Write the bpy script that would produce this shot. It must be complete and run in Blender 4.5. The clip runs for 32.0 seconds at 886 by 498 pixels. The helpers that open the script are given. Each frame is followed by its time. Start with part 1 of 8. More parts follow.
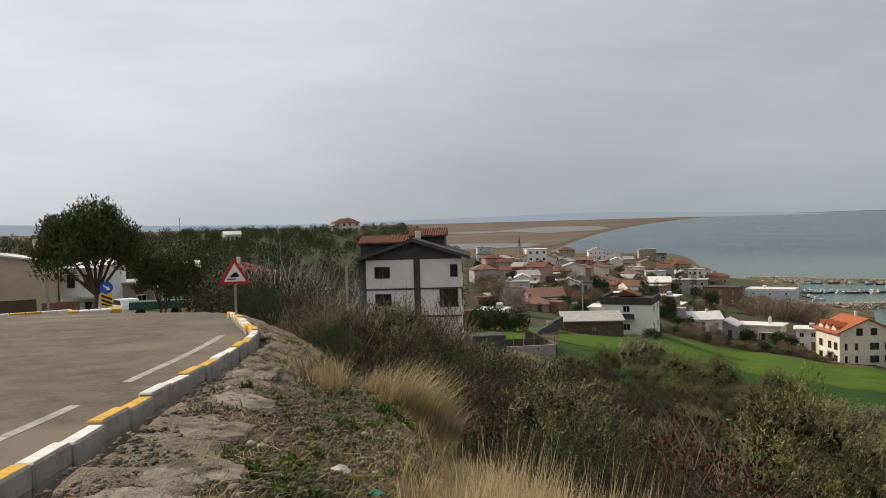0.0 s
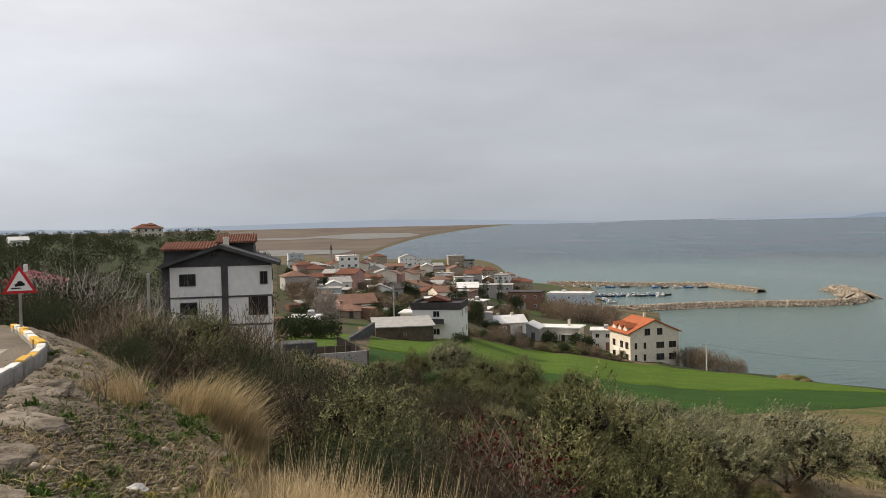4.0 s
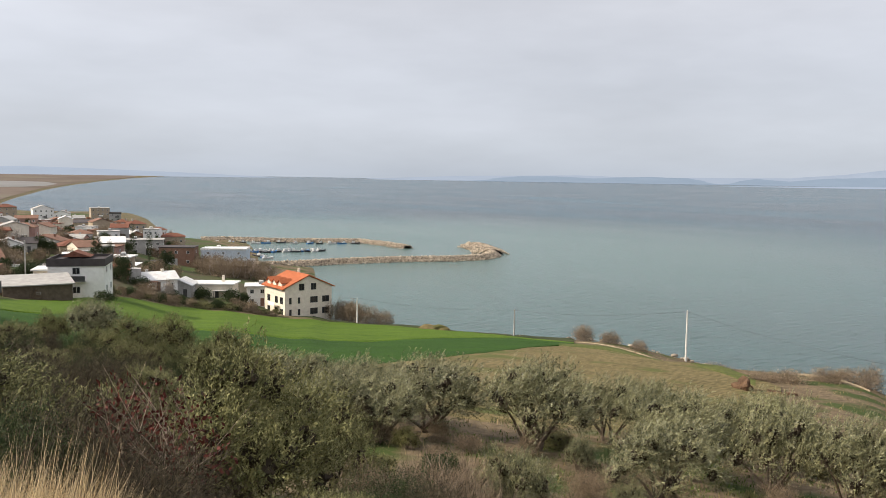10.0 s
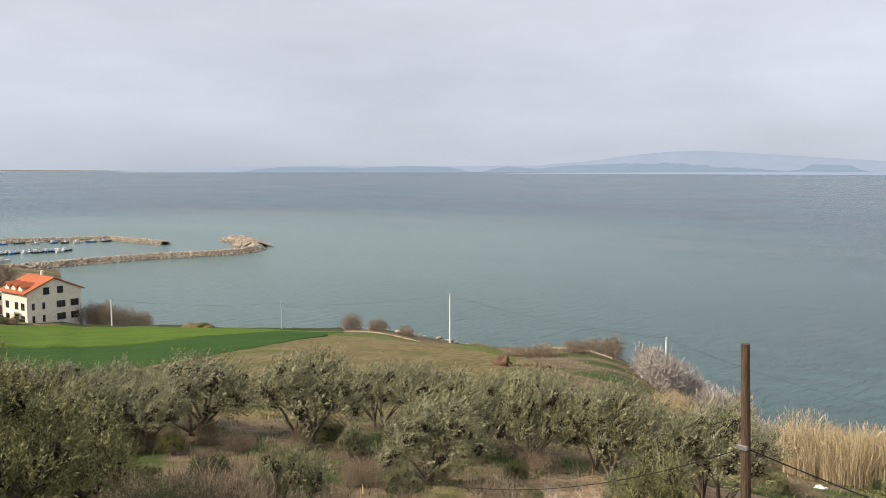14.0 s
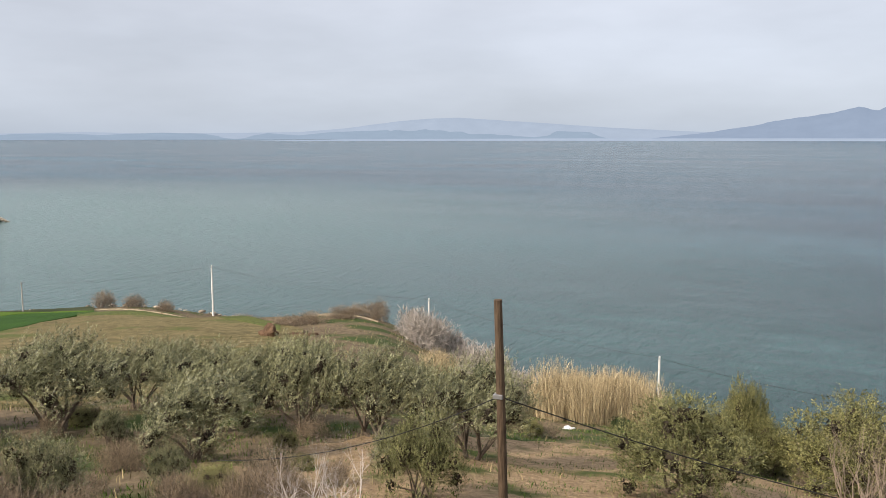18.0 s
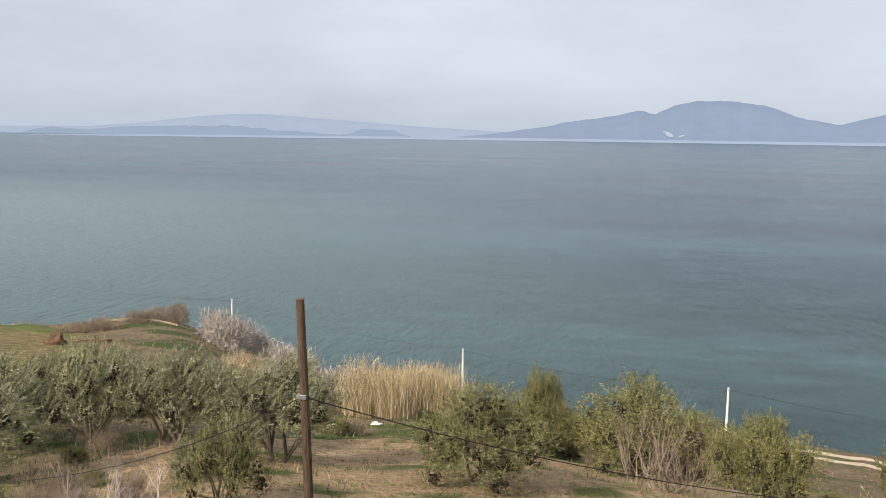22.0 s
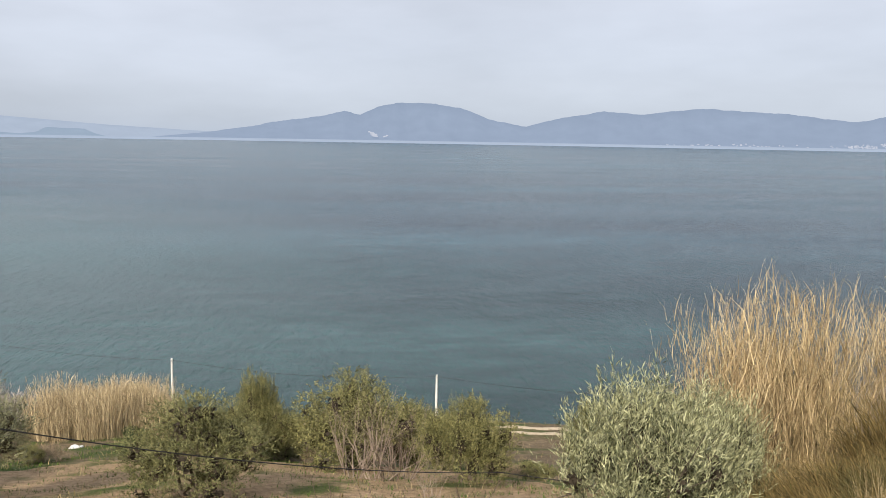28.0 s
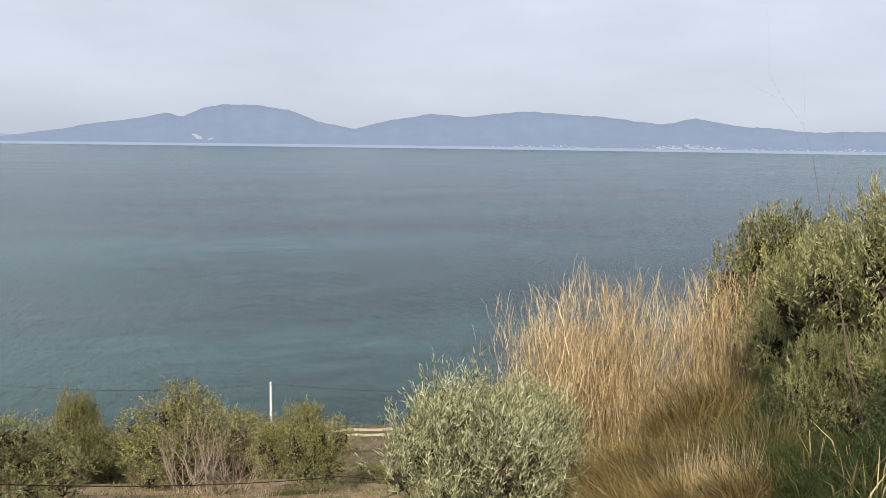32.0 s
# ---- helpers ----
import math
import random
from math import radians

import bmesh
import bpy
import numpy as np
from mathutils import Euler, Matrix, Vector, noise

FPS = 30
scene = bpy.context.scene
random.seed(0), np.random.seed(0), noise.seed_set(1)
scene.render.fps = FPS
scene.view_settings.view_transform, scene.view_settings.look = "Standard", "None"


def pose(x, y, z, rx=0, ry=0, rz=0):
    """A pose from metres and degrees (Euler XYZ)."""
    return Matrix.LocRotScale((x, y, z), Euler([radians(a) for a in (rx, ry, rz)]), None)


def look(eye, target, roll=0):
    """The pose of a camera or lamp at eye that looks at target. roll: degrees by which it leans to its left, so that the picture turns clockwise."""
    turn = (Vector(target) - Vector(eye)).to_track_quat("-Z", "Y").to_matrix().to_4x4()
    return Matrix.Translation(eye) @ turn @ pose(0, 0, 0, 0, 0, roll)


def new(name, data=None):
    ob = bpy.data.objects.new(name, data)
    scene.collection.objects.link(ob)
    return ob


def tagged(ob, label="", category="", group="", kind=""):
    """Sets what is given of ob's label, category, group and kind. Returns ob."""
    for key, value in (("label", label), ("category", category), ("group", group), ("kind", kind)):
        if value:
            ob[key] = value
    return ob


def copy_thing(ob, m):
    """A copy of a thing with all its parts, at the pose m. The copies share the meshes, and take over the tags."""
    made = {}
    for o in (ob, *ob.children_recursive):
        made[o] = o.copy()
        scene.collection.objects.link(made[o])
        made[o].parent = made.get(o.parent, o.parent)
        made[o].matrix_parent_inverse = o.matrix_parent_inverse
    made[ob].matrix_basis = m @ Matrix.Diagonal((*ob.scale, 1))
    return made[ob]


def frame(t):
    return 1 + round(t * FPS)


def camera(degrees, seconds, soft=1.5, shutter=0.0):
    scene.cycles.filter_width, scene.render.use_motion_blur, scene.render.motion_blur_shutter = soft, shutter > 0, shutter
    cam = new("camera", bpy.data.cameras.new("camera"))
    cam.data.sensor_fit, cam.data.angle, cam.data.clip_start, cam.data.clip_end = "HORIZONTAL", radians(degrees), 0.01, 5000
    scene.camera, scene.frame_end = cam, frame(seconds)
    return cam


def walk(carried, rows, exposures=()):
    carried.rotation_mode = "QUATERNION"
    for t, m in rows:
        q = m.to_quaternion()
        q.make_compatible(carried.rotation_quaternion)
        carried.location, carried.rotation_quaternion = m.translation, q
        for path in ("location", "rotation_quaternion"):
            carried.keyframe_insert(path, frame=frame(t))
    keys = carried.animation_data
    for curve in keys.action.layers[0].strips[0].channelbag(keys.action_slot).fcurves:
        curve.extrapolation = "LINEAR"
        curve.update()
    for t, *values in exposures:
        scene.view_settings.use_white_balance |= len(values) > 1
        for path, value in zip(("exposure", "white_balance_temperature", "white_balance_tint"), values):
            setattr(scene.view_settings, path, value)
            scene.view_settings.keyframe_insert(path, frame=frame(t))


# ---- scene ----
cam = camera(54.58, 32.0, 0.85)

# t, x, y, z, yaw, pitch, roll
PATH = [
    (0.0, 0.195, 0.386, 40.0, 0.0, -1.92, 1.61),
    (0.5, 0.203, 0.385, 40.0, -1.55, -2.03, 1.5),
    (1.0, 0.204, 0.396, 39.993, -3.24, -2.13, 1.43),
    (1.5, 0.208, 0.404, 39.987, -4.85, -2.0, 1.45),
    (2.0, 0.21, 0.42, 39.979, -6.4, -1.79, 1.48),
    (2.5, 0.209, 0.427, 39.977, -7.73, -1.67, 1.55),
    (3.0, 0.218, 0.435, 39.978, -9.32, -1.69, 1.51),
    (3.5, 0.223, 0.425, 39.988, -10.96, -1.7, 1.34),
    (5.5, 0.243, 0.401, 39.988, -17.09, -2.38, 1.23),
    (6.0, 0.24, 0.403, 39.986, -18.84, -2.58, 1.21),
    (6.5, 0.234, 0.398, 39.973, -20.83, -2.97, 1.23),
    (7.0, 0.215, 0.387, 39.977, -23.32, -3.6, 1.18),
    (7.5, 0.222, 0.362, 39.977, -26.0, -4.0, 0.92),
    (8.0, 0.225, 0.36, 39.984, -28.54, -4.15, 0.67),
    (8.5, 0.238, 0.346, 39.996, -30.43, -4.19, 0.25),
    (9.0, 0.273, 0.321, 40.023, -31.95, -4.32, -0.23),
    (9.5, 0.295, 0.3, 40.018, -33.48, -4.52, -0.74),
    (10.0, 0.316, 0.305, 40.02, -35.05, -4.83, -0.85),
    (10.5, 0.35, 0.299, 40.022, -36.93, -5.22, -0.56),
    (11.0, 0.369, 0.294, 40.01, -38.41, -5.58, -0.41),
    (11.5, 0.383, 0.296, 40.001, -40.57, -5.55, -0.41),
    (12.0, 0.387, 0.311, 39.999, -43.07, -5.35, 0.09),
    (12.5, 0.387, 0.331, 40.015, -45.17, -5.42, 0.09),
    (13.0, 0.37, 0.347, 40.036, -47.11, -5.54, 0.05),
    (13.5, 0.361, 0.349, 40.036, -48.88, -5.49, -0.04),
    (14.0, 0.353, 0.344, 40.038, -50.74, -5.36, -0.03),
    (14.5, 0.365, 0.34, 40.042, -52.95, -5.12, -0.07),
    (15.0, 0.362, 0.345, 40.032, -55.04, -5.21, -0.1),
    (15.5, 0.36, 0.342, 40.035, -57.18, -5.62, -0.11),
    (17.5, 0.361, 0.28, 40.023, -64.53, -7.21, -0.04),
    (18.0, 0.353, 0.249, 40.013, -66.45, -7.55, 0.03),
    (18.5, 0.362, 0.209, 40.026, -68.82, -7.85, 0.17),
    (19.0, 0.353, 0.194, 40.005, -70.31, -7.98, -0.14),
    (19.5, 0.371, 0.187, 40.031, -71.61, -8.06, -0.14),
    (20.0, 0.382, 0.173, 40.036, -73.18, -7.88, -0.13),
    (20.5, 0.38, 0.158, 40.036, -74.86, -7.76, -0.38),
    (21.0, 0.377, 0.146, 40.027, -76.38, -7.87, -0.46),
    (21.5, 0.381, 0.135, 40.026, -77.75, -7.8, -0.61),
    (22.0, 0.382, 0.137, 40.027, -79.33, -7.63, -0.76),
    (22.5, 0.383, 0.125, 40.032, -80.98, -7.45, -0.96),
    (23.0, 0.389, 0.119, 40.04, -82.69, -7.37, -1.17),
    (23.5, 0.386, 0.108, 40.034, -84.36, -7.23, -1.31),
    (24.0, 0.383, 0.093, 40.035, -86.01, -7.1, -1.44),
    (24.5, 0.385, 0.075, 40.034, -87.68, -7.21, -1.43),
    (25.0, 0.397, 0.05, 40.031, -89.17, -7.32, -1.3),
    (25.5, 0.401, 0.025, 40.028, -90.86, -7.49, -0.98),
    (27.5, 0.355, -0.019, 40.019, -96.86, -7.54, -1.11),
    (28.0, 0.346, -0.033, 40.019, -98.52, -7.35, -0.99),
    (28.5, 0.336, -0.05, 40.021, -99.96, -7.4, -0.88),
    (29.0, 0.334, -0.077, 40.015, -101.32, -7.48, -0.9),
    (29.5, 0.326, -0.084, 40.008, -102.76, -7.4, -0.96),
    (30.0, 0.319, -0.092, 40.017, -103.95, -7.36, -1.08),
    (30.5, 0.313, -0.105, 40.018, -105.27, -7.28, -1.12),
    (31.0, 0.306, -0.119, 40.015, -106.81, -7.26, -0.98),
    (31.5, 0.308, -0.123, 40.021, -108.46, -7.07, -0.77),
    (32.0, 0.314, -0.122, 40.024, -109.76, -7.04, -0.77),
]
walk(cam, [(t, pose(x, y, z, 90 + p, r, w)) for t, x, y, z, w, p, r in PATH],
     exposures=((0, -0.37, 6720, 11), (3, -0.27, 6700, 11), (6, -0.03, 6650, 12), (9, 0.2, 6580, 12), (13, 0.2, 6480, 12.5), (16, 0.21, 6400, 13), (18, 0.21, 6360, 12), (19, 0.1, 6340, 12.5), (20.2, 0.2, 6340, 12.5), (25, 0.19, 6330, 12), (28, 0.16, 6300, 12), (32, 0.16, 6290, 12)))

# ---- light ----
SUN_AZ, SUN_EL = 60.0, 36.0       # degrees to the left of straight ahead, and above the horizon
sun_dir = Vector((-math.sin(radians(SUN_AZ)) * math.cos(radians(SUN_EL)), math.cos(radians(SUN_AZ)) * math.cos(radians(SUN_EL)), math.sin(radians(SUN_EL))))
sun = new("sun", bpy.data.lights.new("sun", "SUN"))
sun.data.energy, sun.data.angle, sun.data.color = 5.0, radians(1.2), (1.0, 0.88, 0.70)
sun.matrix_world = look(sun_dir * 300, (0, 0, 0))

world = bpy.data.worlds.new("world")
scene.world = world
world.use_nodes = True
wn, wl = world.node_tree.nodes, world.node_tree.links
wn.clear()


def wnode(kind, **values):
    n = wn.new(kind)
    for k, v in values.items():
        n.inputs[k].default_value = v
    return n


sky = wn.new("ShaderNodeTexSky")
sky.sky_type, sky.sun_disc, sky.sun_elevation, sky.sun_rotation = "NISHITA", False, radians(SUN_EL), radians(-SUN_AZ)
sky_dim = wn.new("ShaderNodeVectorMath")
sky_dim.operation = "SCALE"
sky_dim.inputs["Scale"].default_value = 0.10
wl.new(sky.outputs[0], sky_dim.inputs[0])
tc = wn.new("ShaderNodeTexCoord")
sep = wn.new("ShaderNodeSeparateXYZ")
wl.new(tc.outputs["Generated"], sep.inputs[0])
ramp = wn.new("ShaderNodeValToRGB")        # cloud sheet from the horizon up
e = ramp.color_ramp.elements
e[0].position, e[0].color = 0.0, (0.50, 0.565, 0.65, 1)
e[1].position, e[1].color = 0.55, (0.78, 0.785, 0.81, 1)
m = ramp.color_ramp.elements.new(0.06)
m.color = (0.56, 0.60, 0.67, 1)
m = ramp.color_ramp.elements.new(0.22)
m.color = (0.675, 0.695, 0.74, 1)
wl.new(sep.outputs["Z"], ramp.inputs[0])
stretch = wn.new("ShaderNodeVectorMath")
stretch.operation = "MULTIPLY"
stretch.inputs[1].default_value = (1.6, 1.6, 6.0)
wl.new(tc.outputs["Generated"], stretch.inputs[0])
cloud = wnode("ShaderNodeTexNoise", Scale=1.3, Detail=5.0, Roughness=0.55)
wl.new(stretch.outputs[0], cloud.inputs["Vector"])
cr = wnode("ShaderNodeMapRange", **{"From Min": 0.3, "From Max": 0.7, "To Min": 0.86, "To Max": 1.12})
wl.new(cloud.outputs["Fac"], cr.inputs["Value"])
dot = wn.new("ShaderNodeVectorMath")       # brighter towards the veiled sun
dot.operation = "DOT_PRODUCT"
dot.inputs[1].default_value = sun_dir
wl.new(tc.outputs["Generated"], dot.inputs[0])
glow = wnode("ShaderNodeMapRange", **{"From Min": 0.25, "From Max": 1.0, "To Min": 1.0, "To Max": 1.75})
glow.interpolation_type = "SMOOTHSTEP"
wl.new(dot.outputs["Value"], glow.inputs["Value"])
mul = wn.new("ShaderNodeMath")
mul.operation = "MULTIPLY"
wl.new(cr.outputs[0], mul.inputs[0])
wl.new(glow.outputs[0], mul.inputs[1])
veil = wn.new("ShaderNodeVectorMath")
veil.operation = "SCALE"
wl.new(ramp.outputs[0], veil.inputs[0])
wl.new(mul.outputs[0], veil.inputs["Scale"])
mix = wn.new("ShaderNodeMix")
mix.data_type = "RGBA"
mix.inputs[0].default_value = 0.88
wl.new(sky_dim.outputs[0], mix.inputs[6])
wl.new(veil.outputs[0], mix.inputs[7])
bg = wnode("ShaderNodeBackground", Strength=1.0)
wl.new(mix.outputs[2], bg.inputs[0])
out = wn.new("ShaderNodeOutputWorld")
wl.new(bg.outputs[0], out.inputs[0])

# ---- materials ----


def material(name, low, high, rough=0.8, scale=3.0, bump=0.3, bump_scale=None, depth=0.02, metal=0.0, island=0.0, big=0.25, stretch=(1, 1, 1), spec=0.15, third=None, rows=None, span=None):
    """A surface between two colours: fine grain and large stains, with relief. third: a further colour in large patches."""
    mat = bpy.data.materials.new(name)
    mat.use_nodes = True
    nt = mat.node_tree
    n, l = nt.nodes, nt.links
    b = n["Principled BSDF"]
    b.inputs["Roughness"].default_value, b.inputs["Metallic"].default_value = rough, metal
    b.inputs["Specular IOR Level"].default_value = spec
    geo = n.new("ShaderNodeNewGeometry")
    mp = n.new("ShaderNodeMapping")
    mp.inputs["Scale"].default_value = stretch
    l.new(geo.outputs["Position"], mp.inputs["Vector"])
    fine = n.new("ShaderNodeTexNoise")
    fine.inputs["Scale"].default_value, fine.inputs["Detail"].default_value, fine.inputs["Roughness"].default_value = scale, 6, 0.65
    l.new(mp.outputs[0], fine.inputs["Vector"])
    coarse = n.new("ShaderNodeTexNoise")
    coarse.inputs["Scale"].default_value, coarse.inputs["Detail"].default_value = scale * 0.12, 4
    l.new(mp.outputs[0], coarse.inputs["Vector"])
    add = n.new("ShaderNodeMix")
    add.inputs[0].default_value = big
    l.new(fine.outputs["Fac"], add.inputs[2])
    l.new(coarse.outputs["Fac"], add.inputs[3])
    source = add.outputs[0]
    if rows:            # rows of plough or seed drill: heading in degrees, spacing in metres, share
        turn = n.new("ShaderNodeMapping")
        turn.inputs["Rotation"].default_value = (0, 0, radians(rows[0]))
        l.new(geo.outputs["Position"], turn.inputs[0])
        lines = n.new("ShaderNodeTexWave")
        lines.inputs["Scale"].default_value, lines.inputs["Distortion"].default_value = 6.283 / rows[1] / 20, 1.2
        lines.inputs["Detail"].default_value, lines.inputs["Detail Scale"].default_value = 3, 1.2
        l.new(turn.outputs[0], lines.inputs[0])
        rm = n.new("ShaderNodeMix")
        rm.inputs[0].default_value = rows[2]
        l.new(source, rm.inputs[2])
        l.new(lines.outputs["Fac"], rm.inputs[3])
        source = rm.outputs[0]
    if island:
        mix = n.new("ShaderNodeMix")
        mix.inputs[0].default_value = island
        l.new(source, mix.inputs[2])
        l.new(geo.outputs["Random Per Island"], mix.inputs[3])
        source = mix.outputs[0]
    cr = n.new("ShaderNodeValToRGB")
    cr.color_ramp.elements[0].position, cr.color_ramp.elements[0].color = (0.32 if not island else 0.15), (*low, 1)
    cr.color_ramp.elements[1].position, cr.color_ramp.elements[1].color = (0.68 if not island else 0.85), (*high, 1)
    if span:
        cr.color_ramp.elements[0].position, cr.color_ramp.elements[1].position = span
    l.new(source, cr.inputs[0])
    colour = cr.outputs[0]
    if third:
        patch = n.new("ShaderNodeTexNoise")
        patch.inputs["Scale"].default_value, patch.inputs["Detail"].default_value = third[1], 5
        l.new(geo.outputs["Position"], patch.inputs["Vector"])
        edge = n.new("ShaderNodeMapRange")
        edge.inputs["From Min"].default_value, edge.inputs["From Max"].default_value = third[2], third[2] + 0.12
        l.new(patch.outputs["Fac"], edge.inputs["Value"])
        mx = n.new("ShaderNodeMix")
        mx.data_type = "RGBA"
        l.new(edge.outputs[0], mx.inputs[0])
        l.new(colour, mx.inputs[6])
        mx.inputs[7].default_value = (*third[0], 1)
        colour = mx.outputs[2]
    l.new(colour, b.inputs["Base Color"])
    if bump:
        grain = n.new("ShaderNodeTexNoise")
        grain.inputs["Scale"].default_value, grain.inputs["Detail"].default_value = bump_scale or scale * 3, 6
        l.new(mp.outputs[0], grain.inputs["Vector"])
        bp = n.new("ShaderNodeBump")
        bp.inputs["Strength"].default_value, bp.inputs["Distance"].default_value = bump, depth
        l.new(grain.outputs["Fac"], bp.inputs["Height"])
        l.new(bp.outputs[0], b.inputs["Normal"])
    return mat


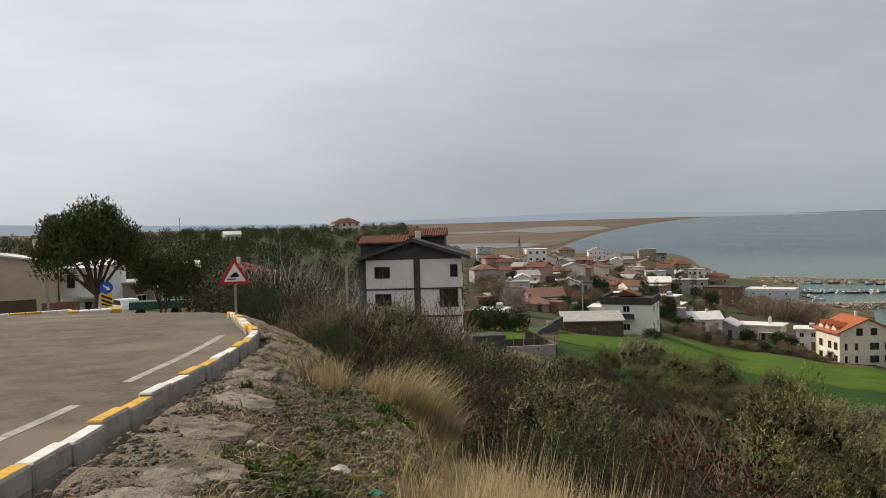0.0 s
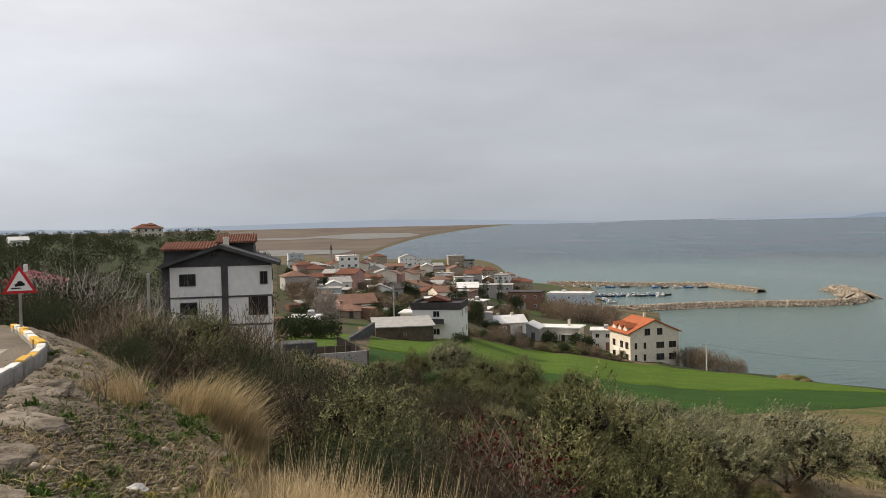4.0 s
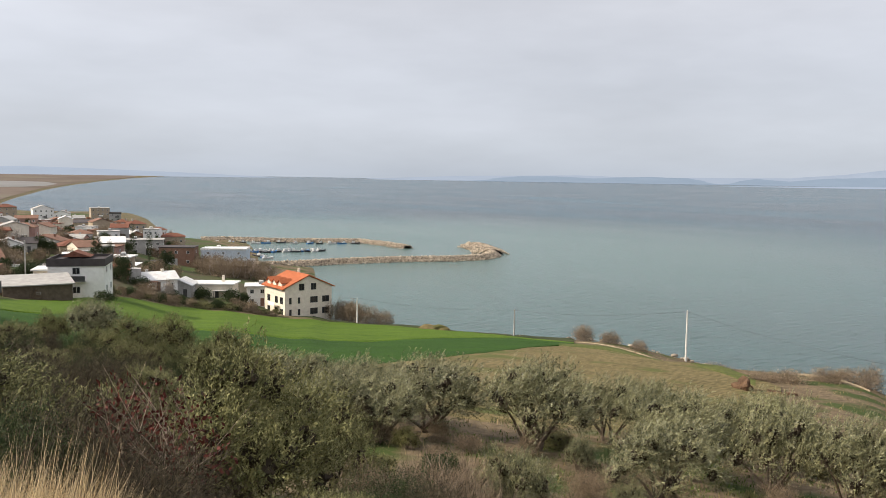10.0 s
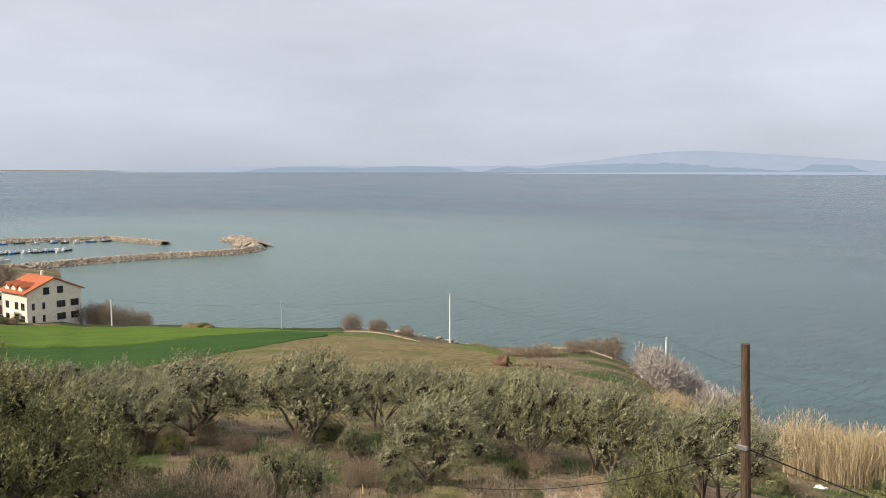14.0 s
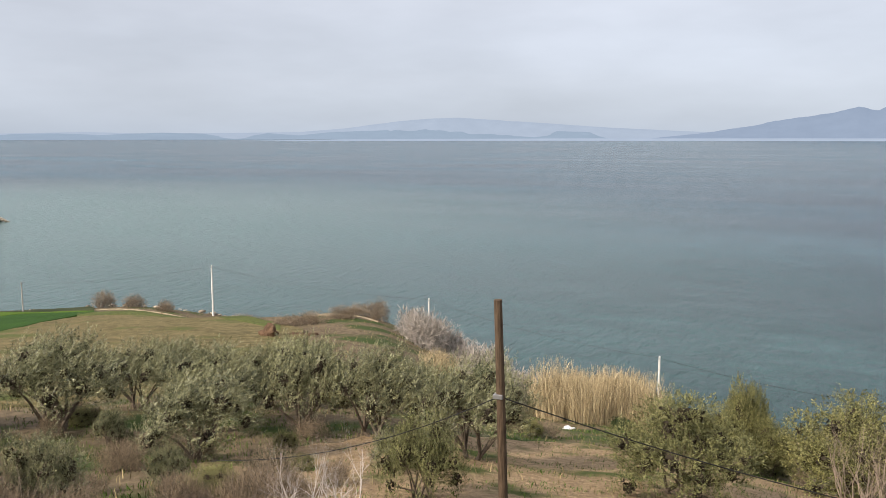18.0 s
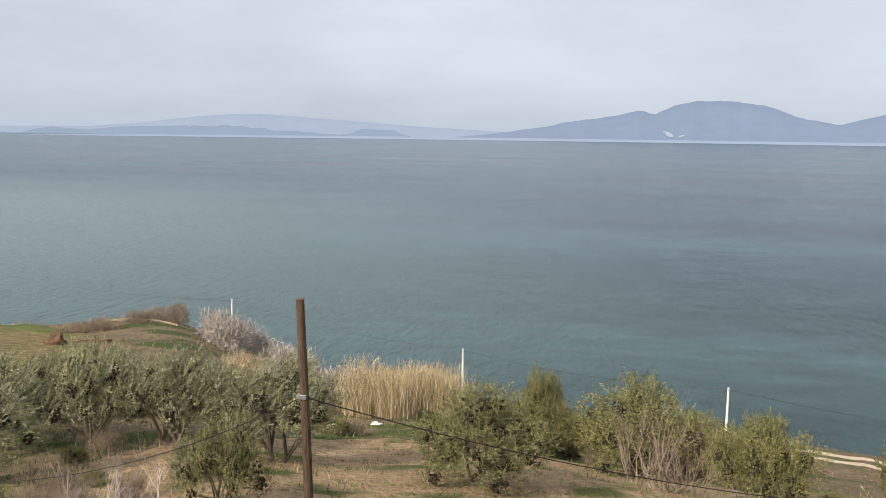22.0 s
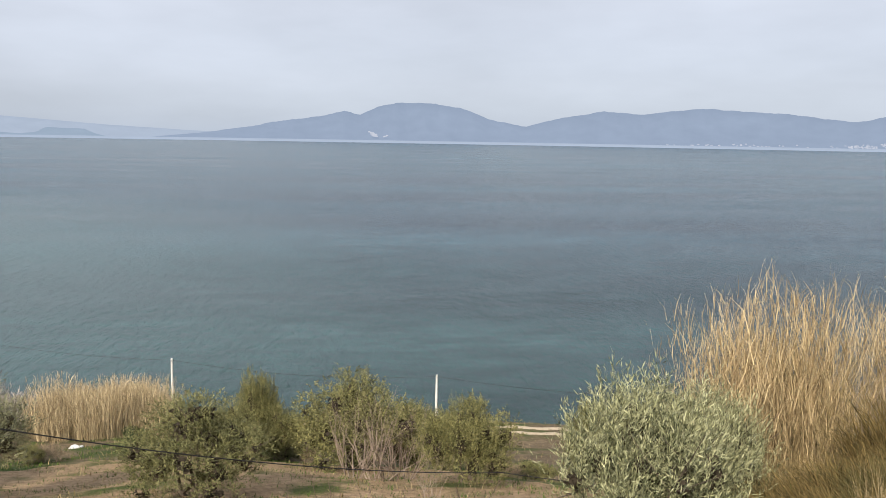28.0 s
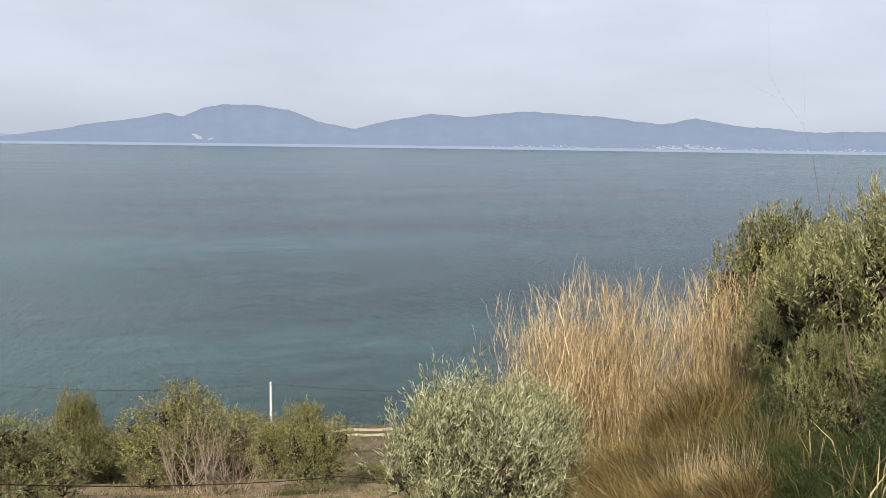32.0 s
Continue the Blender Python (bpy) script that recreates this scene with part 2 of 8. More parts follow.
M = {
    "earth": material("earth", (0.060, 0.044, 0.026), (0.20, 0.152, 0.095), 0.95, 1.4, 0.8, 6, 0.09, third=((0.045, 0.065, 0.016), 0.16, 0.49)),
    "crop": material("green_crop", (0.028, 0.066, 0.004), (0.100, 0.162, 0.012), 0.9, 2.2, 0.9, 4, 0.15, stretch=(0.35, 1.3, 1), big=0.45, rows=(-40, 0.8, 0.14)),
    "verge": material("rough_verge_grass", (0.030, 0.046, 0.010), (0.125, 0.135, 0.040), 0.95, 1.6, 0.9, 4, 0.15, big=0.4),
    "crop_dark": material("dark_green_crop", (0.009, 0.035, 0.003), (0.036, 0.088, 0.008), 0.9, 2.2, 0.9, 4, 0.15, stretch=(0.35, 1.3, 1), big=0.45, rows=(-40, 0.8, 0.14)),
    "stubble": material("stubble", (0.055, 0.048, 0.018), (0.20, 0.158, 0.076), 0.95, 1.1, 0.7, 4, 0.10, third=((0.075, 0.088, 0.024), 0.12, 0.56), rows=(-25, 1.5, 0.15)),
    "soil": material("tilled_soil", (0.15, 0.10, 0.056), (0.40, 0.29, 0.175), 0.95, 2.4, 1.0, 5, 0.22, third=((0.065, 0.08, 0.022), 0.22, 0.53)),
    "asphalt": material("asphalt", (0.080, 0.067, 0.053), (0.170, 0.146, 0.119), 0.92, 14.0, 0.9, 70, 0.016, big=0.55, third=((0.18, 0.15, 0.12), 0.30, 0.50)),
    "gravel": material("gravel_shoulder", (0.060, 0.050, 0.038), (0.31, 0.265, 0.21), 0.95, 26.0, 1.0, 50, 0.04, big=0.3),
    "old_asphalt": material("pale_old_asphalt", (0.13, 0.11, 0.088), (0.34, 0.295, 0.24), 0.95, 9.0, 0.9, 45, 0.03, big=0.4, third=((0.10, 0.085, 0.065), 2.5, 0.52)),
    "white_line": material("worn_road_paint", (0.15, 0.135, 0.115), (0.48, 0.455, 0.42), 0.85, 7, 0.2),
    "concrete": material("kerb_concrete", (0.20, 0.19, 0.175), (0.36, 0.345, 0.32), 0.9, 6.0, 0.4),
    "yellow_paint": material("yellow_kerb_paint", (0.42, 0.24, 0.03), (0.72, 0.44, 0.07), 0.7, 7.0, 0.2),
    "white_paint": material("white_kerb_paint", (0.50, 0.49, 0.46), (0.78, 0.77, 0.74), 0.7, 7.0, 0.2),
    "brush": material("grey_brown_brush", (0.060, 0.046, 0.032), (0.33, 0.255, 0.175), 0.95, 1.0, 0.0, island=0.7),
    "pale_brush": material("pale_grey_brush", (0.20, 0.175, 0.15), (0.46, 0.41, 0.365), 0.95, 1.0, 0.0, island=0.7),
    "yard": material("village_yards", (0.032, 0.032, 0.017), (0.10, 0.084, 0.054), 0.95, 0.6, 0.5, 4, 0.08, third=((0.045, 0.07, 0.018), 0.05, 0.47)),
    "wall_shed": material("brown_block_wall", (0.075, 0.06, 0.045), (0.15, 0.12, 0.09), 0.95, 1.5, 0.4),
    "plain": material("brown_marsh", (0.072, 0.054, 0.044), (0.15, 0.117, 0.094), 0.95, 0.012, 0.0, big=0.5, stretch=(1, 0.35, 1), third=((0.13, 0.115, 0.085), 0.004, 0.52)),
    "lagoon": material("pale_lagoon", (0.12, 0.115, 0.105), (0.19, 0.19, 0.185), 0.6, 0.01, 0.0),
    "bark": material("bark", (0.06, 0.045, 0.035), (0.18, 0.145, 0.11), 0.95, 9.0, 0.7),
    # dark colour of the fill that stands in for shade inside the crowns
    "inner_shade": material("crown_inner_shade", (0.022, 0.018, 0.012), (0.06, 0.048, 0.034), 0.95, 9.0, 0.0),
    "twig": material("bare_twigs", (0.15, 0.115, 0.09), (0.39, 0.315, 0.25), 0.95, 3.0, 0.0),
    "twig_pale": material("pale_twigs", (0.28, 0.24, 0.215), (0.55, 0.49, 0.45), 0.95, 3.0, 0.0),
    "bramble": material("bramble_twigs", (0.055, 0.04, 0.032), (0.17, 0.13, 0.10), 0.95, 2.0, 0.0),
    # leaf tones; their wide range also paints the crowns' highlights and shaded gaps
    "olive_leaf": material("olive_leaves", (0.022, 0.027, 0.008), (0.50, 0.49, 0.26), 0.42, 4.0, 0.0, island=0.15, spec=0.5, span=(0.39, 0.74)),
    "olive_near": material("young_olive_leaves", (0.024, 0.032, 0.008), (0.49, 0.49, 0.27), 0.5, 3.0, 0.0, island=0.5, spec=0.45, span=(0.26, 0.78)),
    "thicket_leaf": material("thicket_leaves", (0.030, 0.034, 0.010), (0.37, 0.36, 0.16), 0.55, 1.8, 0.0, island=0.25, span=(0.34, 0.78)),
    "laurel": material("shrub_leaves", (0.038, 0.041, 0.012), (0.37, 0.35, 0.145), 0.55, 1.8, 0.0, island=0.28, span=(0.34, 0.78)),
    "evergreen_leaf": material("narrow_evergreen_leaves", (0.036, 0.042, 0.011), (0.35, 0.34, 0.14), 0.5, 4.0, 0.0, island=0.3, spec=0.4, span=(0.30, 0.74)),
    "cushion_grass": material("yellow_brown_cushion_grass", (0.028, 0.024, 0.007), (0.29, 0.21, 0.085), 0.9, 5.0, 0.0, island=0.4, span=(0.30, 0.74)),
    "weed": material("broad_green_weed", (0.022, 0.050, 0.010), (0.12, 0.19, 0.035), 0.7, 6.0, 0.0, island=0.6),
    "yellow_weed": material("yellowing_weed", (0.16, 0.15, 0.02), (0.42, 0.36, 0.06), 0.8, 6.0, 0.0, island=0.6),
    "dark_leaf": material("dark_leaves", (0.014, 0.024, 0.010), (0.055, 0.075, 0.026), 0.7, 1.0, 0.0, island=0.6),
    "bramble_leaf": material("bramble_leaves", (0.012, 0.011, 0.007), (0.115, 0.095, 0.06), 0.8, 1.0, 0.0, island=0.7),
    "red_leaf": material("red_leaves", (0.035, 0.010, 0.008), (0.105, 0.026, 0.018), 0.7, 1.0, 0.0, island=0.7),
    "pine": material("pine_needles", (0.020, 0.032, 0.010), (0.105, 0.125, 0.038), 0.7, 1.6, 0.0, island=0.35),
    "straw": material("dry_grass", (0.18, 0.13, 0.06), (0.62, 0.49, 0.28), 0.85, 2.0, 0.0, island=0.7),
    "straw_grey": material("grey_dry_grass", (0.10, 0.078, 0.035), (0.41, 0.325, 0.175), 0.9, 2.0, 0.0, island=0.7),
    "reed_brown": material("brown_dry_reed", (0.15, 0.10, 0.045), (0.66, 0.52, 0.30), 0.85, 2.0, 0.0, island=0.7),
    "mound_grass": material("olive_brown_grass", (0.020, 0.021, 0.007), (0.20, 0.17, 0.065), 0.9, 4.0, 0.0, island=0.5),
    # green darkened in the colour for the shade over the hanging grass
    "sedge": material("dark_sedge", (0.010, 0.017, 0.005), (0.062, 0.080, 0.022), 0.8, 4.0, 0.0, island=0.7),
    "straw_pale": material("pale_dry_reed", (0.30, 0.22, 0.11), (0.74, 0.60, 0.38), 0.85, 2.0, 0.0, island=0.7),
    "grass": material("green_grass", (0.025, 0.05, 0.010), (0.11, 0.165, 0.035), 0.85, 2.0, 0.0, island=0.7),
    "rock": material("pale_rock", (0.13, 0.108, 0.084), (0.50, 0.425, 0.335), 0.95, 0.8, 0.4, 4, 0.1, island=0.6),
    "red_earth": material("red_earth_bank", (0.045, 0.028, 0.018), (0.17, 0.105, 0.066), 0.95, 1.0, 0.7, 4, 0.15),
    "path": material("worn_path", (0.17, 0.135, 0.085), (0.36, 0.295, 0.205), 0.95, 1.2, 0.5),
    "track": material("pale_dirt_track", (0.30, 0.25, 0.175), (0.48, 0.40, 0.30), 0.95, 1.5, 0.4),
    "pole_wood": material("weathered_pole_wood", (0.035, 0.024, 0.016), (0.13, 0.09, 0.06), 0.9, 5.0, 0.8, 14, 0.02, stretch=(4, 4, 0.4)),
    "pole_concrete": material("pale_pole_concrete", (0.52, 0.51, 0.48), (0.74, 0.73, 0.70), 0.85, 2.0, 0.2),
    "wire": material("black_cable", (0.012, 0.012, 0.012), (0.03, 0.03, 0.03), 0.6, 5, 0.0),
    "steel": material("galvanised_steel", (0.22, 0.22, 0.22), (0.36, 0.36, 0.36), 0.45, 8, 0.1, metal=0.7),
    "sign_red": material("sign_red", (0.42, 0.02, 0.025), (0.52, 0.03, 0.035), 0.4, 8, 0.0),
    "sign_white": material("sign_white", (0.70, 0.70, 0.70), (0.80, 0.80, 0.79), 0.4, 8, 0.0),
    "sign_black": material("sign_black", (0.012, 0.012, 0.012), (0.02, 0.02, 0.02), 0.5, 8, 0.0),
    "sign_blue": material("sign_blue", (0.02, 0.10, 0.42), (0.03, 0.13, 0.50), 0.4, 8, 0.0),
    "sign_yellow": material("sign_yellow", (0.75, 0.42, 0.03), (0.85, 0.50, 0.05), 0.4, 8, 0.0),
    "wall_white": material("white_render", (0.70, 0.69, 0.67), (0.84, 0.835, 0.81), 0.9, 1.2, 0.15),
    "wall_cream": material("cream_render", (0.58, 0.52, 0.43), (0.76, 0.70, 0.60), 0.9, 1.2, 0.15),
    "wall_grey": material("grey_render", (0.30, 0.29, 0.28), (0.46, 0.45, 0.43), 0.9, 1.0, 0.2),
    "wall_dark": material("dark_grey_cladding", (0.055, 0.055, 0.058), (0.10, 0.10, 0.105), 0.8, 1.0, 0.15),
    "wall_pink": material("pink_render", (0.33, 0.20, 0.175), (0.48, 0.31, 0.27), 0.9, 1.0, 0.15),
    "wall_rose": material("rose_render", (0.50, 0.30, 0.29), (0.68, 0.45, 0.43), 0.9, 1.0, 0.15),
    "roof_crimson": material("crimson_roof_sheet", (0.16, 0.03, 0.045), (0.27, 0.055, 0.075), 0.7, 1.0, 0.2),
    "sign_green": material("green_cart_paint", (0.03, 0.075, 0.07), (0.06, 0.12, 0.11), 0.6, 3, 0.1),
    "wall_buff": material("buff_render", (0.44, 0.35, 0.26), (0.58, 0.48, 0.37), 0.9, 1.0, 0.15),
    "hill_leaf": material("hill_tree_leaves", (0.012, 0.02, 0.007), (0.07, 0.085, 0.03), 0.8, 0.06, 0.0, island=0.5),
    "hill_grass": material("hill_grass", (0.018, 0.026, 0.009), (0.055, 0.064, 0.026), 0.95, 0.2, 0.3, 2, 0.1),
    "litter": material("dry_leaf_litter", (0.03, 0.02, 0.012), (0.42, 0.335, 0.215), 0.95, 3.0, 0.0, island=0.8),
    "reed_far": material("straw_reed", (0.16, 0.12, 0.065), (0.66, 0.54, 0.34), 0.85, 2.0, 0.0, island=0.7),
    "wall_tan": material("tan_render", (0.27, 0.22, 0.165), (0.45, 0.38, 0.29), 0.9, 1.0, 0.15),
    "wall_blue": material("pale_blue_render", (0.40, 0.46, 0.52), (0.58, 0.64, 0.70), 0.9, 1.0, 0.15),
    "wall_brick": material("bare_brick", (0.15, 0.085, 0.06), (0.28, 0.165, 0.12), 0.95, 2.0, 0.3),
    "roof_red": material("terracotta_tiles", (0.10, 0.043, 0.030), (0.22, 0.095, 0.064), 0.9, 1.6, 0.5, 6, 0.05),
    "roof_orange": material("new_orange_tiles", (0.27, 0.080, 0.036), (0.44, 0.14, 0.062), 0.85, 1.6, 0.5, 6, 0.05),
    "roof_brown": material("weathered_tiles", (0.13, 0.075, 0.055), (0.27, 0.16, 0.12), 0.95, 1.6, 0.5, 6, 0.05),
    "roof_white": material("white_roof_sheet", (0.52, 0.515, 0.50), (0.76, 0.76, 0.75), 0.6, 0.6, 0.1),
    "roof_grey": material("grey_roof_sheet", (0.25, 0.245, 0.235), (0.42, 0.41, 0.39), 0.8, 0.8, 0.2),
    "roof_dark": material("dark_roof_edge", (0.045, 0.04, 0.042), (0.085, 0.075, 0.075), 0.7, 0.8, 0.1),
    "glass": material("dark_window_glass", (0.012, 0.014, 0.016), (0.03, 0.033, 0.036), 0.12, 0.5, 0.0, spec=0.6),
    "frame": material("window_frame", (0.55, 0.55, 0.54), (0.72, 0.72, 0.70), 0.5, 2.0, 0.0),
    "frame_dark": material("dark_window_frame", (0.05, 0.05, 0.05), (0.09, 0.09, 0.09), 0.5, 2.0, 0.0),
    "hull_white": material("white_hull_paint", (0.42, 0.42, 0.41), (0.66, 0.66, 0.65), 0.4, 2.0, 0.0),
    "hull_blue": material("blue_hull_paint", (0.03, 0.12, 0.30), (0.06, 0.20, 0.42), 0.4, 2.0, 0.0),
    "hull_dark": material("dark_hull_paint", (0.03, 0.03, 0.035), (0.08, 0.08, 0.085), 0.5, 2.0, 0.0),
    "car_white": material("white_car_paint", (0.66, 0.66, 0.66), (0.78, 0.78, 0.78), 0.25, 2.0, 0.0, spec=0.5),
    "litter_green": material("green_plastic", (0.03, 0.22, 0.13), (0.06, 0.32, 0.2), 0.4, 8, 0.0),
    "rubber": material("rubber", (0.012, 0.012, 0.012), (0.025, 0.025, 0.025), 0.8, 3, 0.0),
}


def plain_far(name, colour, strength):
    """Land so far off that it is a backdrop: the haze is painted as its colour, nearly all of it as glow of its own."""
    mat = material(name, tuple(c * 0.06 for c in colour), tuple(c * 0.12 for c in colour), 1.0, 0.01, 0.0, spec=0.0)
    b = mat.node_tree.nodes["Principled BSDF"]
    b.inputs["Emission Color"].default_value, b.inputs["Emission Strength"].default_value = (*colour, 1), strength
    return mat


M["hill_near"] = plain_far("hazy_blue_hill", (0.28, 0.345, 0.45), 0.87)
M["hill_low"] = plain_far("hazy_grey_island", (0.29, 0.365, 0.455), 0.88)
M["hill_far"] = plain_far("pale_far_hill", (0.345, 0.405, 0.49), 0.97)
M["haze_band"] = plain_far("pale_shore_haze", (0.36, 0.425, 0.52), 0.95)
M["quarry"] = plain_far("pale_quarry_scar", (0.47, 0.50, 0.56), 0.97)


def sea_material():
    mat = bpy.data.materials.new("sea_water")
    mat.use_nodes = True
    n, l = mat.node_tree.nodes, mat.node_tree.links
    b = n["Principled BSDF"]
    b.inputs["Roughness"].default_value = 0.30
    b.inputs["IOR"].default_value = 1.33
    b.inputs["Specular IOR Level"].default_value = 0.34
    geo = n.new("ShaderNodeNewGeometry")
    # base colour goes from green-teal to lighter blue with distance from the viewpoint
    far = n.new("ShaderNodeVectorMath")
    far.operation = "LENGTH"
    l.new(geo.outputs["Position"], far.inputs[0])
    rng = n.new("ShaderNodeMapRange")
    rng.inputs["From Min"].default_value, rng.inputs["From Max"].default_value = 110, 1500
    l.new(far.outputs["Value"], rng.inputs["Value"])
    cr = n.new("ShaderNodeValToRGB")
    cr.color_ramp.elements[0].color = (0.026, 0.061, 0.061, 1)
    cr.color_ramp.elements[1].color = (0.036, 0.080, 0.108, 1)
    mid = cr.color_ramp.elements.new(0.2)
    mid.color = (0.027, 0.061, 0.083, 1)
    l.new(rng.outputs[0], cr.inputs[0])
    mp = n.new("ShaderNodeMapping")
    mp.inputs["Rotation"].default_value = (0, 0, radians(35))
    mp.inputs["Scale"].default_value = (0.004, 0.0012, 1)
    l.new(geo.outputs["Position"], mp.inputs[0])
    streak = n.new("ShaderNodeTexNoise")
    streak.inputs["Scale"].default_value, streak.inputs["Detail"].default_value = 2.0, 6
    l.new(mp.outputs[0], streak.inputs["Vector"])
    sr = n.new("ShaderNodeMapRange")
    sr.inputs["From Min"].default_value, sr.inputs["From Max"].default_value = 0.35, 0.68
    sr.inputs["To Min"].default_value, sr.inputs["To Max"].default_value = 0.46, 1.22
    l.new(streak.outputs["Fac"], sr.inputs["Value"])
    mx = n.new("ShaderNodeVectorMath")
    mx.operation = "SCALE"
    l.new(cr.outputs[0], mx.inputs[0])
    l.new(sr.outputs[0], mx.inputs["Scale"])
    facet_tone = n.new("ShaderNodeTexNoise")       # small waves' bright and dark facets, painted into the base colour
    cm = n.new("ShaderNodeMapping")
    cm.inputs["Rotation"].default_value = (0, 0, radians(28))
    cm.inputs["Scale"].default_value = (0.13, 0.045, 1)
    l.new(geo.outputs["Position"], cm.inputs[0])
    facet_tone.inputs["Scale"].default_value, facet_tone.inputs["Detail"].default_value, facet_tone.inputs["Roughness"].default_value = 1.0, 9, 0.68
    l.new(cm.outputs[0], facet_tone.inputs["Vector"])
    cs_ = n.new("ShaderNodeMapRange")
    cs_.inputs["From Min"].default_value, cs_.inputs["From Max"].default_value = 0.36, 0.66
    cs_.inputs["To Min"].default_value, cs_.inputs["To Max"].default_value = 0.68, 1.26
    l.new(facet_tone.outputs["Fac"], cs_.inputs["Value"])
    mc = n.new("ShaderNodeVectorMath")
    mc.operation = "SCALE"
    l.new(mx.outputs[0], mc.inputs[0])
    l.new(cs_.outputs[0], mc.inputs["Scale"])
    off = n.new("ShaderNodeVectorMath")      # paler base colour about the harbour, painted for the brighter sky reflection there
    off.operation = "DISTANCE"
    off.inputs[1].default_value = (230, 420, 0)
    l.new(geo.outputs["Position"], off.inputs[0])
    harbour_sheen = n.new("ShaderNodeMapRange")
    harbour_sheen.interpolation_type = "SMOOTHSTEP"
    harbour_sheen.inputs["From Min"].default_value, harbour_sheen.inputs["From Max"].default_value = 120, 520
    harbour_sheen.inputs["To Min"].default_value, harbour_sheen.inputs["To Max"].default_value = 0.85, 0.0
    l.new(off.outputs["Value"], harbour_sheen.inputs["Value"])
    tm = n.new("ShaderNodeMix")
    tm.data_type = "RGBA"
    l.new(harbour_sheen.outputs[0], tm.inputs[0])
    l.new(mc.outputs[0], tm.inputs[6])
    tm.inputs[7].default_value = (0.112, 0.172, 0.163, 1)
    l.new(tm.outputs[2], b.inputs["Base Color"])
    rr = n.new("ShaderNodeMapRange")
    rr.inputs["To Min"].default_value, rr.inputs["To Max"].default_value = 0.10, 0.34
    l.new(streak.outputs["Fac"], rr.inputs["Value"])
    l.new(rr.outputs[0], b.inputs["Roughness"])
    wm = n.new("ShaderNodeMapping")
    wm.inputs["Rotation"].default_value = (0, 0, radians(20))
    wm.inputs["Scale"].default_value = (0.16, 0.42, 0.3)
    l.new(geo.outputs["Position"], wm.inputs[0])
    waves = n.new("ShaderNodeTexNoise")
    waves.inputs["Scale"].default_value, waves.inputs["Detail"].default_value, waves.inputs["Roughness"].default_value = 1.0, 6, 0.6
    l.new(wm.outputs[0], waves.inputs["Vector"])
    bp = n.new("ShaderNodeBump")
    bp.inputs["Strength"].default_value, bp.inputs["Distance"].default_value = 1.0, 1.4
    l.new(waves.outputs["Fac"], bp.inputs["Height"])
    l.new(bp.outputs[0], b.inputs["Normal"])
    lanes = n.new("ShaderNodeTexNoise")      # gusts that dull the water's shine
    lm = n.new("ShaderNodeMapping")
    lm.inputs["Rotation"].default_value = (0, 0, radians(55))
    lm.inputs["Scale"].default_value = (0.016, 0.007, 1)
    l.new(geo.outputs["Position"], lm.inputs[0])
    l.new(lm.outputs[0], lanes.inputs["Vector"])
    lanes.inputs["Scale"].default_value, lanes.inputs["Detail"].default_value, lanes.inputs["Roughness"].default_value = 1.0, 7, 0.62
    lr = n.new("ShaderNodeMapRange")
    lr.inputs["From Min"].default_value, lr.inputs["From Max"].default_value = 0.34, 0.66
    lr.inputs["To Min"].default_value, lr.inputs["To Max"].default_value = 0.20, 0.40
    l.new(lanes.outputs["Fac"], lr.inputs["Value"])
    l.new(lr.outputs[0], b.inputs["Specular IOR Level"])
    return mat


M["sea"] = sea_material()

# ---- helpers for building ----


def empty(name, label, category, m, group="", kind=""):
    ob = new(name)
    ob.matrix_world = m
    return tagged(ob, label, category, group, kind)


def mesh_object(name, verts, faces, mat, parent=None, smooth=False):
    me = bpy.data.meshes.new(name)
    me.from_pydata([tuple(v) for v in verts], [], [tuple(f) for f in faces])
    me.materials.append(mat)
    if smooth:
        me.polygons.foreach_set("use_smooth", [True] * len(me.polygons))
    me.update()
    ob = new(name, me)
    ob.parent = parent
    return ob


def part(name, bm, mat, parent, label="", smooth=False):
    me = bpy.data.meshes.new(name)
    bmesh.ops.recalc_face_normals(bm, faces=bm.faces)
    bm.to_mesh(me)
    bm.free()
    me.materials.append(mat)
    if smooth:
        me.polygons.foreach_set("use_smooth", [True] * len(me.polygons))
    ob = new(name, me)
    ob.parent = parent
    if label:
        ob["label"] = label
    return ob


def shared(name, me, parent, m):
    ob = new(name, me)
    ob.parent = parent
    ob.matrix_local = m
    return ob


def add_box(bm, x0, x1, y0, y1, z0, z1, bevel=0.0):
    g = bmesh.ops.create_cube(bm, size=1.0, matrix=Matrix.LocRotScale(((x0 + x1) / 2, (y0 + y1) / 2, (z0 + z1) / 2), None, (x1 - x0, y1 - y0, z1 - z0)))
    if bevel:
        edges = {ed for v in g["verts"] for ed in v.link_edges}
        bmesh.ops.bevel(bm, geom=list(edges), offset=bevel, segments=1, affect="EDGES")
    return bm


def box(x0, x1, y0, y1, z0, z1, bevel=0.0):
    return add_box(bmesh.new(), x0, x1, y0, y1, z0, z1, bevel)


def prism(bm, outline, y0, y1):
    """An outline in x and z, pushed from y0 to y1."""
    a = [bm.verts.new((x, y0, z)) for x, z in outline]
    b = [bm.verts.new((x, y1, z)) for x, z in outline]
    bm.faces.new(a)
    bm.faces.new(b[::-1])
    for i in range(len(a)):
        j = (i + 1) % len(a)
        bm.faces.new((a[j], a[i], b[i], b[j]))
    return bm


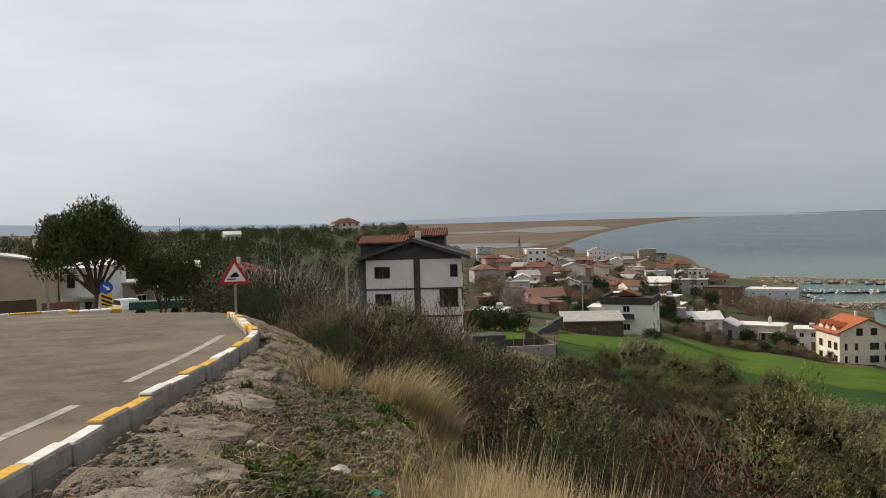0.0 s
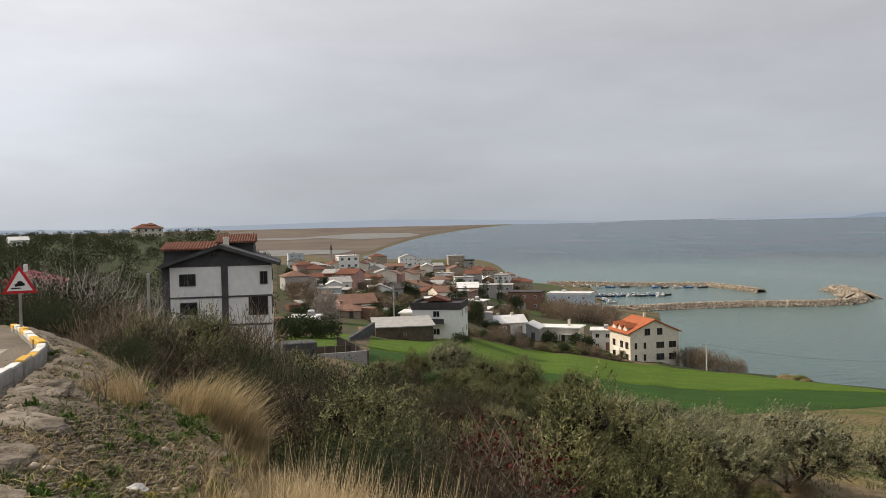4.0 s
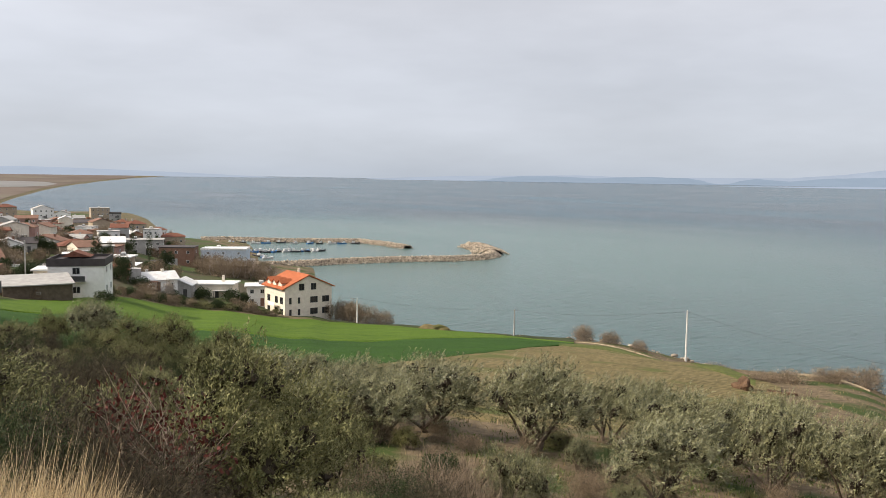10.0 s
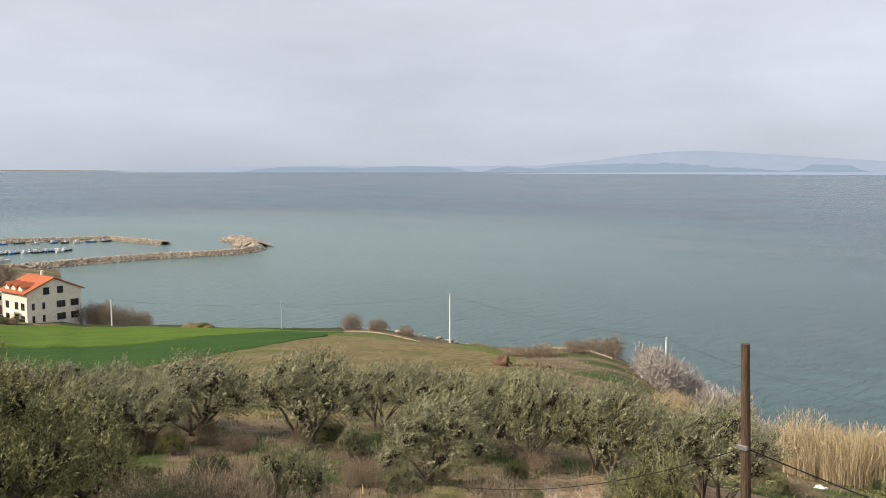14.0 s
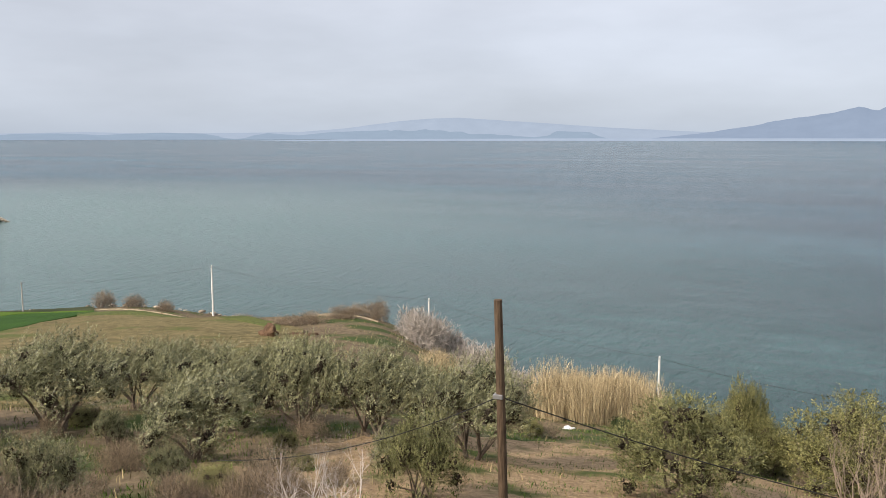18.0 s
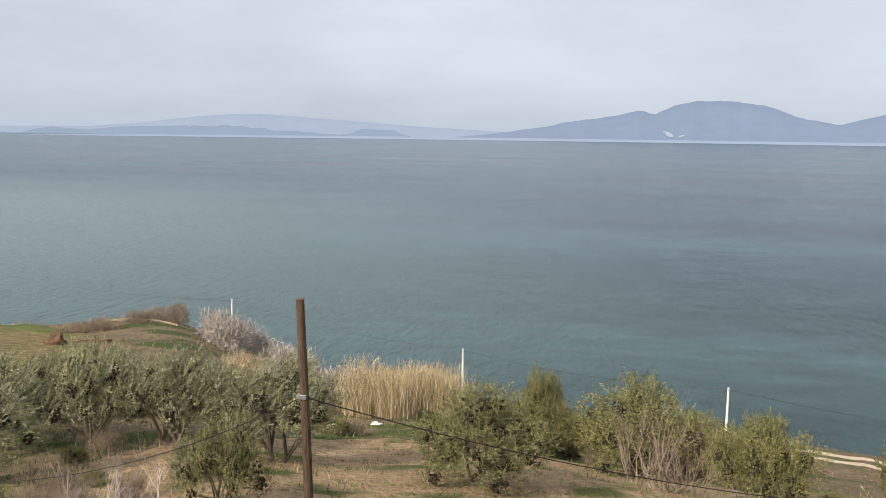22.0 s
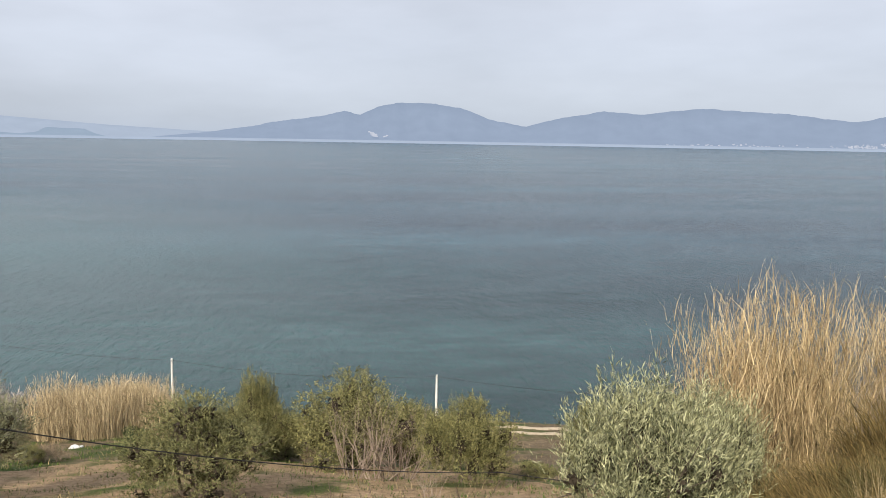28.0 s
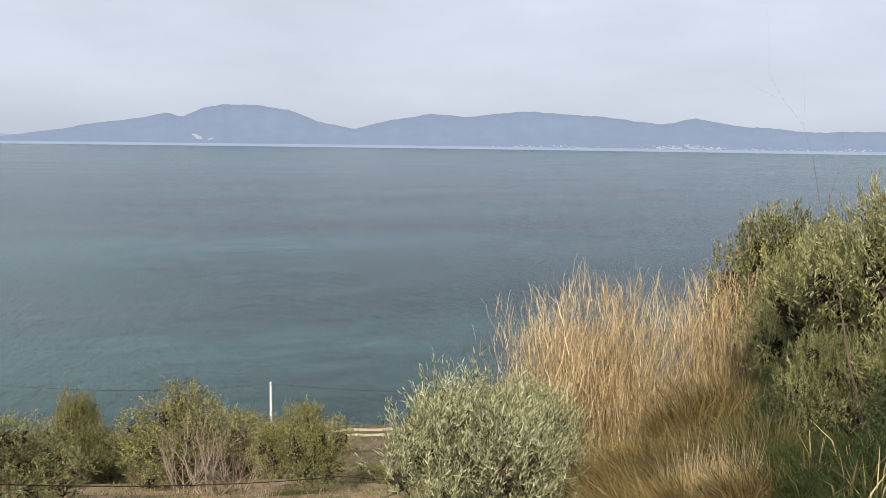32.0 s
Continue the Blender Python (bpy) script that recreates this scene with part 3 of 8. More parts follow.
def tube(points, radii, sides=5):
    """Vertices and faces of a tapering tube along points."""
    verts, faces = [], []
    pts = [Vector(p) for p in points]
    for i, p in enumerate(pts):
        d = (pts[min(i + 1, len(pts) - 1)] - pts[max(i - 1, 0)])
        d = d.normalized() if d.length > 1e-9 else Vector((0, 0, 1))
        u = d.cross(Vector((0.31, 0.95, 0.05)))
        u = u.normalized() if u.length > 1e-4 else Vector((1, 0, 0))
        w = d.cross(u)
        for k in range(sides):
            a = 2 * math.pi * k / sides
            verts.append(p + (u * math.cos(a) + w * math.sin(a)) * radii[i])
    for i in range(len(pts) - 1):
        for k in range(sides):
            j = (k + 1) % sides
            faces.append((i * sides + k, i * sides + j, (i + 1) * sides + j, (i + 1) * sides + k))
    faces.append(tuple(range(sides))[::-1])
    faces.append(tuple((len(pts) - 1) * sides + k for k in range(sides)))
    return verts, faces


class Soup:
    """Gathers pieces into one mesh."""

    def __init__(self):
        self.v, self.f = [], []

    def add(self, vf):
        o = len(self.v)
        self.v += vf[0]
        self.f += [tuple(i + o for i in f) for f in vf[1]]

    def object(self, name, mat, parent=None, smooth=False):
        return mesh_object(name, self.v, self.f, mat, parent, smooth)


# ---- the lie of the land ----
EYE = 40.0
PROFILES = {}


def profile(azimuth, *pairs):
    PROFILES[azimuth] = pairs


# heights over the sea at distances from the viewpoint, along directions in degrees (to the left is positive)
profile(180, (0, 38.4), (60, 38.4), (300, 36), (1500, 20), (6000, 10))
profile(100, (0, 38.4), (40, 38.4), (200, 38), (900, 30), (6000, 10))
profile(40, (0, 38.4), (15, 38.0), (36, 36.3), (60, 34.3), (200, 31), (500, 34), (900, 18), (1500, 3), (6000, 1))
profile(14, (0, 38.4), (14, 37.9), (22, 37.2), (36, 36.0), (60, 33.5), (150, 29), (320, 34), (450, 36.5), (650, 22), (1000, 4), (1500, 1), (6000, 1))
profile(3, (0, 38.4), (5, 37.9), (12, 37.0), (25, 35), (50, 31), (96, 27.3), (200, 24), (330, 30), (450, 36), (600, 24), (900, 4), (1400, 1), (6000, 1))
profile(-4, (0, 38.4), (4, 37.9), (10, 36.6), (25, 33), (60, 29.5), (110, 25), (170, 20), (390, 16), (650, 8), (1000, 1.5), (6000, 1))
profile(-12, (0, 38.4), (4, 37.8), (10, 36), (25, 31.5), (60, 27), (110, 22.5), (160, 18.3), (390, 11), (650, 5), (900, 1.2), (1000, -3))
profile(-20, (0, 38.4), (3.5, 37.8), (10, 35.3), (25, 30.2), (45, 26.5), (80, 22), (130, 17), (190, 10), (350, 4), (520, 1.2), (570, -3))
profile(-26, (0, 38.4), (3.2, 37.8), (10, 35.1), (25, 29.8), (45, 25.6), (80, 21), (130, 14.8), (190, 7.5), (230, 4), (300, 1.8), (370, 0.8), (390, -3))
profile(-28, (0, 38.4), (3, 37.8), (10, 35), (25, 29.7), (45, 25.4), (80, 20.5), (130, 14), (190, 6.6), (205, 5.2), (222, 2.2), (232, 0.5), (246, -3))
profile(-31, (0, 38.4), (3, 37.8), (10, 35), (25, 29.6), (45, 25.3), (80, 20.2), (130, 13.4), (190, 6), (200, 5.2), (212, 1.6), (221, 0.3), (236, -3))
profile(-45, (0, 38.4), (3, 37.7), (10, 34.7), (25, 29), (45, 24.6), (80, 19.5), (130, 13), (165, 8.2), (188, 5), (200, 0.4), (215, -3))
profile(-60, (0, 38.4), (3, 37.6), (10, 34.5), (25, 28.6), (45, 24), (80, 18.5), (115, 14.6), (132, 12.6), (152, 4), (160, 0.3), (175, -3))
profile(-75, (0, 38.4), (3, 37.6), (10, 34.5), (25, 28.2), (45, 22.7), (60, 18.5), (85, 12), (100, 7), (112, 3.2), (120, 0.3), (135, -3))
profile(-95, (0, 38.4), (3, 37.7), (10, 34.8), (25, 28), (45, 21.8), (60, 16.5), (85, 8), (100, 4), (110, 3), (118, 0.3), (133, -3))
profile(-106, (0, 38.4), (3, 37.6), (6.2, 36.7), (10, 35.2), (16, 32.6), (25, 28.6), (45, 21.6), (60, 16), (85, 7.7), (100, 3.9), (110, 3), (118, 0.3), (133, -3))
profile(-115, (0, 38.4), (4, 37.6), (9, 36.6), (16, 34), (25, 29.5), (45, 21.5), (60, 15.5), (85, 7.5), (100, 3.8), (110, 3), (118, 0.3), (133, -3))
profile(-140, (0, 38.4), (5, 38.2), (12, 37.6), (22, 35), (35, 29), (60, 17), (90, 6), (105, 2), (112, 0.3), (130, -3))
profile(-180, (0, 38.4), (60, 38.4), (300, 36), (1500, 20), (6000, 10))
AZ = sorted(PROFILES)
FAR_SHORE = ((-40, 9000), (-20, 9000), (-17.9, 4850), (-15.5, 3900), (-12.6, 2700), (-9.3, 1560), (-7.7, 1120), (-6, 950), (60, 900))


def bulge(d):
    """The rise that carries the horizon to its height."""
    return 23.0 * np.clip((np.asarray(d, float) - 1400) / 3500, 0, 1.2) ** 1.5


def height_polar(a, d):
    a, d = np.atleast_1d(np.asarray(a, float)), np.atleast_1d(np.asarray(d, float))
    table = np.array([np.interp(d, *zip(*PROFILES[k])) for k in AZ])
    pos = np.interp(a, AZ, np.arange(len(AZ)))
    i = np.clip(pos.astype(int), 0, len(AZ) - 2)
    s = pos - i
    s = s * s * (3 - 2 * s)
    idx = np.arange(len(d))
    z = table[i, idx] * (1 - s) + table[i + 1, idx] * s
    edge = np.interp(a, *zip(*FAR_SHORE))
    plain = np.clip((d - edge) / 60, -1, 1) * 1.2
    z = np.where(d > 850, np.maximum(z, np.where(a > -30, plain, -3)), z)
    return z + np.where(z > -1.5, bulge(d), 0)


def ground_z(x, y):
    d = math.hypot(x, y)
    z = float(height_polar(math.degrees(math.atan2(-x, y)), d)[0])
    if d < 900:
        z += (0.28 if d < 60 else 0.28 - 0.2 * min(1, (d - 60) / 30)) * min(1, d / 25) * noise.noise((x * 0.13, y * 0.13, 0.3)) + 0.09 * min(1, d / 8) * noise.noise((x * 0.7, y * 0.7, 1.7))
    return z


def kerb_x(y):
    """The kerb's line: straight beside the viewpoint, bending away to the left further on."""
    return float(np.interp(y, (-60, 6, 10, 12, 13.6, 15.2, 16.2, 17.6, 19.6, 21.5, 70), (-2.3, -2.70, -2.86, -2.86, -2.96, -3.08, -3.26, -3.72, -4.36, -4.96, -23)))


def road_z(y, x=-4.0):
    """The road's height; it drops away over a crest, less so on its left side."""
    left = min(1.0, max(0.0, (-x - 6.0) / 8.0))
    return 38.4 - 0.03 * y - (0.0028 * (1 - left) + 0.0022 * left) * max(0.0, y - 17) ** 2


def land(x, y):
    """The ground, with the road's bed and its shoulder cut into it."""
    z = ground_z(x, y)
    if -60 < y < 70:
        kx = kerb_x(y)
        if x < kx + 0.15 and x > kx - 26:
            return road_z(y, x) - 0.12
        if x < kx + 3.0:
            s = (x - kx - 0.15) / 2.85
            s = min(1, max(0, s))
            return (road_z(y, kx) + 0.02) * (1 - s) + z * s
    return z


def polar(azimuth, d):
    a = radians(azimuth)
    return -math.sin(a) * d, math.cos(a) * d


def on_land(azimuth, d, turn=0.0, sink=0.0):
    """A pose on the ground in that direction and at that distance; turned to face the viewpoint, and then by turn."""
    x, y = polar(azimuth, d)
    return pose(x, y, land(x, y) - sink, 0, 0, azimuth + turn)


def rings(start, ratio, end):
    r = [start]
    while r[-1] < end:
        r.append(r[-1] * ratio)
    return r


def polar_sheet(name, step, radii, zf, mat, close=True):
    """One sheet of ground in rings about the viewpoint."""
    azs = np.array(step)
    verts, faces = [], []
    n = len(azs)
    for r in radii:
        for a in azs:
            x, y = polar(a, r)
            verts.append((x, y, zf(x, y)))
    for i in range(len(radii) - 1):
        for k in range(n if close else n - 1):
            j = (k + 1) % n
            faces.append((i * n + k, (i + 1) * n + k, (i + 1) * n + j, i * n + j))
    return mesh_object(name, verts, faces, mat, None, True)

# ---- setting ----
ground = polar_sheet("ground", list(np.arange(-180, -22, 0.8)) + list(np.arange(-22, -4, 0.2)) + list(np.arange(-4, 180, 0.8)), [0.02] + rings(0.6, 1.045, 5600), land, M["earth"])
tagged(ground, "uneven earth hillside with patchy winter grass, falling to the sea", "ground", kind="structure")
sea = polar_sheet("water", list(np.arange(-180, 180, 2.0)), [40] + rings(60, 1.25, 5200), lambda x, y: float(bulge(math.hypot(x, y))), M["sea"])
tagged(sea, "grey-green sea with wind streaks and small waves", "water", kind="structure")


def ridge(name, label, mat, d, base, pairs, rough=0.02, thick=250.0, flat=None):
    """A far chain of hills: azimuth and angle of its crest in degrees, with foothills in front of the crest."""
    az = np.arange(pairs[0][0], pairs[-1][0] - 0.01, -0.1)
    xs = [p[0] for p in pairs][::-1]
    es = [p[1] for p in pairs][::-1]
    crest = np.interp(az, xs, es)
    verts, faces = [], []
    rows = ((0, -thick), (0.35, -thick * 0.55), (0.72, -thick * 0.2), (1, 0), (0, thick * 0.3))
    for a, el in zip(az, crest):
        wob = rough * (noise.noise((a * 1.1, 3.0, d * 0.01)) + 0.5 * noise.noise((a * 3.7, 8.0, d * 0.01)))
        top = EYE + math.tan(radians(el + wob * min(1, el + 0.2))) * d
        for k, off in rows:
            x, y = polar(a, d + off)
            w = k + (0.12 * noise.noise((a * 0.9, k * 3.1, 5.0)) if 0 < k < 1 else 0)
            verts.append((x, y, base + (max(top, base + 0.5) - base) * w))
    for i in range(len(az) - 1):
        for k in range(4):
            faces.append((i * 5 + k, i * 5 + k + 1, (i + 1) * 5 + k + 1, (i + 1) * 5 + k))
    ob = mesh_object(name, verts, faces, mat, None, True)
    return tagged(ob, label, "hills", kind="structure")


HZ = 19.0
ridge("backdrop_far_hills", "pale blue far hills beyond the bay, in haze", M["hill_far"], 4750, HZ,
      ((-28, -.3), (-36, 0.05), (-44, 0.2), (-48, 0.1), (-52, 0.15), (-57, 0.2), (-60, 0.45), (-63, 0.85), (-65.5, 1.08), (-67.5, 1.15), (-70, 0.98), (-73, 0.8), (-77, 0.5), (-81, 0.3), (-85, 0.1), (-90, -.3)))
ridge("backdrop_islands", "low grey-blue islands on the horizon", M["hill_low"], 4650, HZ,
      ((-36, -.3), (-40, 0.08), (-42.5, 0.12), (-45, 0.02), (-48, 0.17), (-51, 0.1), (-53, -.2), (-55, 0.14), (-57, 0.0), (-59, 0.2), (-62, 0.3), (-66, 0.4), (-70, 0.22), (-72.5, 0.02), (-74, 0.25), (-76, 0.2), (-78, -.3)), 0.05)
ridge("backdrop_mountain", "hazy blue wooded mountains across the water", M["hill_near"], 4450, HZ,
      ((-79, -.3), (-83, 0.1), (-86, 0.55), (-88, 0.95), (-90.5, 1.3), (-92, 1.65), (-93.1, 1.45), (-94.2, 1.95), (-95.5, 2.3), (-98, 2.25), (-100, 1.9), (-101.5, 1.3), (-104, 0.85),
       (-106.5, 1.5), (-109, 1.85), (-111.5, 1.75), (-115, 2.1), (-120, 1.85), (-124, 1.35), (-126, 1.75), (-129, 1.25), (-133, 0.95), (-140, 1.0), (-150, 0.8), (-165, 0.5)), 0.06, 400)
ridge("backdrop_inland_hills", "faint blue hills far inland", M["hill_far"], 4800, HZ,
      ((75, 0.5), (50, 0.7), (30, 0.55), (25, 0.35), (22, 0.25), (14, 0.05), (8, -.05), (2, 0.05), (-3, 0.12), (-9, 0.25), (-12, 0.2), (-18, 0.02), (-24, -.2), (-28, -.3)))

# a glowing strip of mesh painted as the haze at the hills' foot
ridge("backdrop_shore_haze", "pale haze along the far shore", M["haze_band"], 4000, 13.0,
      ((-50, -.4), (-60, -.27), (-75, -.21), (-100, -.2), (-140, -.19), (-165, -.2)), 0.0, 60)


def far_specks(name, label, category, mat, places, seed):
    """Small pale blocks on the far shore."""
    r = np.random.default_rng(seed)
    b = bmesh.new()
    for a, el, d, w, h in places:
        x, y = polar(a, d)
        bmesh.ops.create_cube(b, size=1, matrix=Matrix.Translation((x, y, EYE + math.tan(radians(el)) * d)) @ Matrix.Rotation(radians(a + r.uniform(-20, 20)), 4, "Z") @ Matrix.Diagonal((w, w, h, 1)))
    ob = part(name, b, M[mat], None)
    return tagged(ob, label, category, kind="stuff")


r = np.random.default_rng(12)
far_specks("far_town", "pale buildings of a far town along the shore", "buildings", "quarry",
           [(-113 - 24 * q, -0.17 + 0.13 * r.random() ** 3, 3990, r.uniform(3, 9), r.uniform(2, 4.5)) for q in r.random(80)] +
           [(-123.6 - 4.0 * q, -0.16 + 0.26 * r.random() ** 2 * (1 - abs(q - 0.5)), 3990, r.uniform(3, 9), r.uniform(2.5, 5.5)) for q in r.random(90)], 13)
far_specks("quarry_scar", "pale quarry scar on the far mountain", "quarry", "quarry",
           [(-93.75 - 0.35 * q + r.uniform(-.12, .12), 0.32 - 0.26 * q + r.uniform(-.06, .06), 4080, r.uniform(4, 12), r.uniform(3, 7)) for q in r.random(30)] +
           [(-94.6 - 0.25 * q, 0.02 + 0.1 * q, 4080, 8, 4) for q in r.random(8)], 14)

# ---- road ----
ys = [-50 + i for i in range(0, 52)] + [2 + 0.5 * i for i in range(0, 137)]
verts, faces = [], []
for y in ys:
    for k in range(14):
        x = kerb_x(y) - 25 * (k / 13) ** 1.3
        verts.append((x, y, road_z(y, x)))
for i in range(len(ys) - 1):
    for k in range(13):
        faces.append((i * 14 + k, i * 14 + k + 1, (i + 1) * 14 + k + 1, (i + 1) * 14 + k))
road = mesh_object("road", verts, faces, M["asphalt"])
tagged(road, "worn grey-brown asphalt road with patches and grit", "road", kind="structure")

# gravel shoulder beside the kerb, uneven and stony
verts, faces = [], []
ys = [1.0 + 0.15 * i for i in range(160)]
for y in ys:
    wide = 1.25 + 0.5 * noise.noise((y * 0.35, 4.0, 0.0)) + 0.25 * noise.noise((y * 1.3, 9.0, 0.0))
    for k in range(11):
        x = kerb_x(y) - 0.03 + wide * k / 10
        verts.append((x, y, land(x, y) + (0.02 + 0.08 * noise.noise((x * 2.1, y * 2.1, 0)) + 0.045 * noise.noise((x * 6, y * 6, 3)) if 0 < k < 10 else -0.05)))
for i in range(len(ys) - 1):
    for k in range(10):
        faces.append((i * 11 + k, i * 11 + k + 1, (i + 1) * 11 + k + 1, (i + 1) * 11 + k))
tagged(mesh_object("pavement_shoulder", verts, faces, M["gravel"], None, True), "grey gravel shoulder beside the kerb", "shoulder", kind="structure")
# brown marsh plain with lagoons, beyond the village
def plain_patch(name, label, mat, near, far, lift, category):
    az0, az1 = near[0][0], near[-1][0]
    azs = np.linspace(az0, az1, int(abs(az1 - az0) / 0.2) + 1)
    vv, ff = [], []
    for a in azs:
        d0 = float(np.interp(-a, [-p[0] for p in near], [p[1] for p in near]))
        d1 = float(np.interp(-a, [-p[0] for p in far], [p[1] for p in far]))
        d0 *= 1 + 0.03 * noise.noise((a * 0.7, 1.0, lift))
        for k in range(9):
            d = d0 * (d1 / d0) ** (k / 8)
            vv.append((*polar(a, d), 1.2 + lift + float(bulge(d))))
    for i in range(len(azs) - 1):
        for k in range(8):
            ff.append((i * 9 + k, (i + 1) * 9 + k, (i + 1) * 9 + k + 1, i * 9 + k + 1))
    return tagged(mesh_object(name, vv, ff, M[mat], None, True), label, category, kind="structure")


plain_patch("ground_marsh_plain", "flat brown marsh plain beyond the village", "plain", ((30, 1300), (-5, 1000), (-7.6, 1180), (-9.2, 1640), (-12.5, 2850), (-15.4, 4050)), ((30, 5100), (-15.4, 5100)), 0.3, "plain")
plain_patch("water_lagoon", "pale lagoon on the marsh plain", "lagoon", ((3, 1180), (-1, 1080), (-5.6, 1130), (-6.4, 1220)), ((3, 1320), (-1, 1360), (-5.6, 1290), (-6.4, 1240)), 0.8, "lagoon")
plain_patch("water_lagoon", "pale lagoon on the marsh plain", "lagoon", ((-3.5, 2350), (-7, 2000), (-10.2, 2180), (-10.9, 2450)), ((-3.5, 2450), (-7, 2900), (-10.2, 2750), (-10.9, 2500)), 0.9, "lagoon")
plain_patch("water_lagoon", "pale lagoon on the marsh plain", "lagoon", ((2, 2300), (-2, 2150), (-6, 2320)), ((2, 2380), (-2, 2420), (-6, 2400)), 0.9, "lagoon")


def sheet_patch(name, label, mat, near, far, az_step=0.5, rows=40, lift=0.05, category="field"):
    """A field laid on the ground between a near and a far edge: pairs of direction and distance."""
    az0, az1 = near[0][0], near[-1][0]
    azs = np.linspace(az0, az1, max(2, int(abs(az1 - az0) / az_step)) + 1)
    nx, ny = [p[0] for p in near][::-1], [p[1] for p in near][::-1]
    fx, fy = [p[0] for p in far][::-1], [p[1] for p in far][::-1]
    verts, faces = [], []
    for a in azs:
        d0, d1 = float(np.interp(a, nx, ny)), float(np.interp(a, fx, fy))
        d0 += 1.2 * noise.noise((a * 0.8, 2.2, d0 * 0.001))
        d1 += 1.5 * noise.noise((a * 0.9, 7.2, 0.5))
        for k in range(rows + 1):
            x, y = polar(a, d0 + (d1 - d0) * k / rows)
            verts.append((x, y, land(x, y) + lift * (1 if 0 < k < rows else -1)))
    n = rows + 1
    for i in range(len(azs) - 1):
        for k in range(rows):
            faces.append((i * n + k, (i + 1) * n + k, (i + 1) * n + k + 1, i * n + k + 1))
    return tagged(mesh_object(name, verts, faces, mat, None, True), label, category, kind="structure")


GREEN_NEAR = ((-7.5, 70), (-14, 78), (-22, 86), (-28.8, 98), (-35, 114), (-40, 138), (-44, 166))
GREEN_MID = ((-7.5, 110), (-14, 122), (-22, 128), (-28.8, 142), (-35, 160), (-40, 174), (-44, 168))
GREEN_FAR = ((-7.5, 134), (-10.8, 149), (-15.2, 173), (-18.4, 196), (-22, 194), (-26.5, 200), (-31, 199), (-35, 189), (-40, 180), (-44, 170))
sheet_patch("ground_dark_green_field", "dark green young crop on the near half of a sloping field", M["crop_dark"], GREEN_NEAR, GREEN_MID, lift=0.22)
sheet_patch("ground_green_field", "bright green young crop on the far half of a field", M["crop"], GREEN_MID, GREEN_FAR, lift=0.22)
sheet_patch("ground_village_yards", "trodden earth and weeds between the village houses", M["yard"],
            ((-1.5, 150), (-6, 138), (-10.8, 152), (-15.2, 176), (-18.4, 199), (-22, 204), (-24, 240)), ((-1.5, 660), (-12, 860), (-16, 620), (-20, 500), (-24, 360)), 0.3, 110, lift=0.3, category="ground")
sheet_patch("ground_lawn", "small bright green lawn below the white house", M["crop"], ((-2.0, 92), (-6.2, 94)), ((-2.0, 122), (-6.2, 140)), rows=10, lift=0.25, category="lawn")
sheet_patch("ground_stubble_field", "brown stubble field with thin green weeds", M["stubble"],
            ((-28, 62), (-40, 60), (-57, 62)), ((-28, 97), (-35, 122), (-40, 143), (-44, 164), (-47, 168), (-51, 150), (-55, 120), (-57, 112)), lift=0.16)
sheet_patch("ground_field_verge", "green grassy verge along the field's far edge", M["verge"], ((-43, 156), (-47, 149), (-51, 132), (-55.5, 107)), ((-43, 167), (-47, 167), (-51, 149), (-55.5, 118)), lift=0.22, rows=8)
sheet_patch("ground_shore_grass", "rough winter grass between the field and the shore", M["hill_grass"], ((-26.5, 201), (-31, 200), (-35, 190), (-40, 181), (-44, 171)), ((-26.5, 242), (-31, 244), (-35, 226), (-40, 206), (-44, 198)), lift=0.2, rows=20)
sheet_patch("ground_orchard_soil", "pale brown tilled soil between olive trees", M["soil"],
            ((-50, 27), (-60, 24), (-90, 24), (-110, 26)), ((-50, 36), (-60, 44), (-75, 56), (-90, 58), (-110, 52)), lift=0.08, category="soil")
for d0 in (104.0, 106.6):
    sheet_patch("road_coastal_track", "pale wheel track of a dirt road along the shore", M["track"],
                ((-76, d0 - 2), (-90, d0), (-104, d0), (-118, d0)), ((-76, d0 - 0.4), (-90, d0 + 1.6), (-104, d0 + 1.6), (-118, d0 + 1.6)), rows=3, lift=0.10, category="track")
sheet_patch("ground_bluff_path", "pale worn footpath along the bluff", M["path"],
            ((-39, 176), (-45, 174), (-51, 156), (-57, 135), (-62, 124)), ((-39, 176.9), (-45, 174.9), (-51, 156.8), (-57, 135.7), (-62, 124.7)), rows=3, lift=0.16, category="path")

sheet_patch("ground_hill_groves", "dark green grassy ground under the hill groves", M["hill_grass"], ((44, 130), (14, 120), (1.5, 170)), ((44, 520), (14, 520), (1.5, 520)), 0.6, 50, lift=0.35, category="ground")

# ---- vegetation ----
rng = np.random.default_rng(7)


def height_many(x, y):
    """The ground's height for many places at once."""
    return np.array([land(float(a), float(b)) for a, b in zip(x, y)])


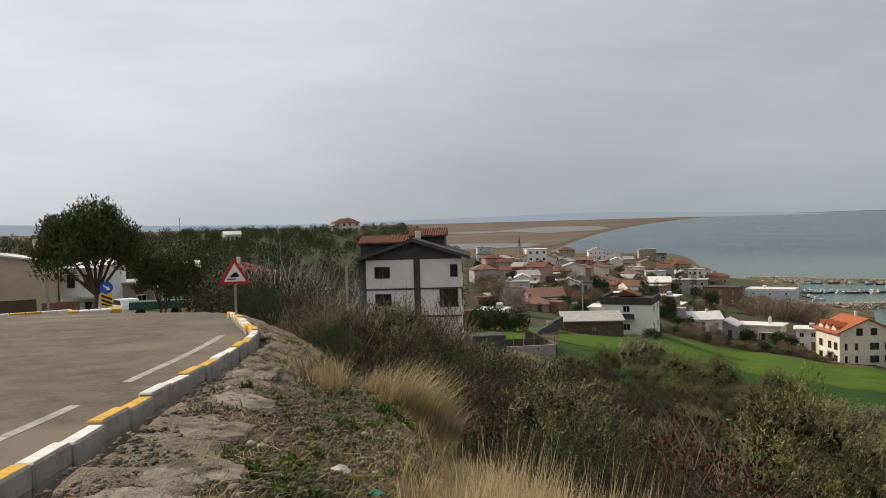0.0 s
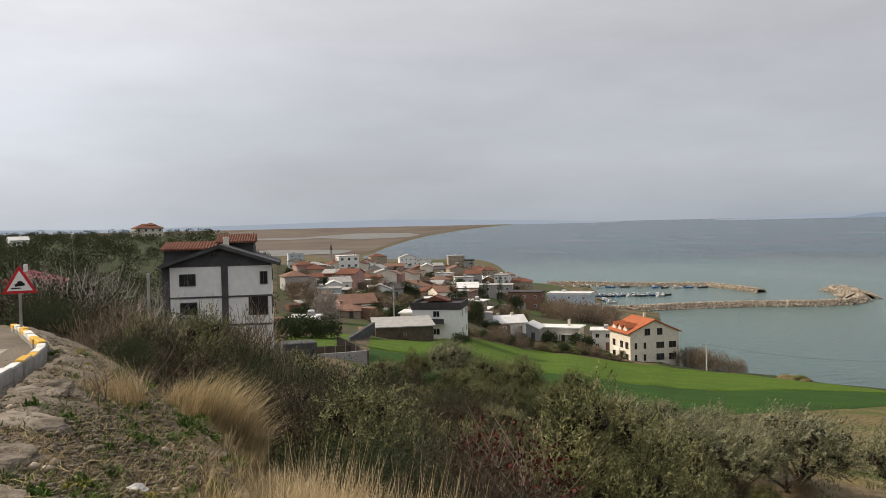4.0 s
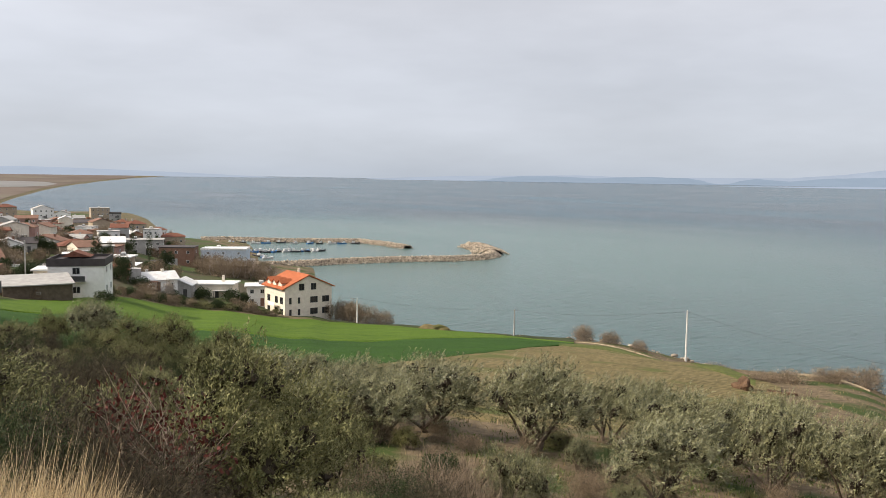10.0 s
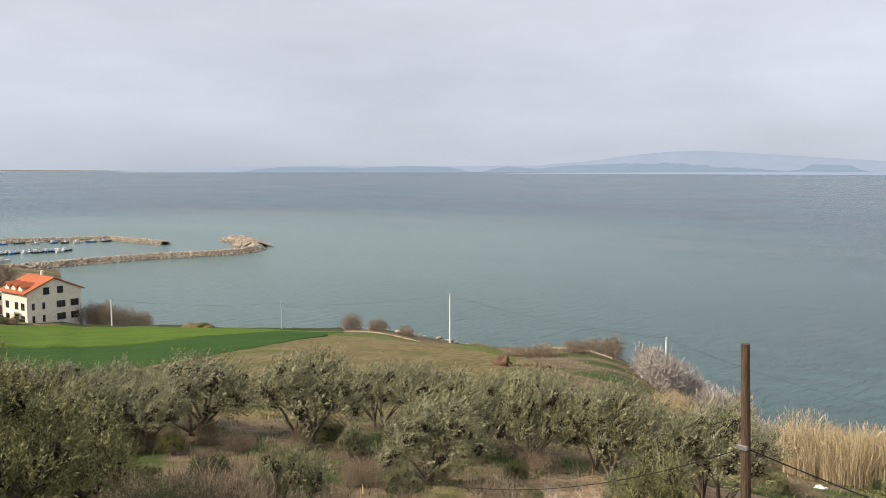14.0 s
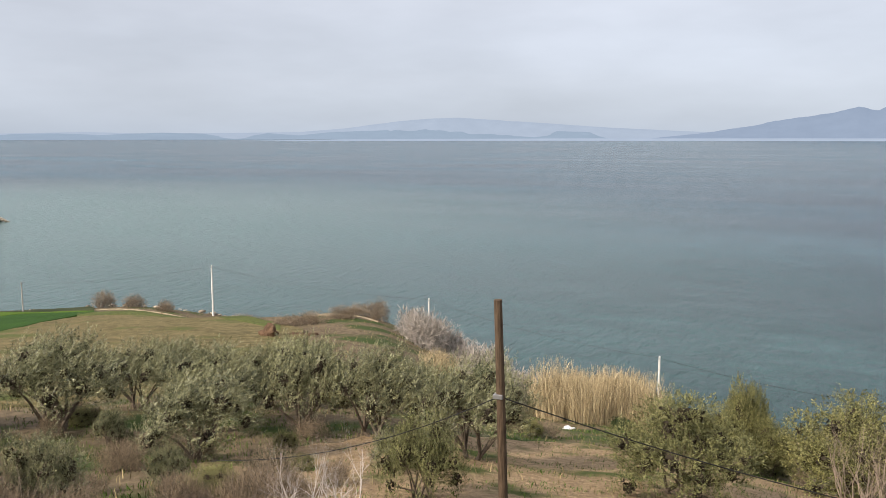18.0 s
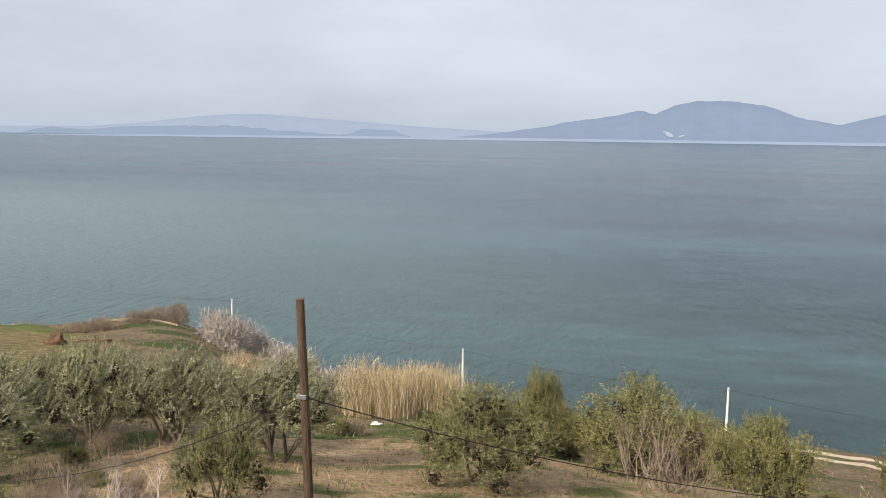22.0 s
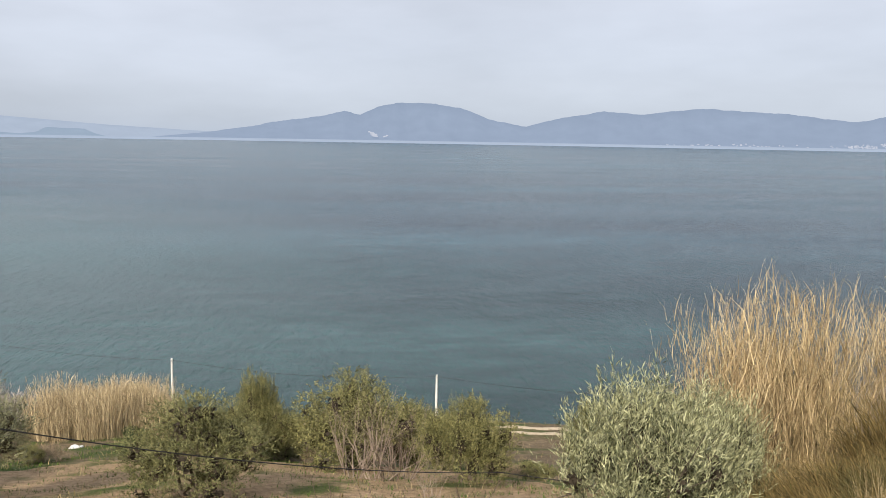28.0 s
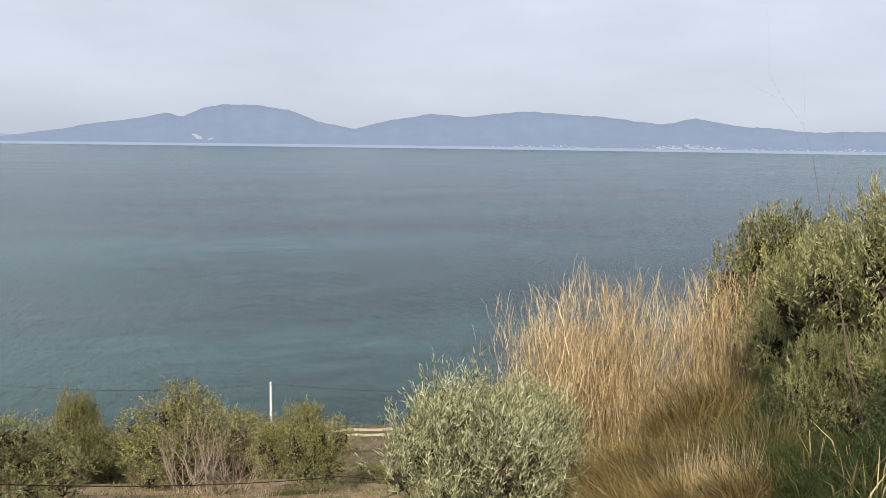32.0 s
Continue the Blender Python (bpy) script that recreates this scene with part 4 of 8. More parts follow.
def leaf_cloud(n, centres, radii, length, width, up=0.3, shell=0.55, seed=1, lean=(0, 0, 0), sprig=1, shoot=0.5, ruffle=0.75, bushy=0.0, core=0):
    """Small pointed leaves on shoots thrown over a heap of lobes; sprig: leaves on one shoot, bushy: how far they stand
    off it, core: dark quads deep inside that stand in for the crown's inner shade.
    """
    total, n = n, n // sprig
    r = np.random.default_rng(seed)
    centres, radii = np.array(centres, float), np.array(radii, float)
    area = radii[:, 0] * radii[:, 1] + radii[:, 0] * radii[:, 2]
    pick = r.choice(len(centres), n, p=area / area.sum())
    d = r.normal(size=(n, 3))
    d /= np.linalg.norm(d, axis=1)[:, None]
    face = r.normal(size=(n, 3)) * ruffle
    rad = shell + (1.06 - shell) * r.random(n) ** 0.7
    p = centres[pick] + d * radii[pick] * rad[:, None]
    axis = d * 0.5 + r.normal(size=(n, 3)) * 0.5 + np.array((0, 0, up)) + np.array(lean)
    axis /= np.linalg.norm(axis, axis=1)[:, None]
    if sprig > 1:
        along = np.tile(np.linspace(0, 1, sprig), n)[:, None]
        long_ = np.repeat(shoot * (0.5 + r.random(n)), sprig)[:, None]
        p, axis, d, face = (np.repeat(t, sprig, 0) for t in (p, axis, d, face))
        n = n * sprig
        p = p + axis * along * long_ + r.normal(size=(n, 3)) * bushy * (1.15 - along)
        axis = axis + r.normal(size=(n, 3)) * 0.45
        axis /= np.linalg.norm(axis, axis=1)[:, None]
    out = d + np.array((0, 0, 0.25)) + face + r.normal(size=(n, 3)) * (0.15 if sprig > 1 else 0)
    side = np.cross(out, axis)
    side /= np.linalg.norm(side, axis=1)[:, None] + 1e-9
    ln = length * (0.6 + 0.8 * r.random(n))[:, None]
    wd = width * (0.6 + 0.8 * r.random(n))[:, None]
    v = np.stack([p, p + axis * ln * 0.45 + side * wd, p + axis * ln, p + axis * ln * 0.45 - side * wd], 1).reshape(-1, 3)
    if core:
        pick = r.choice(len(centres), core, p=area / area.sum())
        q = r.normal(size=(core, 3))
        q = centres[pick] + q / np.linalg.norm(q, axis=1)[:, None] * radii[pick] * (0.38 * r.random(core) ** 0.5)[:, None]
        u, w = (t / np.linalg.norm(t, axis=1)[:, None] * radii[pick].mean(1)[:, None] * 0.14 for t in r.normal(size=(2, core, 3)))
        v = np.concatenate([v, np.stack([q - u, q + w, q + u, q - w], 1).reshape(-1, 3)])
    return v, np.arange(len(v)).reshape(-1, 4)


def big_mesh(name, v, f, mat, inner=0):
    """A mesh from arrays; inner: how many of its last faces are dark fill for the crown's inner shade."""
    me = bpy.data.meshes.new(name)
    v, f = np.asarray(v, np.float32), np.asarray(f, np.int32)
    me.vertices.add(len(v))
    me.vertices.foreach_set("co", v.ravel())
    me.loops.add(f.size)
    me.loops.foreach_set("vertex_index", f.ravel())
    me.polygons.add(len(f))
    me.polygons.foreach_set("loop_start", np.arange(0, f.size, f.shape[1], dtype=np.int32))
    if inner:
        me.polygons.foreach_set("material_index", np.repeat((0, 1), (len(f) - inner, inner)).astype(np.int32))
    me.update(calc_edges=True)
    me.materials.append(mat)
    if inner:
        me.materials.append(M["inner_shade"])
    return me


def limbs(targets, base_r, seed, stems=2, spread=0.25, mid=0.4):
    """A trunk that forks into limbs ending at the targets."""
    r = random.Random(seed)
    s = Soup()
    for k in range(stems):
        a = 2 * math.pi * (k + r.random() * 0.5) / stems
        foot = Vector((math.cos(a) * spread * 0.35, math.sin(a) * spread * 0.35, -0.4))
        fork = Vector((math.cos(a) * spread * 1.6, math.sin(a) * spread * 1.6, mid))
        s.add(tube([foot, foot.lerp(fork, 0.55) + Vector((r.uniform(-.1, .1), r.uniform(-.1, .1), 0.05)), fork], [base_r * 1.25, base_r, base_r * 0.75], 7))
        for t in targets[k::stems]:
            t = Vector(t)
            m1 = fork.lerp(t, 0.5) + Vector((r.uniform(-.15, .15), r.uniform(-.15, .15), 0.1))
            s.add(tube([fork, m1, t], [base_r * 0.6, base_r * 0.38, base_r * 0.12], 5))
            for _ in range(3):
                e = t + Vector((r.uniform(-.6, .6), r.uniform(-.6, .6), r.uniform(0, .6)))
                s.add(tube([m1.lerp(t, 0.6), e], [base_r * 0.2, base_r * 0.05], 4))
    return s


def lobes(w, h, low, n, seed, size=0.3, flat=0.8):
    """Places and sizes of the lobes of a crown: half width, height, height of its underside."""
    r = random.Random(seed)
    cs, rs = [], []
    for k in range(n):
        a = 2 * math.pi * (k * 0.382 + r.random() * 0.15)
        q = math.sqrt((k + 0.5) / n) * (1 - size * 0.8)
        z = low + (h - low) * (0.28 + 0.44 * (1 - q * q) + r.uniform(-0.22, 0.16))
        cs.append((math.cos(a) * q * w, math.sin(a) * q * w, z))
        k2 = size * r.uniform(0.75, 1.3)
        rs.append((w * k2, w * k2, (h - low) * k2 * flat))
    return cs, rs


TREES = {}


def tree_model(key, mat, w, h, low, n_lobes, leaves, leaf, size=0.34, flat=0.95, trunk=0.13, stems=2, seed=1, up=0.3, lean=(0, 0, 0), shell=0.5, bark="bark", sprig=1, shoot=0.5, ruffle=0.75, bushy=0.0, core=0):
    cs, rs = lobes(w, h, low, n_lobes, seed, size, flat)
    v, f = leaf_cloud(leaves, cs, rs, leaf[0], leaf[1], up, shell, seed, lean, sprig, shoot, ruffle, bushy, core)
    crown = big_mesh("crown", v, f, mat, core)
    s = limbs(cs[::max(1, n_lobes // 9)], trunk, seed, stems, 0.3, max(0.25, low * 0.8))
    t = bpy.data.meshes.new("trunk")
    t.from_pydata([tuple(p) for p in s.v], [], s.f)
    t.materials.append(M[bark])
    TREES[key] = (t, crown, w, h)


def plant(name, key, label, category, azimuth, d, w, h, turn=0.0, group="", sink=0.1, place=None):
    """A tree or shrub from a model, scaled to that width and height."""
    t, crown, w0, h0 = TREES[key]
    m = on_land(azimuth, d, turn, sink) if place is None else place
    root = empty(name, label, category, m @ Matrix.Diagonal((w / (2 * w0), w / (2 * w0), h / h0, 1)), group)
    shared("trunk", t, root, Matrix())
    shared("crown", crown, root, Matrix())
    return root


for k in range(5):
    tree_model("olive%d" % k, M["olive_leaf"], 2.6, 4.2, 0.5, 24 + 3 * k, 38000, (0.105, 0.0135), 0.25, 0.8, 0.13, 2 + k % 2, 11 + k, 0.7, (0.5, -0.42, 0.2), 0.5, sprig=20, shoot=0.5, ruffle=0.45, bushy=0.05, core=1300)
for k in range(3):
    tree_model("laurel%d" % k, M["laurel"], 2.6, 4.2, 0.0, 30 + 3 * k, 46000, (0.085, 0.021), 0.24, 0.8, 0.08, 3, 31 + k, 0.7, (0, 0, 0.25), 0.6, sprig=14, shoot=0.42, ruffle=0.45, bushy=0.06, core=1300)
for k in range(3):
    tree_model("dark%d" % k, M["dark_leaf"], 2.0, 2.6, 0.0, 16, 4600, (0.15, 0.045), 0.34, 0.85, 0.06, 3, 41 + k, 0.4, (0, 0, 0), 0.4)
for k in range(2):
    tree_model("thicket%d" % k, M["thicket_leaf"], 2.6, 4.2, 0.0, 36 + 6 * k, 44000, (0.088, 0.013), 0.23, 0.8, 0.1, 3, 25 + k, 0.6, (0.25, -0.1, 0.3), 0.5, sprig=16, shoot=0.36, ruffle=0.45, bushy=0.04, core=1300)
for k in range(2):
    tree_model("evergreen%d" % k, M["dark_leaf"], 2.0, 2.6, -0.2, 26 + 5 * k, 20000, (0.055, 0.013), 0.28, 0.9, 0.05, 3, 45 + k, 0.5, (0, 0, 0.1), 0.35)
for k in range(2):
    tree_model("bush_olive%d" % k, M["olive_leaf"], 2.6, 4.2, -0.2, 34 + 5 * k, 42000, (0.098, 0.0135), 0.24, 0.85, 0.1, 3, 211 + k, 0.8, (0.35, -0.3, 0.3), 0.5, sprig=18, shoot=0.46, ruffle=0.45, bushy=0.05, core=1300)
tree_model("pine", M["pine"], 4.4, 8.6, 2.3, 84, 84000, (0.16, 0.036), 0.25, 0.62, 0.26, 1, 51, 0.6, (0, 0, 0.2), 0.35, sprig=6, shoot=0.2, ruffle=0.5)
tree_model("pine_low", M["pine"], 2.6, 5.6, 1.2, 38, 30000, (0.14, 0.034), 0.27, 0.6, 0.12, 2, 52, 0.6, (0, 0, 0.2), 0.35, sprig=6, shoot=0.2, ruffle=0.5)
tree_model("cypress", M["dark_leaf"], 0.75, 6.0, 0.3, 1, 2500, (0.16, 0.035), 0.9, 1.0, 0.1, 1, 53, 0.9, (0, 0, 0.5), 0.3)
tree_model("fir", M["dark_leaf"], 1.7, 6.0, 0.2, 16, 3500, (0.2, 0.035), 0.3, 0.5, 0.1, 1, 54, 0.1, (0, 0, -0.1), 0.2)
for k in range(3):
    tree_model("bramble%d" % k, M["bramble_leaf"], 1.7, 2.0, -0.5, 22 + 2 * k, 12000, (0.22, 0.005), 0.30, 0.85, 0.02, 4, 61 + k, 0.15, (0, 0, 0.1), 0.2, "bramble")
    tree_model("brush%d" % k, M["brush"], 1.7, 2.0, -0.5, 20 + 2 * k, 6000, (0.30, 0.007), 0.34, 0.85, 0.02, 4, 65 + k, 0.6, (0, 0, 0.3), 0.0, "twig")
    tree_model("pale%d" % k, M["pale_brush"], 1.7, 2.0, -0.4, 18 + 2 * k, 2600, (0.40, 0.008), 0.32, 0.8, 0.025, 4, 68 + k, 0.9, (0, 0, 0.3), 0.15, "twig_pale")
    tree_model("palefar%d" % k, M["pale_brush"], 1.7, 2.0, -0.4, 18 + 2 * k, 2200, (0.50, 0.020), 0.36, 0.85, 0.03, 5, 168 + k, 0.35, (0.1, 0, 0.1), 0.3, "twig_pale")
    tree_model("brushfar%d" % k, M["brush"], 1.7, 2.0, -0.6, 18 + 2 * k, 2600, (0.42, 0.016), 0.34, 0.85, 0.03, 5, 165 + k, 0.3, (0.1, 0, 0.1), 0.3, "twig")
tree_model("red", M["red_leaf"], 1.2, 2.4, 0.5, 14, 900, (0.075, 0.022), 0.3, 0.7, 0.03, 4, 63, 0.2, (0, 0, 0), 0.2, "twig")


def bare_soup(seed, h, spread, stems, depth, thick):
    """Leafless twigs that fork again and again."""
    r = random.Random(seed)
    s = Soup()

    def grow(p, d, ln, rad, k):
        pts, rr = [p], [rad]
        q, dd = p, d
        for i in range(3):
            dd = (dd + Vector((r.gauss(0, .17), r.gauss(0, .17), r.gauss(0.03, .12)))).normalized()
            q = q + dd * ln / 3
            pts.append(q)
            rr.append(rad * (1 - 0.2 * (i + 1)))
        s.add(tube(pts, rr, 3 if k < 2 else 4))
        if k > 0:
            for _ in range(r.choice((2, 3, 3))):
                j = r.choice((1, 2, 3))
                nd = (dd + Vector((r.gauss(0, .55), r.gauss(0, .55), r.gauss(0.15, .3)))).normalized()
                grow(pts[j], nd, ln * r.uniform(0.55, 0.8), rr[j] * 0.62, k - 1)

    for i in range(stems):
        a = 2 * math.pi * i / stems + r.random()
        b = spread * r.uniform(0.3, 1.0)
        grow(Vector((math.cos(a) * 0.12, math.sin(a) * 0.12, -0.15)), Vector((math.cos(a) * b, math.sin(a) * b, 1)).normalized(), h * r.uniform(0.36, 0.5), thick * r.uniform(0.7, 1.2), depth)
    return s


BARE = {}
for key, mat, args in (("thin0", "twig", (71, 2.6, 0.6, 9, 3, 0.022)), ("thin1", "twig", (72, 2.6, 0.8, 10, 3, 0.02)), ("pale0", "twig_pale", (73, 3.4, 0.7, 8, 4, 0.03)),
                       ("pale1", "twig_pale", (74, 3.4, 0.9, 7, 4, 0.03)), ("brown0", "bramble", (75, 2.2, 0.9, 9, 4, 0.016)), ("brown1", "bramble", (76, 2.2, 0.7, 10, 4, 0.016)),
                       ("sapling", "bramble", (77, 1.8, 0.25, 3, 3, 0.012)), ("tree0", "twig", (78, 6.0, 0.35, 3, 5, 0.07)), ("tree1", "twig_pale", (79, 6.0, 0.45, 3, 5, 0.07)), ("tree2", "twig_pale", (80, 6.0, 0.55, 4, 5, 0.15))):
    s = bare_soup(*args)
    me = bpy.data.meshes.new("branches")
    me.from_pydata([tuple(p) for p in s.v], [], s.f)
    me.materials.append(M[mat])
    zs = [p[2] for p in s.v]
    xs = sorted(abs(p[0]) for p in s.v)
    BARE[key] = (me, max(zs), xs[int(len(xs) * 0.97)])


def bare(name, key, label, azimuth, d, w, h, turn=0.0, group="", category="shrub", place=None):
    me, h0, w0 = BARE[key]
    m = on_land(azimuth, d, turn, 0.05) if place is None else place
    ob = new(name, me)
    ob.matrix_world = m @ Matrix.Diagonal((w / (2 * w0), w / (2 * w0), h / h0, 1))
    return tagged(ob, label, category, group)


def blades(x, y, z, h, w, lean_dir, lean, seed):
    """Blades of grass: one tapering bent strip each."""
    r = np.random.default_rng(seed)
    n = len(x)
    a = r.random(n) * 2 * np.pi
    side = np.stack([np.cos(a), np.sin(a), np.zeros(n)], 1) * w[:, None]
    bend = np.stack([np.cos(lean_dir), np.sin(lean_dir), np.zeros(n)], 1) * (lean * h)[:, None]
    base = np.stack([x, y, z], 1)
    up = np.stack([np.zeros(n), np.zeros(n), h], 1)
    m = base + up * 0.55 + bend * 0.35
    tip = base + up * (1 - 0.25 * lean[:, None]) + bend
    v = np.stack([base - side, base + side, m + side * 0.7, m - side * 0.7, tip + side * 0.12, tip - side * 0.12], 1).reshape(-1, 3)
    o = np.arange(n)[:, None] * 6
    f = np.concatenate([o + np.array([[0, 1, 2, 3]]), o + np.array([[3, 2, 4, 5]])])
    return v, f


def tuft_mesh(name, n, radius, h, width, mat, seed, lean=0.5, wind=(1.0, 0.0), fall=0.35, chaos=0.3, uneven=0.0):
    r = np.random.default_rng(seed)
    q, a = radius * np.sqrt(r.random(n)) * 0.6, r.random(n) * 2 * np.pi
    x, y = q * np.cos(a), q * np.sin(a)
    hh = h * (0.45 + 0.6 * r.random(n)) * (1 - fall * (q / radius) ** 2) * (1 - uneven * r.random(n))
    dx, dy = np.cos(a) * q / radius + wind[0] * 0.5 + r.normal(size=n) * chaos, np.sin(a) * q / radius + wind[1] * 0.5 + r.normal(size=n) * chaos
    v, f = blades(x, y, np.full(n, -0.06), hh, width * (0.6 + 0.8 * r.random(n)), np.arctan2(dy, dx), lean * (0.3 + r.random(n)), seed)
    return big_mesh(name, v, f, M[mat])


def cane_mesh(n, radius, h, mat, seed, lean=0.2, width=0.004, leaves=4, wind=(0.3, 0.0), plume=0.10):
    """Dry reeds: slightly bent stalks, each with drooping leaves and a thin ragged head."""
    r = np.random.default_rng(seed)
    q, a = radius * np.sqrt(r.random(n)) * 0.6, r.random(n) * 2 * np.pi
    x, y = q * np.cos(a), q * np.sin(a)
    hh = h * (0.42 + 0.58 * r.random(n) ** 0.8) * (1 - 0.25 * (q / radius) ** 2)
    turn = np.arctan2(np.sin(a) * q / radius + wind[1] + r.normal(size=n) * 0.4, np.cos(a) * q / radius + wind[0] + r.normal(size=n) * 0.4)
    ln = lean * (0.15 + 1.2 * r.random(n) ** 1.6)
    v, f = blades(x, y, np.full(n, -0.1), hh, width * (0.7 + 0.7 * r.random(n)), turn, ln, seed)
    vs, fs = [v], [f]
    for k in range(leaves + 4):
        head = k >= leaves
        t = r.uniform(0.88, 1.0, n) if head else r.uniform(0.15, 0.95, n)
        bx, by = x + np.cos(turn) * ln * hh * t ** 1.7, y + np.sin(turn) * ln * hh * t ** 1.7
        lh = h * (r.uniform(0.3, 1.0, n) * plume if head else r.uniform(0.06, 0.20, n))
        v, f = blades(bx, by, hh * t * (1 - 0.25 * ln) - 0.1, lh, width * (0.5 if head else 0.9) * (0.6 + 0.8 * r.random(n)), r.random(n) * 6.28, r.uniform(0.15, 0.6, n) if head else r.uniform(0.2, 1.2, n), seed + 1 + k)
        fs.append(f + sum(len(p) for p in vs))
        vs.append(v)
    return big_mesh("stalks", np.concatenate(vs), np.concatenate(fs), M[mat])


def cushion_mesh(n, radius, h, width, mat, seed):
    """A rounded cushion of fine grass whose blades part in all directions."""
    r = np.random.default_rng(seed)
    q, a = np.sqrt(r.random(n)), r.random(n) * 2 * np.pi
    x, y = radius * 0.55 * q * np.cos(a), radius * 0.55 * q * np.sin(a)
    clump = np.array([noise.noise((p * 7, s * 7, seed)) for p, s in zip(x, y)])
    hh = h * (0.55 + 0.45 * r.random(n) + 0.5 * clump) * (1 - 0.35 * q * q)
    v, f = blades(x, y, np.full(n, -0.06), hh, width * (0.6 + 0.8 * r.random(n)), a + clump * 4.0 + r.normal(size=n) * 1.0, 0.2 + 0.9 * q * r.random(n) + 0.8 * r.random(n) ** 3, seed)
    return big_mesh("blades", v, f, M[mat])


def weed_mesh(n, radius, length, width, mat, seed):
    """A low weed: broad leaves round a few short shoots."""
    r = np.random.default_rng(seed)
    cs = [(r.normal() * radius * 0.4, r.normal() * radius * 0.4, 0.03 + 0.05 * r.random()) for _ in range(6)]
    v, f = leaf_cloud(n, cs, [(radius * 0.45, radius * 0.45, 0.05 + radius * 0.25)] * 6, length, width, 0.35, 0.1, seed, ruffle=0.5)
    return big_mesh("leaves", v, f, M[mat])


TUFTS = {"gold": tuft_mesh("blades", 1100, 0.75, 1.5, 0.0042, "straw", 81, 0.8, (1.5, 0.3), 0.25, 0.5, 0.6),
         "cushion": cushion_mesh(2600, 0.75, 0.52, 0.0040, "cushion_grass", 281),
         "cushion_green": cushion_mesh(2600, 0.75, 0.48, 0.0040, "mound_grass", 282),
         "weed0": weed_mesh(150, 0.16, 0.085, 0.017, "weed", 283), "weed1": weed_mesh(110, 0.13, 0.11, 0.014, "weed", 284), "weed_yellow": weed_mesh(90, 0.14, 0.05, 0.011, "yellow_weed", 285),
         "pale": tuft_mesh("blades", 420, 0.6, 0.75, 0.0032, "straw_grey", 82, 0.6, (0.8, 0.2), 0.3, 0.8, 0.5),
         "green": tuft_mesh("blades", 220, 0.35, 0.20, 0.006, "grass", 83, 1.0, (0.3, 0), 0.3, 0.8, 0.5),
         "mixed": tuft_mesh("blades", 2000, 0.6, 0.36, 0.0024, "mound_grass", 84, 0.9, (0.4, 0), 0.3, 0.8, 0.4),
         "reed": cane_mesh(330, 3.4, 5.2, "reed_far", 85, 0.24, 0.017, 3, (0.25, 0.0), 0.09),
         "cane": cane_mesh(240, 1.0, 2.25, "reed_brown", 86, 0.32, 0.0050, 3, (-0.1, 0.1), 0.15),
         "sedge": tuft_mesh("blades", 2600, 0.9, 0.42, 0.0030, "sedge", 89, 1.1, (0.3, -0.5), 0.2, 0.8, 0.5),
         "brown_cane": cane_mesh(260, 1.0, 1.9, "straw_grey", 90, 0.3, 0.0052, 3, (0.0, 0.1), 0.10),
         "pale_gold": tuft_mesh("blades", 700, 0.8, 1.05, 0.0034, "straw_pale", 88, 0.5, (0.9, 0.3), 0.3, 0.7, 0.55)}


def tuft(name, key, label, azimuth, d, scale=1.0, tall=1.0, turn=0.0, group="", place=None):
    ob = new(name, TUFTS[key])
    m = on_land(azimuth, d, turn, 0.02) if place is None else place
    ob.matrix_world = m @ Matrix.Diagonal((scale, scale, scale * tall, 1))
    return tagged(ob, label, "grass", group)


OLIVES = ((-15.0, 68, 4.4, 3.4), (-19.2, 67, 4.4, 3.4), (-12.8, 77, 4.4, 3.7), (-17.2, 78, 5.0, 4.3), (-20.9, 76, 4.8, 4.0), (-29, 62, 5, 3.6), (-31.5, 58, 4.4, 3.6), (-34.6, 54, 6.6, 4.5), (-41.6, 49.5, 6.1, 5.0), (-46.4, 57, 4.8, 4.0),
          (-50.0, 37.5, 4.6, 3.5), (-51.0, 47.5, 5.4, 4.4), (-57.0, 46, 4.6, 4.9), (-61.6, 44, 4.8, 4.6), (-68.4, 40, 5.2, 4.5), (-54.5, 54, 4.5, 4.0), (-26.5, 66, 4.4, 3.3), (-23.8, 70, 4.2, 3.2), (-64.6, 47, 4.4, 3.9), (-31.0, 49, 4.6, 3.6), (-27.6, 50, 4.6, 3.6), (-49.0, 60, 4.6, 3.8), (-57, 58, 4.4, 3.8))
for i, (a, d, w, h) in enumerate(OLIVES):
    plant("olive_tree", "olive%d" % (i % 5) if i not in (0, 1, 3, 4) else "thicket%d" % (i % 2), "silvery green olive tree on tilled brown soil", "tree", a, d, w * 1.16, h * 1.1, -a + (i * 47) % 50 - 25, "olive trees of the grove")
for i, (a, d, w, h) in enumerate(((-40.2, 28, 3.0, 2.7), (-44.6, 44, 1.7, 2.1), (-64.8, 28.5, 3.2, 3.1), (-62.5, 33, 1.6, 1.7), (-82.3, 35.5, 6.8, 4.4), (-48, 31, 1.6, 1.6))):
    plant("young_olive_tree", "olive%d" % ((i + 2) % 5) if i not in (4, 0, 2) else ("bush_olive0", "", "thicket1", "", "thicket0")[i], "low bushy young olive tree below the slope", "tree", a, d, w, h, i * 61.0, "young olives")
plant("olive_thicket", "thicket0", "wide grey-green olive thicket on the steep slope", "tree", -22.0, 22, 5.6, 4.6, 20)
plant("olive_thicket", "thicket1", "wide grey-green olive thicket on the steep slope", "tree", -27.0, 27, 4.6, 4.0, 110)
plant("laurel_tree", "laurel0", "slender yellow-green laurel tree above the shore", "tree", -86.5, 64, 3.8, 6.7, 0)
plant("laurel_tree", "laurel2", "low spreading laurel tree above the shore", "tree", -87.7, 62, 4.2, 4.4, 70)
